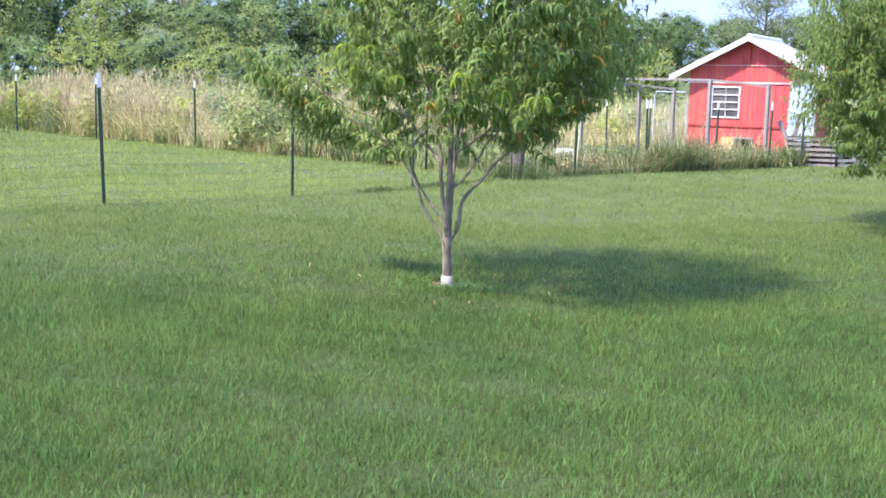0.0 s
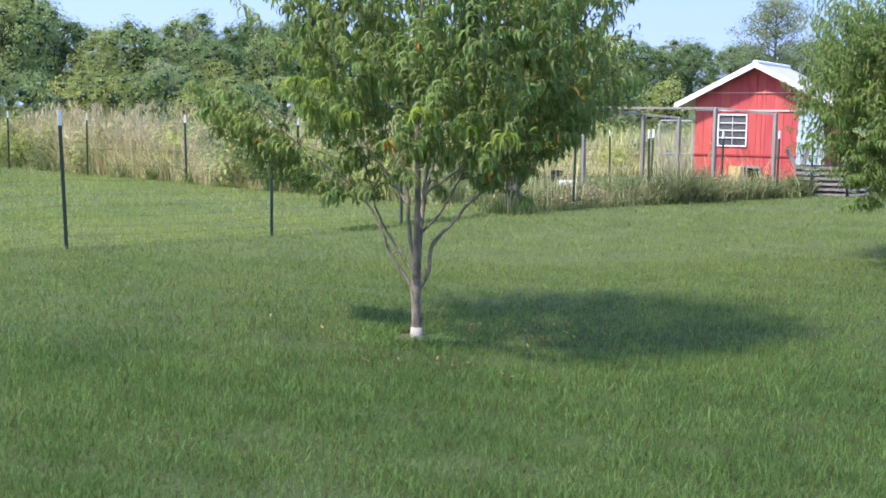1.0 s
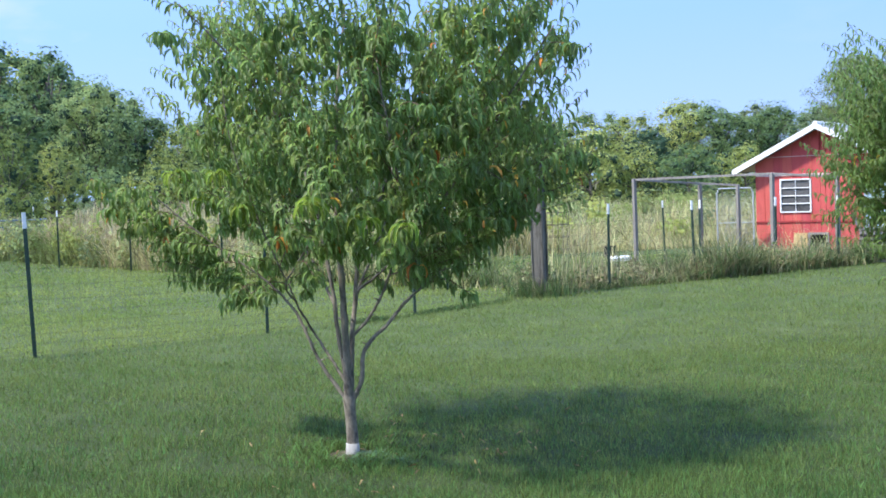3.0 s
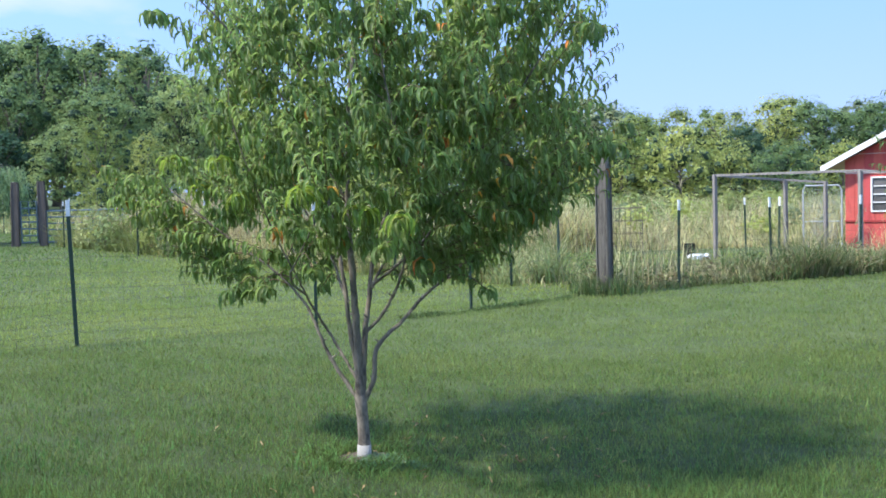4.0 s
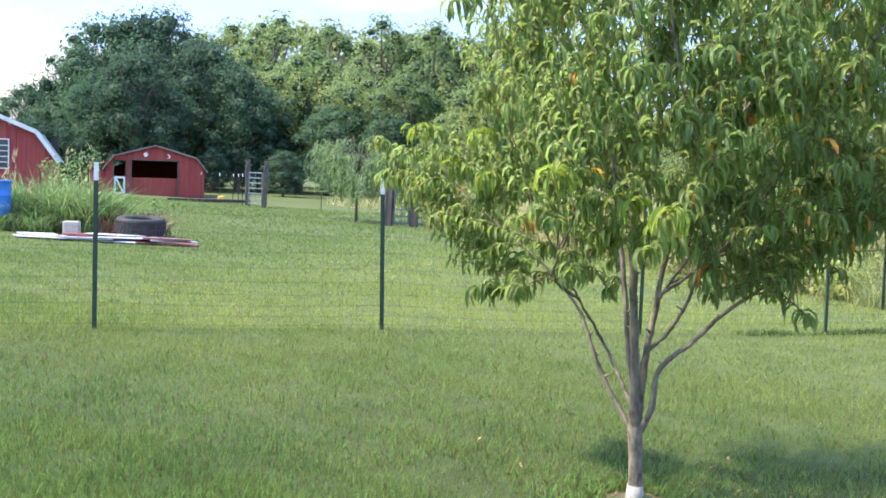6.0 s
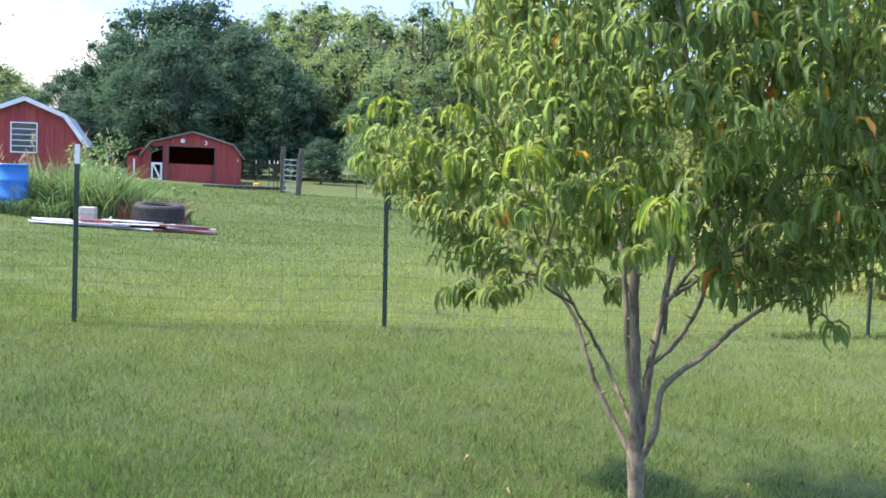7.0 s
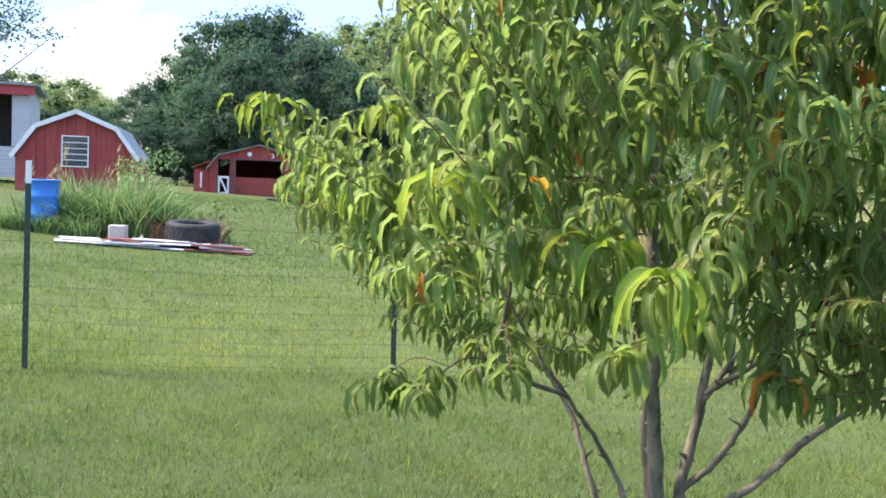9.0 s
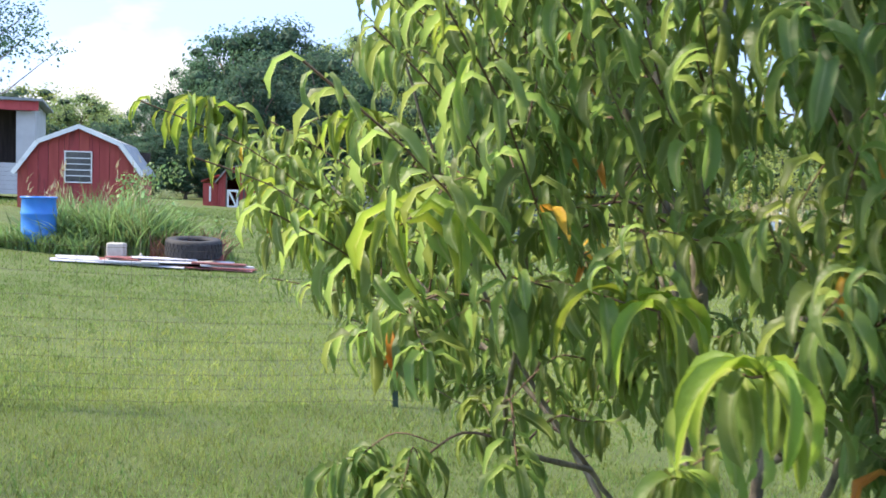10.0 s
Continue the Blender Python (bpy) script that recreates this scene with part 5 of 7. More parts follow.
# the heap lies along a line on the slope
H0, H1 = Vector((-10.16, 17.88)), Vector((-7.90, 19.40))
HA = math.degrees(math.atan2(H1.y - H0.y, H1.x - H0.x))


def heap(u, v):
    d = (H1 - H0).normalized()
    p = H0.lerp(H1, u) + Vector((-d.y, d.x)) * v
    return p.x, p.y, land(p.x, p.y)


for u, v, up, l, w, turn_by, mat, label, ribs in (
        (0.16, 0.0, 0.03, 1.15, 0.75, 9, M_sheet, "old white ribbed sheet on the grass", 4),
        (0.45, -0.05, 0.05, 1.3, 0.6, -7, M_sheet, "weathered white sheet lying flat", 5),
        (0.62, -0.15, 0.10, 1.0, 0.42, 8, M_sheet, "pale sheet lying across the heap", 4),
        (0.85, 0.0, 0.03, 1.1, 0.8, -5, M_maroon, "maroon sheet lying flat on the grass", 5),
        (0.90, -0.25, 0.065, 0.8, 0.2, 9, M_sheet, "narrow pale board on the heap", 0),
        (0.30, -0.28, 0.05, 1.3, 0.13, -5, M_sheet, "long pale board on the grass", 0),
        (0.50, 0.45, 0.05, 2.4, 0.6, 0, M_maroon, "dark red sheet at the back of the heap", 4),
        (0.55, 0.10, 0.135, 0.95, 0.34, 15, M_sheet, "pale sheet lying slantwise on the heap", 3),
        (0.40, 0.16, 0.115, 0.9, 0.30, -9, M_maroon, "rusty red sheet among pale ones", 3),
        (0.08, 0.12, 0.06, 0.6, 0.45, 14, M_sheet, "crumpled white sheet at the heap's end", 3),
        (0.86, -0.32, 0.10, 0.8, 0.16, -4, M_maroon, "narrow rusty strip on the heap", 0),
        (0.68, 0.45, 0.09, 1.3, 0.7, -8, M_sheet, "white sheet under the tyre", 4)):
    x, y, z = heap(u, v)
    flat_sheet(x, y, z + up, l, w, HA + turn_by, mat, label, ribs, (random.Random(u).uniform(-2.0, 2.0), 2.0 + random.Random(v).uniform(-1.2, 0.8)))
x, y, z = heap(0.70, 0.50)
tyre(x, y, z + 0.15)
x, y, z = heap(0.28, 0.35)
b = Buf()
b.slab(-0.13, -0.10, 0, 0.13, 0.10, 0.24, 0.014)
thing("concrete_block", pose(x, y, z + 0.07, 0, 0, HA - 12), "pale square concrete block on old sheets", "block", data=b.mesh("concrete_block", M_block))
x, y, z = heap(0.42, 0.18)
b = Buf()
b.lathe([(0.035, 0), (0.04, 0.01), (0.035, 0.07), (0.015, 0.09), (0.015, 0.11)], 12)
thing("small_jug", pose(x, y, z + 0.08), "small pale plastic jug on old sheets", "jug", data=b.mesh("small_jug", M_block, True))


# ---- gates and posts in the far paddock ----
timber_post(-10.38, 35.27, 0.24, 1.95, "brown weathered gate post, leaning a little", M_timber_brown, 10, (0, 1.5), group="gate posts", name="gate_post")
timber_post(-9.62, 35.55, 0.24, 1.98, "brown weathered gate post with square top", M_timber_brown, 10, (0, -0.5), group="gate posts", name="gate_post")
timber_post(-20.60, 44.92, 0.22, 1.98, "tall grey timber post in the paddock", M_old_post, 30, group="paddock posts")
timber_post(-19.08, 43.5, 0.22, 1.92, "tall grey timber post leaning slightly", M_old_post, 30, (0, 3), group="paddock posts")


def pipe_gate(p, q, h, bars, label, name="pipe_gate"):
    a, c = Vector((*p, land(*p) + 0.12)), Vector((*q, land(*q) + 0.12))
    g = thing(name, Matrix(), label, "gate", "pipe gates")
    b = Buf()
    up = Vector((0, 0, 1))
    b.tube([a, a + up * h, c + up * h, c, a], 0.03, 8)
    part("gate_frame", b.mesh("gate_frame", M_pipe), g)
    for k in range(1, bars):
        r = Buf()
        z = h * k / bars
        r.tube([a + up * z, c + up * z], 0.024, 6)
        part("gate_bar", r.mesh("gate_bar", M_pipe), g)
    r = Buf()
    r.tube([a.lerp(c, 0.5), a.lerp(c, 0.5) + up * h], 0.014, 6)
    part("gate_brace", r.mesh("gate_brace", M_pipe), g)
    return g


pipe_gate((-10.22, 35.35), (-9.78, 35.5), 1.25, 6, "blue-grey pipe gate between timber posts")
pipe_gate((-9.5, 35.55), (-7.0, 35.9), 0.95, 5, "low blue-grey pipe panel in weeds")
pipe_gate((-20.45, 44.77), (-19.25, 43.65), 1.30, 6, "pipe rails between two timber posts")
wire_fence("far paddock wire fence on steel posts", [(-27.2, 52.2), (-25.2, 50.6), (-23.6, 49.0), (-22.2, 47.0), (-20.9, 45.0)], [0.3, 0.6, 0.9, 1.2], 0.3)
wire_fence("paddock wire fence below the woods", [(-19.1, 43.6), (-17.0, 44.6), (-14.6, 45.6), (-12.0, 45.6), (-9.5, 44.2)], [0.3, 0.6, 0.9, 1.2], 0.3)
deck = thing("low_deck", pose(-24.4, 44.7, land(-23, 45.5) + 0.02, 0, 0, 31), "low dark timber platform on the grass", "deck")
b = Buf()
b.slab(0, 0, 0, 0.285, 1.1, 0.14, 0.01)
plank = b.mesh("plank", M_timber_dark)
for k in range(12):
    part("plank", plank, deck, m=pose(0.30 * k, 0, 0))
b = Buf()
b.slab(-0.13, -0.11, 0, 0.13, 0.11, 0.17, 0.03)
thing("yellow_tub", pose(-22.6, 46.2, land(-22.6, 46.2) + 0.16, 0, 0, 20), "small yellow plastic tub on the platform", "tub", data=b.mesh("yellow_tub", M_yellow))
b = Buf()
b.slab(-0.22, -0.13, 0, 0.22, 0.13, 0.11, 0.03)
thing("water_trough", pose(7.62, 24.0, land(7.62, 24.0), 0, 0, 10), "small white water trough on the grass", "trough", data=b.mesh("water_trough", M_post_white))
b = Buf()
b.lathe([(0.11, 0), (0.12, 0.03), (0.14, 0.28), (0.15, 0.29), (0.13, 0.27), (0.10, 0.03)], 16)
thing("plant_pot", on_land(7.62, 24.9), "black plastic plant pot", "pot", data=b.mesh("plant_pot", M_rubber, True))
b = Buf()
for k in range(5):
    b.tube([(0.25 * math.cos(t), 0.25 * math.sin(t), 0.22 + 0.22 * k) for t in np.linspace(0, 2 * math.pi, 13)], 0.005, 4, False)
for k in range(8):
    t = 2 * math.pi * k / 8
    b.tube([(0.25 * math.cos(t), 0.25 * math.sin(t), 0), (0.25 * math.cos(t), 0.25 * math.sin(t), 1.1)], 0.005, 4, False)
thing("tomato_cage", on_land(5.55, 20.6), "rusty round wire plant cage in the grass", "plant cage", data=b.mesh("tomato_cage", M_wire))
b = Buf()
b.tube([(0, 0, -0.2), (0, 0, 1.45)], 0.022, 8)
post = thing("solar_light", on_land(4.25, 19.9), "thin post with a small solar light cap", "lamp")
part("pole", b.mesh("pole", M_post_green), post)
b = Buf()
b.lathe([(0.03, 1.45), (0.10, 1.46), (0.10, 1.50), (0.04, 1.55)], 12)
part("cap", b.mesh("cap", M_post_green), post)


# ---- woodland ----
def crown_mesh(seed, lobes, leaf, per_m2, mat, droop=0.2):
    """Leaves thick on the outside of many lobes, uneven, with gaps; each a small pointed blade."""
    r = np.random.RandomState(seed)
    vs, fs, base = [], [], 0
    for cx, cy, cz, rx, rz in lobes:
        n = int(per_m2 * 12.5 * ((rx * rx + 2 * rx * rz) / 3))
        d = r.normal(size=(n, 3))
        d /= np.linalg.norm(d, axis=1)[:, None]
        k = 1.12 - 0.65 * r.rand(n) ** 1.6
        lump = 1 + 0.28 * np.sin(d[:, 0] * 6 + seed + cz) * np.sin(d[:, 1] * 6.3 + cx) + 0.2 * np.sin(d[:, 2] * 8 + cy)
        c = np.array([cx, cy, cz]) + d * np.minimum(k * lump, 1.16)[:, None] * np.array([rx, rx, rz]) + r.normal(0, 0.07, (n, 3))
        keep = c[:, 2] > 0.15
        c, d = c[keep], d[keep]
        n = len(c)
        nrm = d * 0.85 + r.normal(0, 0.40, (n, 3)) + np.array([0, 0, 0.35])
        nrm /= np.linalg.norm(nrm, axis=1)[:, None]
        t = np.cross(nrm, r.normal(size=(n, 3)))
        t /= np.linalg.norm(t, axis=1)[:, None]
        u = np.cross(nrm, t)
        s = leaf * r.uniform(0.6, 1.35, n)[:, None]
        hang = np.array([0, 0, -droop]) * s
        quad = np.stack([c - t * s, c - u * s * 0.55 + nrm * s * 0.15, c + t * s + hang, c + u * s * 0.55 + nrm * s * 0.15], 1)
        vs.append(quad.reshape(-1, 3))
        fs.append(base + np.arange(4 * n).reshape(n, 4))
        base += 4 * n
    return np_mesh("crown", np.concatenate(vs), np.concatenate(fs), mat)


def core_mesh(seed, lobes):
    """Dark lumps for twigs and inner leaves close the crown; its shade is in their colour."""
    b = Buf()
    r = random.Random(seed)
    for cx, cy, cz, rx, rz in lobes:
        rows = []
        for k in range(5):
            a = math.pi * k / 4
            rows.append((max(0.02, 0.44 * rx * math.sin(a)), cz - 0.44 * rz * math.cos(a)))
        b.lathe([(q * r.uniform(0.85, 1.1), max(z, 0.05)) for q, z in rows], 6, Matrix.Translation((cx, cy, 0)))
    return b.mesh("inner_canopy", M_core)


def tree_kind(seed, h, w, mat, leaf, per_m2, n_lobes, low=0.12):
    r = random.Random(seed)
    lobes = [(0, 0, h * 0.60, w * 0.27, h * 0.32)]
    for k in range(n_lobes):
        a = k * 2.399 + r.uniform(-0.4, 0.4)
        u = (k + 0.5) / n_lobes
        z = h * min(0.95, low + 0.12 + (0.82 - low) * u + r.uniform(-0.06, 0.05))
        env = w * 0.5 * math.sqrt(max(0.1, 1 - ((u - 0.42) / 0.64) ** 2))
        q = r.uniform(0.08, 0.19) * w
        env *= r.uniform(0.72, 1.12)
        lobes.append(((env - q * 0.6) * math.cos(a), (env - q * 0.6) * math.sin(a), z, q, q * r.uniform(0.55, 0.85)))
    t = Buf()
    t.tube([(0, 0, -0.3), (0, 0, 0.5), (0.1 * r.uniform(-1, 1), 0.1, h * 0.45), (0.2 * r.uniform(-1, 1), 0.1, h * 0.8)], [0.035 * h, 0.026 * h, 0.018 * h, 0.006 * h], 8)
    for cx, cy, cz, q, _ in lobes[1::2]:
        z0 = cz * 0.55
        t.tube([(0, 0.05, z0), (cx * 0.5, cy * 0.5, z0 + (cz - z0) * 0.6), (cx, cy, cz)], [0.010 * h, 0.007 * h, 0.003 * h], 6)
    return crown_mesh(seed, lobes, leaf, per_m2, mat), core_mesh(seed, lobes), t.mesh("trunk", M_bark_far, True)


KINDS = {
    "mid": tree_kind(11, 10, 7.5, M_wood_leaf[0], 0.135, 14, 46),
    "tall": tree_kind(12, 13, 7.0, M_wood_leaf[0], 0.14, 13, 52),
    "pale": tree_kind(13, 9, 7.0, M_wood_leaf[2], 0.13, 14, 42, 0.0),
    "dark": tree_kind(14, 11, 9.0, M_wood_leaf[1], 0.14, 13, 60, 0.0),
    "grey": tree_kind(15, 7, 6.0, M_wood_leaf[3], 0.12, 15, 38, 0.0),
    "shrub": tree_kind(16, 3.6, 4.2, M_wood_leaf[0], 0.09, 26, 24, -0.1),
    "gold": tree_kind(17, 3.2, 4.0, M_wood_leaf[2], 0.09, 26, 24, -0.1),
}
SAY = {"mid": "full green deciduous tree at the wood's edge", "tall": "tall green deciduous tree in the wood", "pale": "yellow-green leafy tree at the field's edge", "dark": "broad dark green tree with a rounded crown",
       "grey": "soft grey-green tree at the wood's edge", "shrub": "green thicket shrub by the meadow", "gold": "yellow-green shrub in the meadow"}


def crown_top(me):
    z = np.empty(3 * len(me.vertices), np.float32)
    me.vertices.foreach_get("co", z)
    return float(np.percentile(z[2::3], 99.7))


TOPS = {k: crown_top(v[0]) for k, v in KINDS.items()}


def wood_tree(kind, az, dist, top, width=1.0, spin=0.0, eye=(1.5, 2.5)):
    """A tree at a bearing and a distance from the lawn, so tall that its top stands at a given angle."""
    a = radians(az)
    x, y = eye[0] + dist * math.sin(a), eye[1] + dist * math.cos(a)
    crown, core, trunk = KINDS[kind]
    h0 = TOPS[kind]
    h = dist * math.tan(radians(top + 0.1)) + 1.6 - land(x, y)
    s = h / h0
    m = pose(x, y, land(x, y), 0, 0, spin) @ Matrix.Diagonal((s * width, s * width, s, 1))
    o = thing("shrub" if kind in ("shrub", "gold") else "tree", m, SAY[kind], "shrub" if kind in ("shrub", "gold") else "tree", "trees of the wood's edge")
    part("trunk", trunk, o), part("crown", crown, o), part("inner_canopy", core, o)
    return o


rw = random.Random(5)


def grow(*trees):
    """Trees by kind, bearing, distance, angle of the top and width."""
    for kind, az, dist, top, width in trees:
        wood_tree(kind, az, dist, top, width, rw.uniform(0, 360))


# the big dark tree and the wood behind the barn
grow(("dark", -34.3, 79, 7.5, 0.95), ("dark", -32.2, 82, 7.9, 1.0), ("dark", -36.1, 80, 6.0, 0.8), ("dark", -30.2, 77, 6.5, 0.95), ("dark", -28.4, 75, 5.4, 0.9), ("dark", -33.4, 72, 5.8, 0.95), ("dark", -35.3, 74, 4.6, 0.9), ("dark", -38.6, 84, 4.0, 0.9), ("mid", -42.5, 95, 4.2, 1.3), ("dark", -45.5, 90, 4.0, 1.5), ("pale", -44.5, 110, 4.4, 1.2), ("mid", -48.5, 95, 4.2, 1.5), ("pale", -47.0, 120, 4.3, 1.2))
grow(("dark", -52, 90, 4.2, 1.6), ("mid", -56, 90, 4.3, 1.6), ("dark", -61, 90, 4.3, 1.7), ("tall", -29.6, 98, 7.6, 1.0), ("tall", -26.8, 92, 8.2, 1.0), ("tall", -24.0, 94, 7.9, 1.0), ("mid", -25.3, 80, 6.6, 0.9), ("tall", -21.3, 90, 8.1, 1.0), ("mid", -22.4, 76, 5.6, 0.9))
grow(("tall", -18.7, 88, 7.9, 1.0), ("tall", -16.2, 86, 7.7, 1.0), ("mid", -19.8, 74, 5.5, 0.9), ("dark", -27.4, 78, 4.2, 1.1), ("dark", -23.6, 74, 3.6, 1.1), ("dark", -20.6, 72, 3.2, 1.1), ("mid", -15.5, 72, 5.6, 1.0), ("tall", -13.6, 84, 7.5, 0.95), ("mid", -11.6, 78, 6.0, 0.8), ("mid", -17.8, 70, 3.6, 1.0))
grow(("pale", -15.7, 50, 3.7, 0.8), ("pale", -13.5, 52, 3.0, 0.8), ("mid", -9.4, 84, 4.7, 1.0), ("pale", -7.6, 74, 3.5, 0.9), ("mid", -5.6, 86, 4.3, 1.1), ("tall", -3.0, 82, 4.7, 1.3), ("mid", -0.4, 86, 4.4, 1.2), ("mid", 1.8, 92, 4.5, 1.1), ("mid", 4.2, 92, 4.1, 1.2), ("mid", -1.8, 76, 3.6, 1.1), ("tall", 0.9, 80, 3.7, 1.2), ("pale", -1.6, 70, 2.3, 0.9), ("grey", -4.6, 66, 2.2, 0.9))
grow(("pale", 6.8, 90, 3.6, 1.1), ("grey", 9.0, 98, 4.3, 1.0), ("pale", 11.2, 88, 3.2, 1.1), ("pale", 13.6, 84, 3.5, 1.1), ("pale", 15.8, 84, 3.3, 1.1), ("pale", 18.0, 86, 3.7, 1.0), ("mid", 20.2, 88, 3.6, 1.1), ("mid", 22.6, 90, 3.4, 1.1), ("dark", 16.8, 82, 2.4, 1.0), ("mid", 25.2, 95, 3.2, 1.2), ("mid", 28.5, 95, 3.4, 1.2), ("pale", 32, 92, 3.4, 1.2), ("mid", 36, 92, 3.6, 1.3), ("mid", 41, 92, 3.6, 1.4), ("mid", 47, 92, 3.6, 1.5))
# thickets at the far side of the meadow
grow(("gold", 12.4, 60, 1.3, 1.0), ("gold", 15.0, 62, 1.5, 1.0), ("shrub", 17.5, 60, 1.2, 1.0), ("gold", 9.6, 58, 1.0, 1.1), ("shrub", 6.6, 60, 1.0, 1.1), ("gold", -2.8, 58, 1.0, 1.1), ("shrub", -6.0, 60, 1.5, 1.0), ("gold", -9.8, 56, 1.3, 1.0), ("shrub", -0.2, 60, 1.2, 1.0), ("shrub", 3.2, 60, 1.0, 1.0), ("shrub", 20.4, 62, 1.0, 1.0), ("gold", -8.2, 58, 1.9, 0.8))
grow(("dark", -26.0, 68, 1.2, 1.2), ("dark", -23.0, 66, 1.0, 1.2), ("dark", -29.6, 70, 1.2, 1.1), ("dark", -20.0, 64, 1.0, 1.1), ("dark", -38.2, 70, 2.3, 1.3), ("dark", -40.6, 72, 2.6, 1.3), ("dark", -36.6, 70, 2.0, 1.2), ("shrub", -40.2, 62, 1.0, 1.0), ("shrub", -42.0, 56, 0.9, 1.0), ("gold", -15.8, 46, 1.0, 0.8))
grow(("gold", 4.6, 55, 1.2, 1.1), ("gold", 8.0, 62, 2.6, 0.9), ("gold", 10.8, 60, 2.7, 0.9), ("gold", 13.8, 58, 2.8, 0.8), ("gold", 16.2, 60, 2.0, 0.9), ("shrub", 18.8, 58, 1.7, 0.9), ("gold", 21.6, 60, 1.6, 0.9), ("shrub", 24.4, 62, 1.4, 1.0), ("shrub", 1.4, 62, 1.6, 1.0), ("gold", -1.4, 66, 1.6, 1.0), ("shrub", -4.2, 60, 1.9, 0.9), ("gold", -7.2, 56, 1.6, 0.9), ("shrub", -11.4, 54, 1.7, 0.9))
# the hidden sides, all round the yard
grow(("mid", 60, 85, 4.5, 1.8), ("mid", 75, 85, 4.5, 1.8), ("dark", 92, 85, 4.5, 1.8), ("mid", 110, 85, 4.5, 1.8), ("mid", 170, 90, 4.5, 1.8), ("mid", -75, 90, 4.5, 1.8))



SKYLINE = ([-70, -46, -42, -38.5, -36, -33, -30, -27.5, -20, -14, -11.5, -9.5, -7, -3, 1, 5, 9, 12, 18, 23, 60], [3.6, 3.7, 3.8, 3.9, 5.0, 7.2, 7.0, 8.0, 8.1, 7.5, 6.5, 4.9, 4.0, 4.6, 4.4, 4.2, 4.4, 3.5, 3.9, 3.5, 3.5])
az, k = -66.0, 0
while az < 52:
    top = float(np.interp(az, *SKYLINE))
    wood_tree(("mid", "tall", "pale", "mid", "tall", "pale", "grey")[k % 7], az, rw.uniform(104, 118), top - rw.uniform(0.0, 0.5), rw.uniform(1.0, 1.3), rw.uniform(0, 360))
    az, k = az + (2.6 if top > 6 else 3.6), k + 1


def willow():
    r = np.random.RandomState(21)
    x, y = -12.1, 36.75
    o = thing("weeping_willow", on_land(x, y) @ Matrix.Diagonal((1.18, 1.18, 1.08, 1)), "small weeping willow with long hanging pale fronds", "tree")
    t = Buf()
    t.tube([(0, 0, -0.1), (0, 0, 0.7), (0.05, 0, 1.6), (0.0, 0.1, 2.3)], [0.05, 0.04, 0.035, 0.015], 8)
    at, down = [], []
    for k in range(26):
        a = k * 2.399
        q = r.uniform(0.35, 1.35)
        z = r.uniform(2.2, 2.75) - 0.45 * q + 0.28 * math.sin(2 * a + 1)
        tip = np.array([q * math.cos(a), q * math.sin(a), z])
        t.tube([(0, 0, 1.5), (tip[0] * 0.45, tip[1] * 0.45, z + 0.15), tuple(tip)], [0.015, 0.010, 0.004], 5)
        for f in range(13):
            p = tip * np.array([1, 1, 0]) * r.uniform(0.55, 1.2) + np.array([r.normal(0, 0.12), r.normal(0, 0.12), z + 0.05])
            n = r.uniform(0.5, 1.5)
            s = np.arange(0, min(n, p[2] - r.uniform(0.4, 0.9)), 0.04)
            pts = p + np.stack([0.12 * s * math.cos(a), 0.12 * s * math.sin(a), -s], -1) + r.normal(0, 0.02, (len(s), 3))
            at.append(pts)
    part("trunk", t.mesh("trunk", M_bark_far, True), o)
    at = np.concatenate(at)
    n = len(at)
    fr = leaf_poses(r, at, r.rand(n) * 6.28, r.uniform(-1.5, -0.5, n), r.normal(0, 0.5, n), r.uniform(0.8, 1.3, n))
    shape = (np.array([(0, 0, 0), (-0.013, 0.06, 0.004), (0, 0.15, 0), (0.013, 0.06, 0.004)]), np.array([(0, 1, 2, 3)]))
    v, f = place_leaves(shape, fr)
    tagged(part("fronds", np_mesh("fronds", v, f, M_willow), o, "pale grey-green hanging fronds"), kind="stuff")
    return o


willow()


def airy_tree(seed, x, y, s, mat, label):
    """A tall tree of thin foliage."""
    r = np.random.RandomState(seed)
    o = thing("airy_tree", on_land(x, y) @ Matrix.Scale(s, 4), label, "tree")
    t = Buf()
    t.tube([(0, 0, -0.3), (0, 0, 2), (0.1, 0, 4.5), (0.15, 0.1, 6.6)], [0.16, 0.12, 0.07, 0.02], 8)
    cs = []
    for k in range(46):
        a, u = k * 2.399, k / 46
        z = 2.2 + 4.4 * u
        q = (2.9 - 1.9 * u) * r.uniform(0.5, 1.1)
        p = np.array([q * math.cos(a), q * math.sin(a), z + 0.5 * q])
        t.tube([(0.1 * u, 0, z - 0.3), (p[0] * 0.5, p[1] * 0.5, z + 0.12), tuple(p)], [0.03, 0.018, 0.006], 5)
        for s in np.linspace(0.35, 1.05, 9):
            cs.append(p * np.array([s, s, 1]) + r.normal(0, 0.16, (36, 3)) - np.array([0, 0, 0.3 * (1 - s)]))
    part("trunk", t.mesh("trunk", M_bark_far, True), o)
    c = np.concatenate(cs)
    n = len(c)
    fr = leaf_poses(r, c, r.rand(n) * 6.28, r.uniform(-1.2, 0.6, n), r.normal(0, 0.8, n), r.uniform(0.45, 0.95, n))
    shape = (np.array([(0, 0, 0), (-0.042, 0.055, 0.008), (0, 0.125, 0), (0.042, 0.055, 0.008)]), np.array([(0, 1, 2, 3)]))
    v, f = place_leaves(shape, fr)
    tagged(part("crown", np_mesh("crown", v, f, mat), o), kind="stuff")
    return o


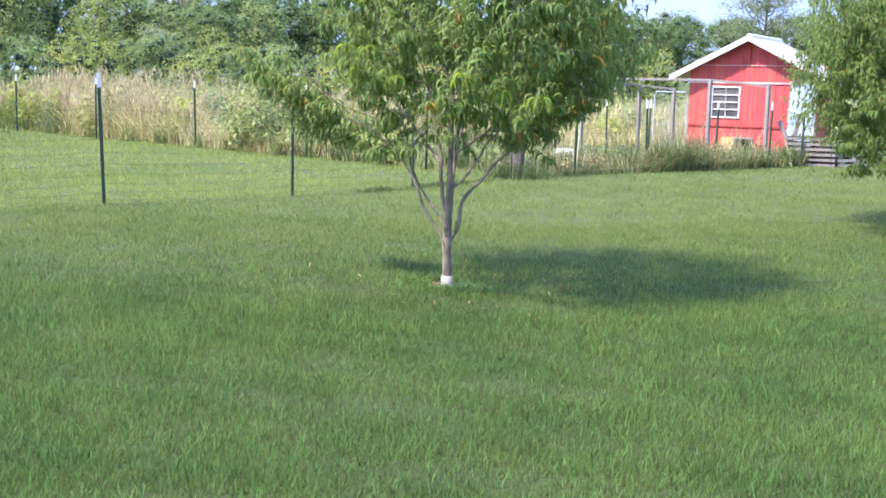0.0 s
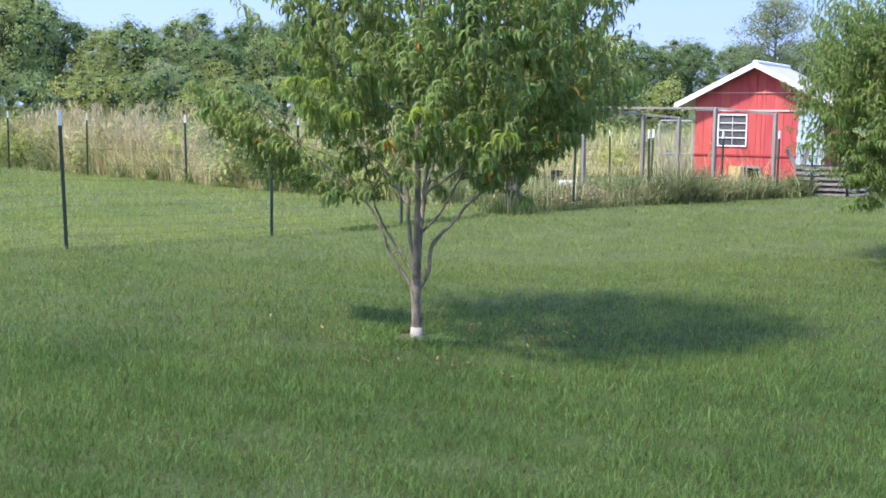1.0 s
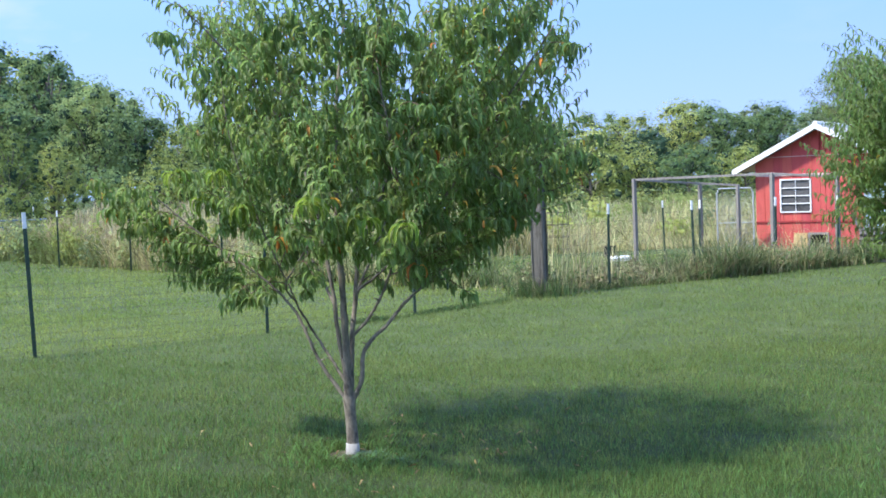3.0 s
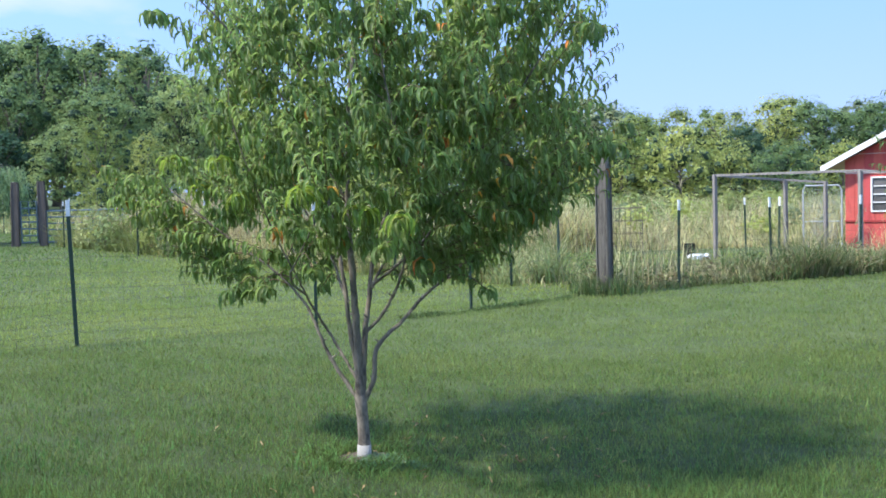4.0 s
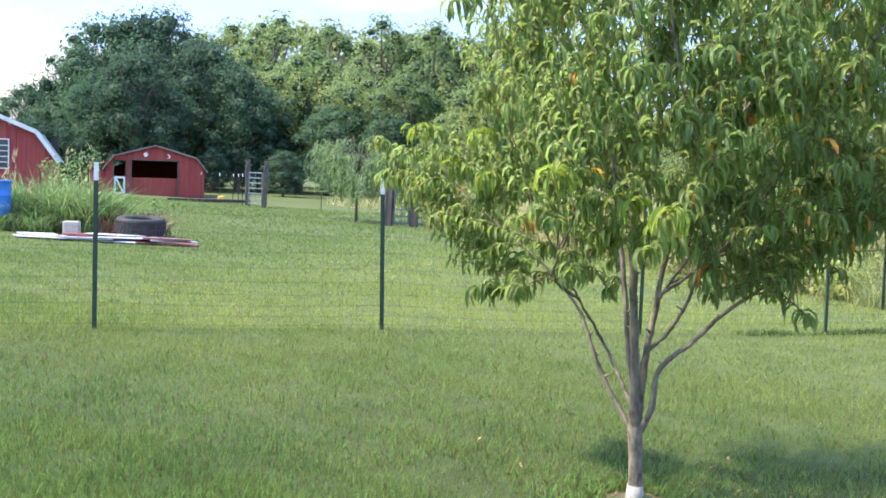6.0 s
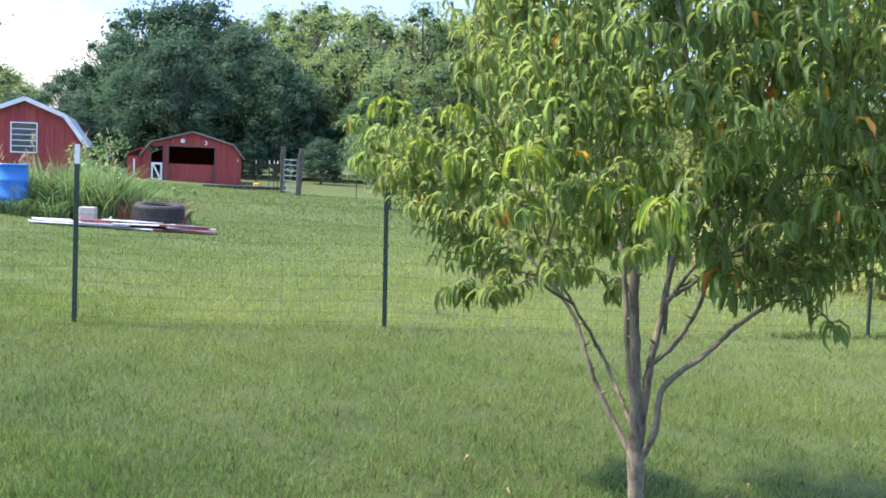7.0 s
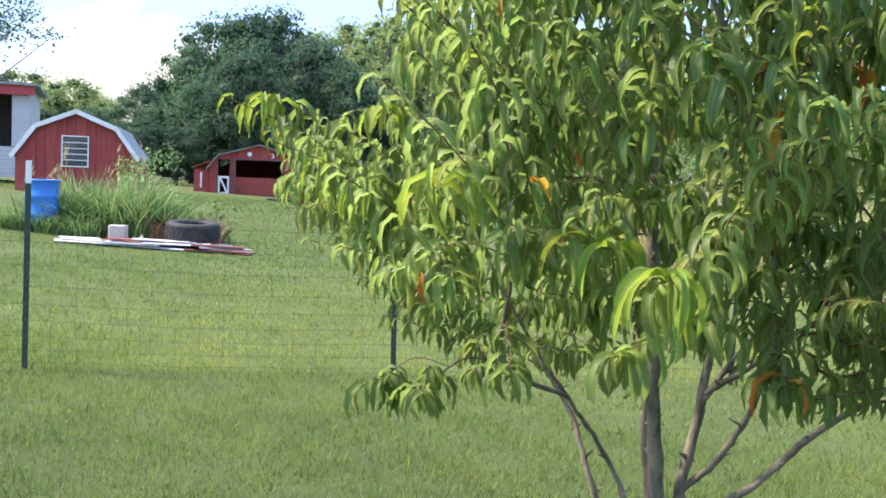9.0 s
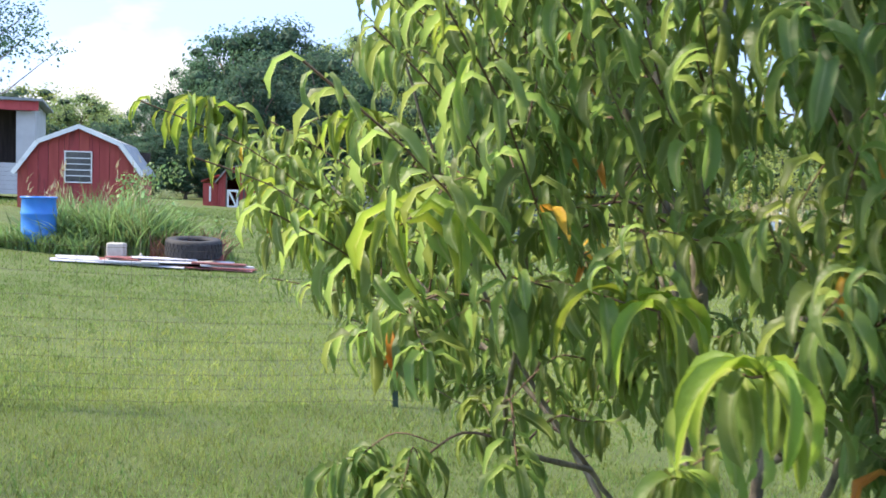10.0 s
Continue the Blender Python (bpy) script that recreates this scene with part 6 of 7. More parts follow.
airy_tree(33, 27.5, 54.0, 1.0, M_wood_leaf[3], "tall thin-leaved tree with sky showing through")
airy_tree(34, -28.2, 31.3, 1.3, M_wood_leaf[1], "dark open-crowned tree beside the house")


# ---- grasses ----
def blades(rng, x, y, h, w, lean, segs=2, head=None):
    """Bent blades of grass as one array: points, heights, widths, lean as a share of the height."""
    n = len(x)
    z = land(x, y)
    a = rng.rand(n) * 2 * np.pi
    dx, dy = np.cos(a), np.sin(a)
    b = rng.rand(n) * 2 * np.pi
    sx, sy = np.cos(b), np.sin(b)
    rows = []
    for k in range(segs + 1):
        u = k / segs
        off = lean * h * u ** 1.8
        zz = z - 0.01 + h * u * (1 - 0.25 * lean * u)
        ww = w * (1 - u) ** 0.6 * 0.5 if k < segs else 0 * w
        cx, cy = x + dx * off, y + dy * off
        rows.append((np.stack([cx - sx * ww, cy - sy * ww, zz], -1), np.stack([cx + sx * ww, cy + sy * ww, zz], -1)))
    per = 2 * segs + 1
    v = np.empty((n, per, 3))
    for k in range(segs):
        v[:, 2 * k], v[:, 2 * k + 1] = rows[k]
    v[:, per - 1] = rows[segs][0]
    f = []
    for k in range(segs - 1):
        f += [(2 * k, 2 * k + 1, 2 * k + 3), (2 * k, 2 * k + 3, 2 * k + 2)]
    f.append((2 * segs - 2, 2 * segs - 1, per - 1))
    f = np.array(f)
    ff = (f[None] + (np.arange(n) * per)[:, None, None]).reshape(-1, 3)
    return v.reshape(-1, 3), ff


def stuff(name, v, f, mat, label, category):
    return tagged(new(name, np_mesh(name, v, f, mat)), label, category, kind="stuff")


def patchy(x, y, s, seed):
    """Soft random patches between 0 and 1."""
    r = np.random.RandomState(seed)
    out = np.zeros_like(x)
    for k in range(6):
        a, q = r.rand() * 6.28, s * r.uniform(0.6, 1.7)
        out += np.sin((x * math.cos(a) + y * math.sin(a)) * q + r.rand() * 6.28)
    return np.clip(0.5 + out / 6, 0, 1)


FENCE2 = ((4.4, 16.6), (-9.2, 35.2))


def beyond_fence(x, y):
    """Metres past the meadow's edge (the line of the old fences)."""
    (ax, ay), (bx, by) = FENCE2
    d = math.hypot(bx - ax, by - ay)
    back = ((x - ax) * -(by - ay) + (y - ay) * (bx - ax)) / d * -1
    (cx, cy), (ex, ey) = (4.4, 16.5), (12.0, 20.4)
    e = math.hypot(ex - cx, ey - cy)
    front = ((x - cx) * -(ey - cy) + (y - cy) * (ex - cx)) / e
    return np.minimum(back, front)


def lawn():
    rng = np.random.RandomState(4)
    vs, fs, base = ([], [], [], []), ([], [], [], []), [0, 0, 0, 0]
    # rings of falling density and growing blade; half the blades stand in tufts
    for y0, y1, x0, x1, n, h, w, spread, segs in (
            (3.2, 7.5, -2.4, 4.8, 90000, 0.052, 0.0052, 0.014, 2), (-7.0, 26.0, -15.0, 16.0, 150000, 0.038, 0.018, 0.05, 1), (26.0, 46.0, -28.0, 6.0, 60000, 0.06, 0.036, 0.1, 1), (-3.5, 3.6, -3.5, 7.0, 60000, 0.05, 0.012, 0.03, 1), (3.2, 7.5, -2.4, 4.8, 250000, 0.043, 0.0056, 0.017, 1),
            (7.5, 11.5, -5.2, 8.2, 240000, 0.043, 0.0070, 0.022, 1), (11.5, 16.0, -8.5, 12.5, 150000, 0.040, 0.0100, 0.035, 1), (16.0, 26.0, -15.0, 16.0, 110000, 0.046, 0.019, 0.06, 1)):
        k = n // 12
        tx, ty, th = rng.uniform(x0, x1, k), rng.uniform(y0, y1, k), rng.uniform(0.5, 1.7, k)
        pick = rng.randint(0, k, n)
        x, y = tx[pick] + rng.normal(0, spread, n), ty[pick] + rng.normal(0, spread, n)
        th = th[pick]
        loose = rng.rand(n) < 0.42
        x, y, th = np.where(loose, rng.uniform(x0, x1, n), x), np.where(loose, rng.uniform(y0, y1, n), y), np.where(loose, 0.8, th)
        x, y = x + rng.normal(0, 0.35, n), y + rng.normal(0, 0.25, n)
        clump = patchy(x, y, 9.0, 1) * 0.6 + patchy(x, y, 2.2, 2) * 0.4
        keep = (rng.rand(n) < 0.72 + 0.5 * clump) & (np.hypot(x - BX, y - BY) > 0.10 + 0.12 * rng.rand(n))
        x, y, clump, th = x[keep], y[keep], clump[keep], th[keep]
        hh = th * h * (0.7 + 0.6 * clump) * rng.uniform(0.6, 1.35, len(x))
        v, f = blades(rng, x, y, hh, w * rng.uniform(0.7, 1.3, len(x)), rng.uniform(0.1, 0.85, len(x)), segs)
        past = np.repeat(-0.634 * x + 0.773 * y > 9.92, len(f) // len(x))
        # blades past about y = 9.6 turn paler in broken patches
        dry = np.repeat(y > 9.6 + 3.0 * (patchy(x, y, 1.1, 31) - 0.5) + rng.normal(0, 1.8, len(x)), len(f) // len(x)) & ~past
        near = np.repeat((x + 0.12 * (y - 13) > -3.9 + rng.normal(0, 1.6, len(x))) & (y < 34), len(f) // len(x))      # the near corner of the paddock is paler
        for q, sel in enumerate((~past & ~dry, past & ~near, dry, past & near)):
            if not sel.any():
                continue
            use, back = np.unique(f[sel], return_inverse=True)
            vs[q].append(v[use]), fs[q].append(back.reshape(-1, 3) + base[q])
            base[q] += len(use)
    stuff("lawn_grass", np.concatenate(vs[0]), np.concatenate(fs[0]), M_grass, "short mown green lawn grass", "grass")
    stuff("paddock_grass", np.concatenate(vs[1]), np.concatenate(fs[1]), M_paddock, "paler yellow-green grass beyond the wire fence", "grass")
    stuff("dry_lawn_grass", np.concatenate(vs[2]), np.concatenate(fs[2]), M_pale_lawn, "paler yellow-green mown lawn near the hen run", "grass")
    stuff("sunny_paddock_grass", np.concatenate(vs[3]), np.concatenate(fs[3]), M_pale_paddock, "bright yellow-green grass in the paddock corner", "grass")


lawn()


def meadow():
    rng = np.random.RandomState(6)
    n = 44000
    # thickest along the two old fence lines, thinning behind
    u = rng.rand(n)
    side = rng.rand(n) < 0.74
    (ax, ay), (bx, by) = FENCE2
    dep = rng.exponential(3.2, n)
    lx, ly = ax + (bx - ax) * u, ay + (by - ay) * u
    nx, ny = (by - ay), -(bx - ax)
    k_len = math.hypot(nx, ny)
    x1, y1 = lx + nx / k_len * dep, ly + ny / k_len * dep
    cx, cy, ex, ey = 4.5, 16.6, 12.1, 20.4
    mx, my = -(ey - cy), (ex - cx)
    q = math.hypot(mx, my)
    dep2 = rng.exponential(0.55, n) - 0.12
    x2, y2 = cx + (ex - cx) * u + mx / q * dep2, cy + (ey - cy) * u + my / q * dep2
    x, y = np.where(side, x1, x2), np.where(side, y1, y2)
    ok = np.where(side, beyond_fence(x, y) > np.where(y < 21, -0.3, -0.1), True) & ((x < 3.4 + 0.2 * (y - 17)) | ~side | (rng.rand(n) < 0.12))
    ok &= side | (rng.rand(n) < 0.3 + 0.9 * patchy(x, y, 2.4, 23))
    x, y, side = x[ok], y[ok], side[ok]
    tall = patchy(x, y, 0.8, 7)
    h = np.where(side, (0.32 + 1.0 * tall ** 1.5) * np.clip(0.55 + (y - 17) / 14, 0.5, 1.25) * np.where((x > 0.5) & (y < 24), 0.62, 1.0), (0.14 + 0.45 * tall ** 1.3 + 0.42 * patchy(x, y, 3.3, 29) ** 2) * np.clip(1.3 - 0.06 * (x - 4), 0.7, 1.3)) * rng.uniform(0.5, 1.15, len(x))
    kind = np.where(side, patchy(x, y, 0.55, 9) * 0.7 + rng.rand(len(x)) * 0.5, patchy(x, y, 2.2, 10) * 0.6 + rng.rand(len(x)) * 0.5)
    dry = kind > np.where(side & (x > -1.5), 0.48, 0.68)
    v, f = blades(rng, x[~side], y[~side], h[~side], 0.011 * rng.uniform(0.5, 1.9, (~side).sum()), rng.uniform(0.05, 1.5, (~side).sum()), 3)
    cut = int((~side).sum() * 0.52)
    stuff("fence_weeds", v[cut * 7:], f[cut * 5:] - cut * 7, M_fence_weed, "grey-green and dry weeds along the run fence", "weeds")
    stuff("fence_long_grass", v[:cut * 7], f[:cut * 5], M_long_grass, "dark green long grass along the run fence", "grass")
    r5 = random.Random(41)
    weeds = []
    for k in range(44):
        s, d = r5.random(), r5.expovariate(3.2) + 0.02
        X, Y = cx + (ex - cx) * s + mx / q * d, cy + (ey - cy) * s + my / q * d
        hh = r5.uniform(0.06, 0.24)
        weeds.append((X, Y, land(X, Y) + hh, r5.uniform(0.10, 0.26), hh))
    for nm, some, mat in (("fence_forbs", weeds[::2], M_long_grass), ("fence_goldenrod", weeds[1::2], M_fence_weed)):
        tagged(new(nm, crown_mesh(13, some, 0.032, 420, mat)), "leafy weeds grown through the run fence", "weeds", kind="stuff")
    dry, x, y, h, side = dry[side], x[side], y[side], h[side], side[side]
    for name, pick, mat, wid, label in (("meadow_straw", dry, M_straw, 0.014, "tall dry straw-coloured meadow grass"), ("meadow_weeds", ~dry, M_weed, 0.022, "tall green weeds and grass along old fences")):
        v, f = blades(rng, x[pick], y[pick], h[pick], wid * rng.uniform(0.6, 1.5, pick.sum()) * np.where(side[pick], 1.0, 0.75), rng.uniform(0.1, 1.1, pick.sum()) * np.where(side[pick], 1.0, 0.6), 3)
        stuff(name, v, f, mat, label, "grass")
    # arching green clumps along the meadow's front
    k = 120
    cu, cd = rng.rand(k), rng.uniform(-0.15, 1.3, k)
    kx, ky, kh = ax + (bx - ax) * cu + nx / k_len * cd, ay + (by - ay) * cu + ny / k_len * cd, rng.uniform(0.3, 0.85, k)
    m = 34
    X, Y = np.repeat(kx, m) + rng.normal(0, 0.09, k * m), np.repeat(ky, m) + rng.normal(0, 0.09, k * m)
    v, f = blades(rng, X, Y, np.repeat(kh, m) * rng.uniform(0.5, 1.2, k * m), 0.022 * rng.uniform(0.6, 1.3, k * m), rng.uniform(0.3, 1.4, k * m), 3)
    stuff("meadow_edge_clumps", v, f, M_edge, "arching green grass clumps at the meadow's edge", "grass")
    k = 420
    u2 = rng.rand(k)
    X, Y = cx + (ex - cx) * u2 + mx / q * rng.normal(0.25, 0.2, k), cy + (ey - cy) * u2 + my / q * rng.normal(0.25, 0.2, k)
    v, f = blades(rng, X, Y, rng.uniform(0.4, 1.0, k) * (0.4 + patchy(X, Y, 2.0, 33)), 0.012 * rng.uniform(0.7, 1.5, k), rng.uniform(0.05, 0.5, k), 3)
    stuff("fence_dry_stalks", v, f, M_straw, "tall dry stalks standing in the run fence", "grass")
    # leafy forbs in clumps among the grass
    spots = []
    r2 = random.Random(3)
    for k in range(90):
        s = r2.random()
        d = r2.expovariate(1 / 2.2)
        X, Y = ax + (bx - ax) * s + nx / k_len * d, ay + (by - ay) * s + ny / k_len * d
        if X > 3.0:
            continue
        w = r2.uniform(0.18, 0.5)
        hh = r2.uniform(0.25, 0.95) * (0.55 if Y < 21 else 1.0)
        spots.append((X, Y, land(X, Y) + hh * 0.75, w, hh * 0.7))
    for nm, part_of, mat in (("meadow_forbs", spots[::2], M_weed), ("meadow_goldenrod", spots[1::4], M_wood_leaf[2]), ("meadow_bushes", spots[3::4], M_wood_leaf[3])):
        me = crown_mesh(5, [(X, Y, max(Z, 0.3), W, H) for X, Y, Z, W, H in part_of], 0.055, 160, mat)
        tagged(new(nm, me), "leafy wild plants among the tall grass", "weeds", kind="stuff")
    # seed heads: small plumes of short blades on the tallest stems
    pick = side & (h > 0.75) & (rng.rand(len(x)) < 0.3)
    px, py, ph = x[pick], y[pick], h[pick]
    rep = 5
    X, Y, H = np.repeat(px, rep), np.repeat(py, rep), np.repeat(ph, rep)
    v, f = blades(rng, X + rng.normal(0, 0.03, len(X)), Y + rng.normal(0, 0.03, len(X)), rng.uniform(0.10, 0.26, len(X)), np.full(len(X), 0.022), rng.uniform(0.1, 0.7, len(X)), 2)
    lift = np.repeat(H * 0.85 + rng.uniform(-0.15, 0.05, len(X)), 5)
    v[:, 2] += lift
    stuff("meadow_seed_heads", v, f, M_plume, "tawny dry seed heads above the meadow grass", "grass")
    # a tall dry stand behind the hen run
    n = 14000
    x, y = rng.uniform(3.5, 17.0, n), 27.5 + rng.exponential(2.2, n)
    y = y + 0.12 * (x - 6)
    tall = patchy(x, y, 0.9, 21)
    hh = (0.35 + 1.15 * tall ** 1.2) * rng.uniform(0.35, 1.15, n)
    v, f = blades(rng, x, y, hh, 0.024 * rng.uniform(0.6, 1.5, n), rng.uniform(0.1, 0.8, n), 3)
    stuff("tall_dry_stand", v[:7 * 10500], f[:5 * 10500], M_straw, "tall dry yellow-brown grass behind the hen run", "grass")
    stuff("tall_green_stand", v[7 * 10500:], f[5 * 10500:] - 7 * 10500, M_weed, "tall green weeds behind the hen run", "weeds")
    r4 = random.Random(17)
    clumps = []
    for k in range(22):
        X = r4.uniform(3.5, 17.0)
        Y = 28.0 + r4.expovariate(0.45) + 0.12 * (X - 6)
        clumps.append((X, Y, land(X, Y) + r4.uniform(0.25, 1.0), r4.uniform(0.18, 0.5), r4.uniform(0.2, 0.45)))
    for nm, some, mat in (("tall_forbs", clumps[::3], M_weed), ("tall_goldenrod", clumps[1::3], M_wood_leaf[2]), ("tall_bushes", clumps[2::3], M_wood_leaf[3])):
        tagged(new(nm, crown_mesh(11, some, 0.07, 90, mat)), "leafy wild plants standing in tall dry grass", "weeds", kind="stuff")
    # the open meadow behind
    n = 38000
    x, y = rng.uniform(-22, 34, n), rng.uniform(24, 64, n)
    ok = (beyond_fence(x, y) > 2.0) & ((x < 2) | (y > 30 + 0.2 * x))
    x, y = x[ok], y[ok]
    tall = patchy(x, y, 0.3, 12)
    v, f = blades(rng, x, y, (0.18 + 0.6 * tall) * rng.uniform(0.6, 1.1, len(x)), 0.032 * rng.uniform(0.6, 1.4, len(x)), rng.uniform(0.2, 1.1, len(x)), 2)
    r3 = random.Random(8)
    lobes = []
    while len(lobes) < 130:
        X, Y = r3.uniform(-18, 30), r3.uniform(25, 60)
        if beyond_fence(X, Y) > 2.0 and (X < 2 or Y > 29 + 0.2 * X):
            lobes.append((X, Y, land(X, Y) + 0.3, r3.uniform(0.3, 0.9), r3.uniform(0.25, 0.6)))
    for nm, some, mat in (("open_meadow_forbs", lobes[::2], M_weed), ("open_meadow_goldenrod", lobes[1::2], M_wood_leaf[2])):
        tagged(new(nm, crown_mesh(6, some, 0.09, 45, mat)), "clumps of wild plants in the open meadow", "weeds", kind="stuff")
    half = len(x) // 3 * 5
    nf = len(x) // 3 * 3
    stuff("open_meadow", v[:half], f[:nf], M_straw, "dry open meadow grass", "grass")
    stuff("open_meadow_green", v[half:], f[nf:] - half, M_weed, "green open meadow grass", "grass")


meadow()


def reed_clump():
    """Tall arching grass behind the heap of sheets."""
    rng = np.random.RandomState(12)
    n = 3400
    u, w = rng.rand(n), rng.rand(n)
    x = np.interp(u, [0, 1], [-11.5, -9.2]) + rng.normal(0, 0.15, n) - 0.65 * w
    y = np.interp(u, [0, 1], [18.4, 20.4]) + rng.normal(0, 0.15, n) + 0.95 * w
    h = (0.55 + 0.7 * patchy(x, y, 2.5, 3)) * rng.uniform(0.45, 1.2, n) * np.interp(u, [0, 0.15, 0.9, 1], [0.6, 1, 1, 0.75])
    v, f = blades(rng, x, y, h, 0.042 * rng.uniform(0.6, 1.3, n), rng.uniform(0.15, 1.25, n), 4)
    stuff("reed_clump", v, f, M_reed, "tall clump of broad arching green grass", "grass")
    near = rng.rand(900, 2)
    ax, ay = -12.3 + 1.9 * near[:, 0], 17.75 + 0.9 * near[:, 0] + 0.3 * near[:, 1]
    v, f = blades(rng, ax, ay, rng.uniform(0.15, 0.5, 900), np.full(900, 0.026), rng.uniform(0.3, 1.2, 900), 3)
    stuff("barrel_weeds", v, f, M_reed, "green weeds round the foot of the drum", "weeds")
    # leafy and reddish stalks at the clump's end
    lobes = [(x0, y0, land(x0, y0) + z0, 0.2, 0.28) for x0, y0, z0 in ((-10.3, 20.8, 0.45), (-9.75, 21.2, 0.4), (-10.7, 20.5, 0.5), (-11.1, 20.2, 0.6), (-10.9, 20.3, 0.8))]
    lobes += [(-15.3 + rng.normal(0, 0.38), 25.9 + rng.normal(0, 0.3), land(-15.3, 25.9) + z0, 0.24, 0.26) for z0 in (0.3, 0.4, 0.5, 0.7, 0.8, 0.95, 1.1, 1.25)]
    tagged(new("tall_weeds", crown_mesh(9, lobes, 0.055, 110, M_reed)), "tall leafy weeds between the grass clump and the shed", "weeds", kind="stuff")
    n2 = 260
    v, f = blades(rng, -9.15 + rng.normal(0, 0.12, n2), 20.15 + rng.normal(0, 0.12, n2), rng.uniform(0.25, 0.75, n2), np.full(n2, 0.02), rng.uniform(0.3, 1.0, n2), 3)
    stuff("dock_stalks", v, f, M_maroon, "dry reddish weed stalks beside the tyre", "weeds")
    pick = (rng.rand(n) < 0.007) & (u < 0.62)
    px, py, ph = x[pick], y[pick], h[pick] + 0.45
    v, f = blades(rng, px, py, ph, np.full(len(px), 0.012), rng.uniform(0, 0.2, len(px)), 3)
    stuff("reed_stems", v, f, M_straw, "dry stems standing above the grass clump", "grass")
    X, Y, H = np.repeat(px, 9), np.repeat(py, 9), np.repeat(ph, 9)
    v, f = blades(rng, X + rng.normal(0, 0.03, len(X)), Y + rng.normal(0, 0.03, len(X)), rng.uniform(0.08, 0.2, len(X)), np.full(len(X), 0.018), rng.uniform(0.2, 0.9, len(X)), 2)
    v[:, 2] += np.repeat(H * rng.uniform(0.6, 1.0, len(X)), 5)
    stuff("reed_heads", v, f, M_plume, "feathery seed heads above the grass clump", "grass")


reed_clump()


def tree_foot():
    """Bare earth and longer tufts round the peach trunk."""
    rng = np.random.RandomState(15)
    b = Buf()
    vs, n = [(BX, BY, land(BX, BY) + 0.018)], 22
    for ring, rad, up in ((0, 0.09, 0.016), (1, 0.15, 0.004)):
        for k in range(n):
            a = 2 * math.pi * k / n
            r = rad * rng.uniform(0.75, 1.2)
            x, y = BX + r * math.cos(a), BY + r * math.sin(a)
            vs.append((x, y, land(x, y) + up))
    fs = [(0, 1 + k, 1 + (k + 1) % n) for k in range(n)] + [(1 + k, 1 + n + k, 1 + n + (k + 1) % n, 1 + (k + 1) % n) for k in range(n)]
    b.add(vs, fs)
    tagged(new("bare_patch", b.mesh("bare_patch", M_dirt, True)), "patch of bare brown earth round the trunk", "soil", kind="structure")
    n = 1500
    a, q = rng.rand(n) * 6.28, 0.16 + np.abs(rng.normal(0, 0.17, n))
    x, y = BX + q * np.cos(a), BY + q * np.sin(a)
    v, f = blades(rng, x, y, rng.uniform(0.03, 0.11, n), np.full(n, 0.010), rng.uniform(0.3, 1.3, n), 2)
    stuff("trunk_weeds", v, f, M_grass, "tufts of taller weeds round the trunk", "weeds")
    # broad-leaved weeds in low rosettes beside the trunk
    n, k = 900, rng.randint(0, 9, 900)
    rx, ry = BX + 0.14 + rng.normal(0, 0.12, 9), BY - 0.10 + rng.normal(0, 0.08, 9)
    v, f = blades(rng, rx[k] + rng.normal(0, 0.03, n), ry[k] + rng.normal(0, 0.03, n), rng.uniform(0.03, 0.075, n), rng.uniform(0.012, 0.022, n), rng.uniform(0.6, 1.5, n), 2)
    stuff("clover_patch", v, f, M_clover, "low broad-leaved clover and weeds beside the trunk", "weeds")
    # longer tufts left by the mower along the wire fence
    n = 1700
    u = rng.rand(n)
    x, y = -7.15 + 11.5 * u + rng.normal(0, 0.16, n), 7.0 + 9.35 * u + rng.normal(0, 0.16, n)
    v, f = blades(rng, x, y, rng.uniform(0.02, 0.09, n) * (0.2 + 1.1 * patchy(x, y, 3, 5)), np.full(n, 0.010), rng.uniform(0.3, 1.2, n), 2)
    stuff("fence_tufts", v, f, M_pale_lawn, "longer grass left under the wire fence", "grass")
    # a darker uncut strip where the fence runs up to the corner post
    n = 2600
    u = rng.rand(n)
    x, y = 1.75 + 2.15 * u + rng.normal(0, 0.05, n), 14.22 + 1.76 * u + rng.normal(0, 0.05, n)
    v, f = blades(rng, x, y, rng.uniform(0.04, 0.12, n) * (0.5 + 0.8 * patchy(x, y, 5, 9)), np.full(n, 0.011), rng.uniform(0.3, 1.2, n), 2)
    stuff("fence_strip", v, f, M_long_grass, "dark strip of uncut grass under the wire fence", "grass")


tree_foot()


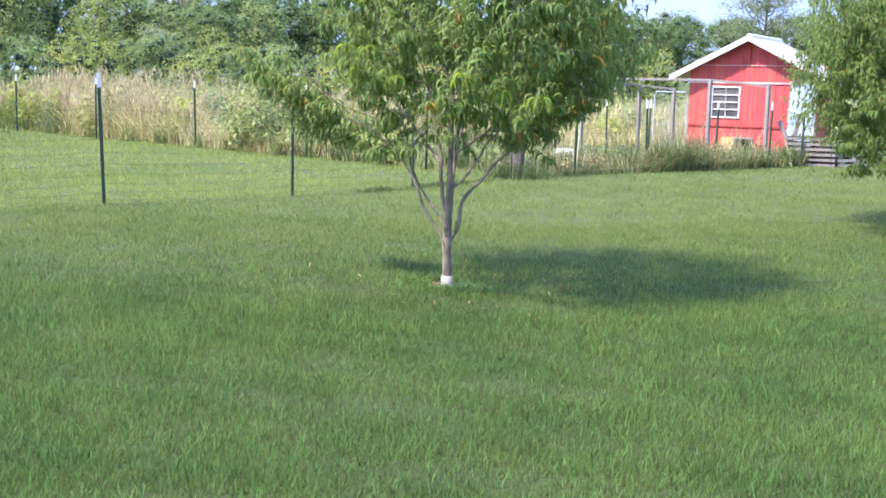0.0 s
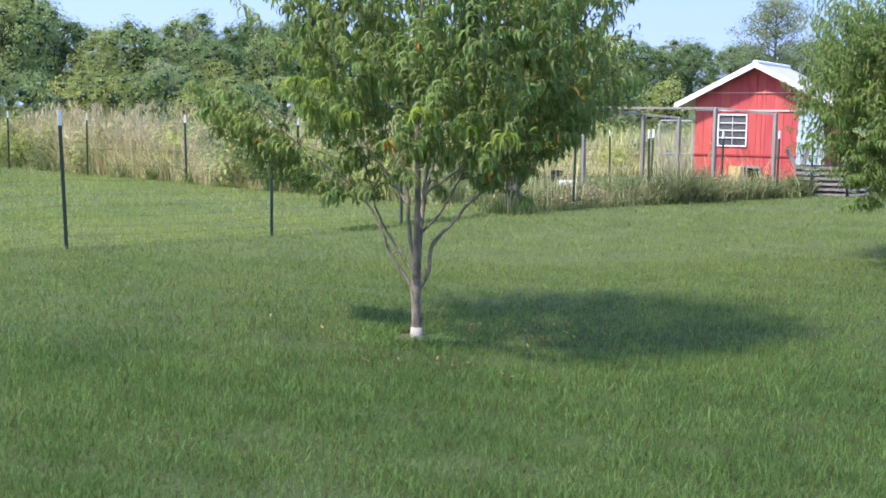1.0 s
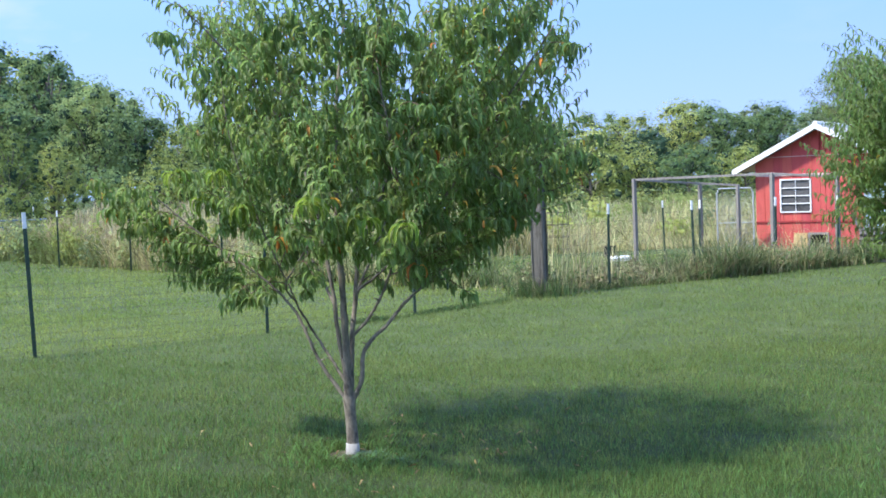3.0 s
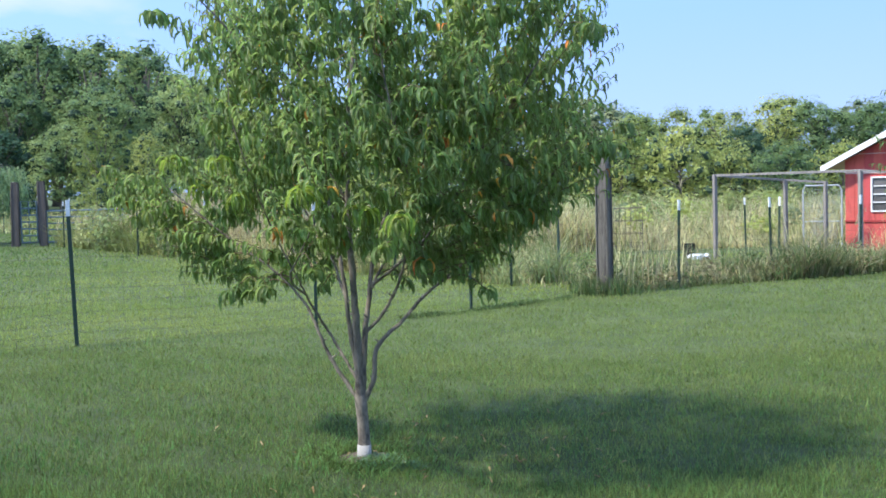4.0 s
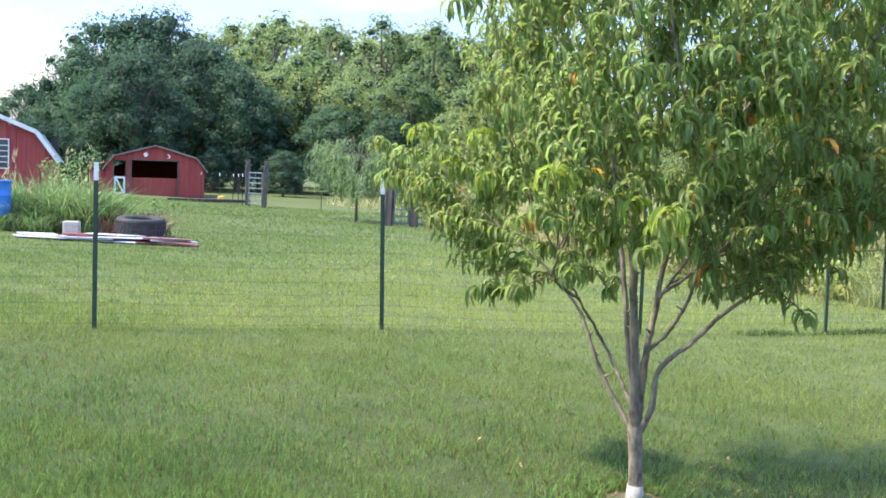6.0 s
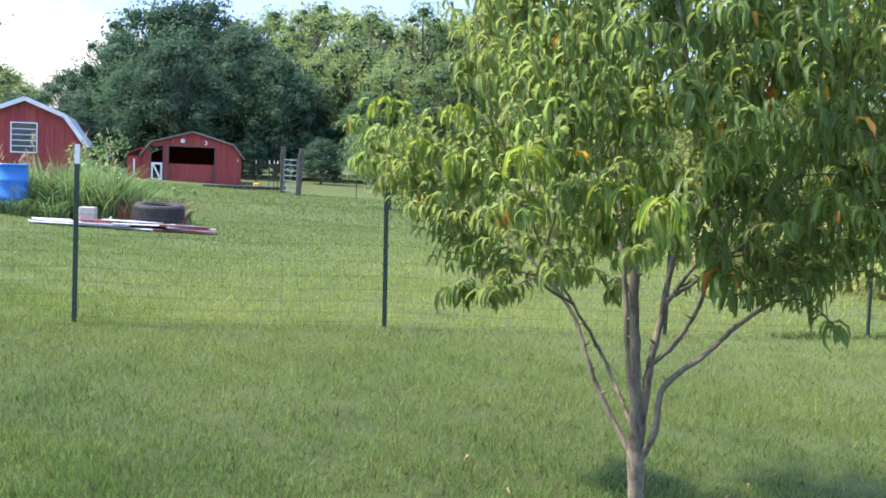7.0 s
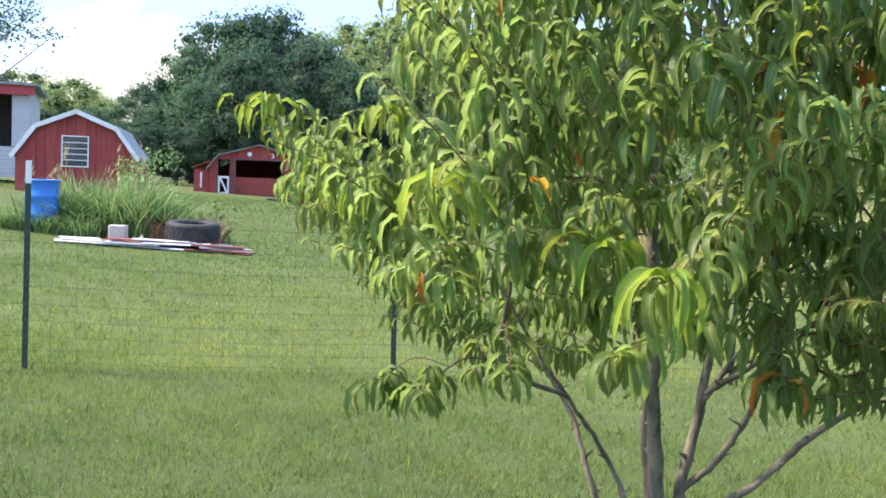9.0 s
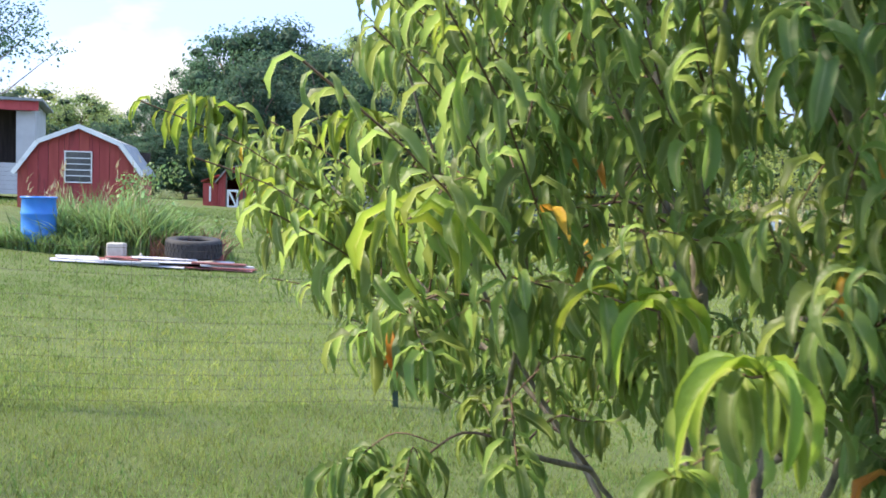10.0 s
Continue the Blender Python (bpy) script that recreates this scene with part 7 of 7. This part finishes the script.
def post_weeds():
    """Long grass and dry stalks round the foot of the corner post."""
    rng = np.random.RandomState(27)
    n = 900
    a, q = rng.rand(n) * 6.28, 0.10 + np.abs(rng.normal(0, 0.16, n))
    x, y = 4.46 + 1.3 * q * np.cos(a), 16.42 + q * np.sin(a)
    v, f = blades(rng, x, y, rng.uniform(0.08, 0.34, n), np.full(n, 0.010), rng.uniform(0.1, 0.8, n), 3)
    stuff("post_weeds", v, f, M_long_grass, "long uncut grass round the corner post", "grass")
    n = 130
    a, q = rng.rand(n) * 6.28, 0.12 + np.abs(rng.normal(0, 0.15, n))
    v, f = blades(rng, 4.46 + 1.4 * q * np.cos(a), 16.42 + q * np.sin(a), rng.uniform(0.2, 0.5, n), np.full(n, 0.008), rng.uniform(0.0, 0.5, n), 2)
    stuff("post_stalks", v, f, M_fence_weed, "dry stalks round the corner post", "weeds")


post_weeds()


def dock_clump():
    """A seeding reddish weed beside the tyre."""
    rng = np.random.RandomState(31)
    x, y, _ = heap(0.56, 0.78)
    n = 110
    v, f = blades(rng, x + rng.normal(0, 0.16, n), y + rng.normal(0, 0.10, n), rng.uniform(0.25, 0.62, n), np.full(n, 0.03), rng.uniform(0.1, 0.7, n), 3)
    stuff("dock_clump", v, f, M_dock, "reddish seeding weeds beside the old tyre", "weeds")


dock_clump()


def fallen_leaves():
    rng = random.Random(19)
    v, f = leaf_shape(5, 0.045, 0.016, 4, 0.5)
    me = np_mesh("fallen_leaf", v + np.array([0, -0.03, 0]), f, M_fallen, True)
    for k in range(74):
        if k < 62:
            a, q = rng.uniform(0, 6.28), 0.25 + abs(rng.gauss(0, 0.7))
            x, y = BX + 0.55 + q * math.cos(a), BY - 0.1 + 0.8 * q * math.sin(a)
        else:
            x, y = rng.uniform(7, 9), rng.uniform(10.5, 13)
        o = thing("fallen_leaf", pose(x, y, land(x, y) + 0.028, rng.uniform(-20, 20), rng.uniform(-20, 20), rng.uniform(0, 360)), "dry yellow leaf fallen on the lawn", "leaf", "fallen leaves", data=me)


fallen_leaves()
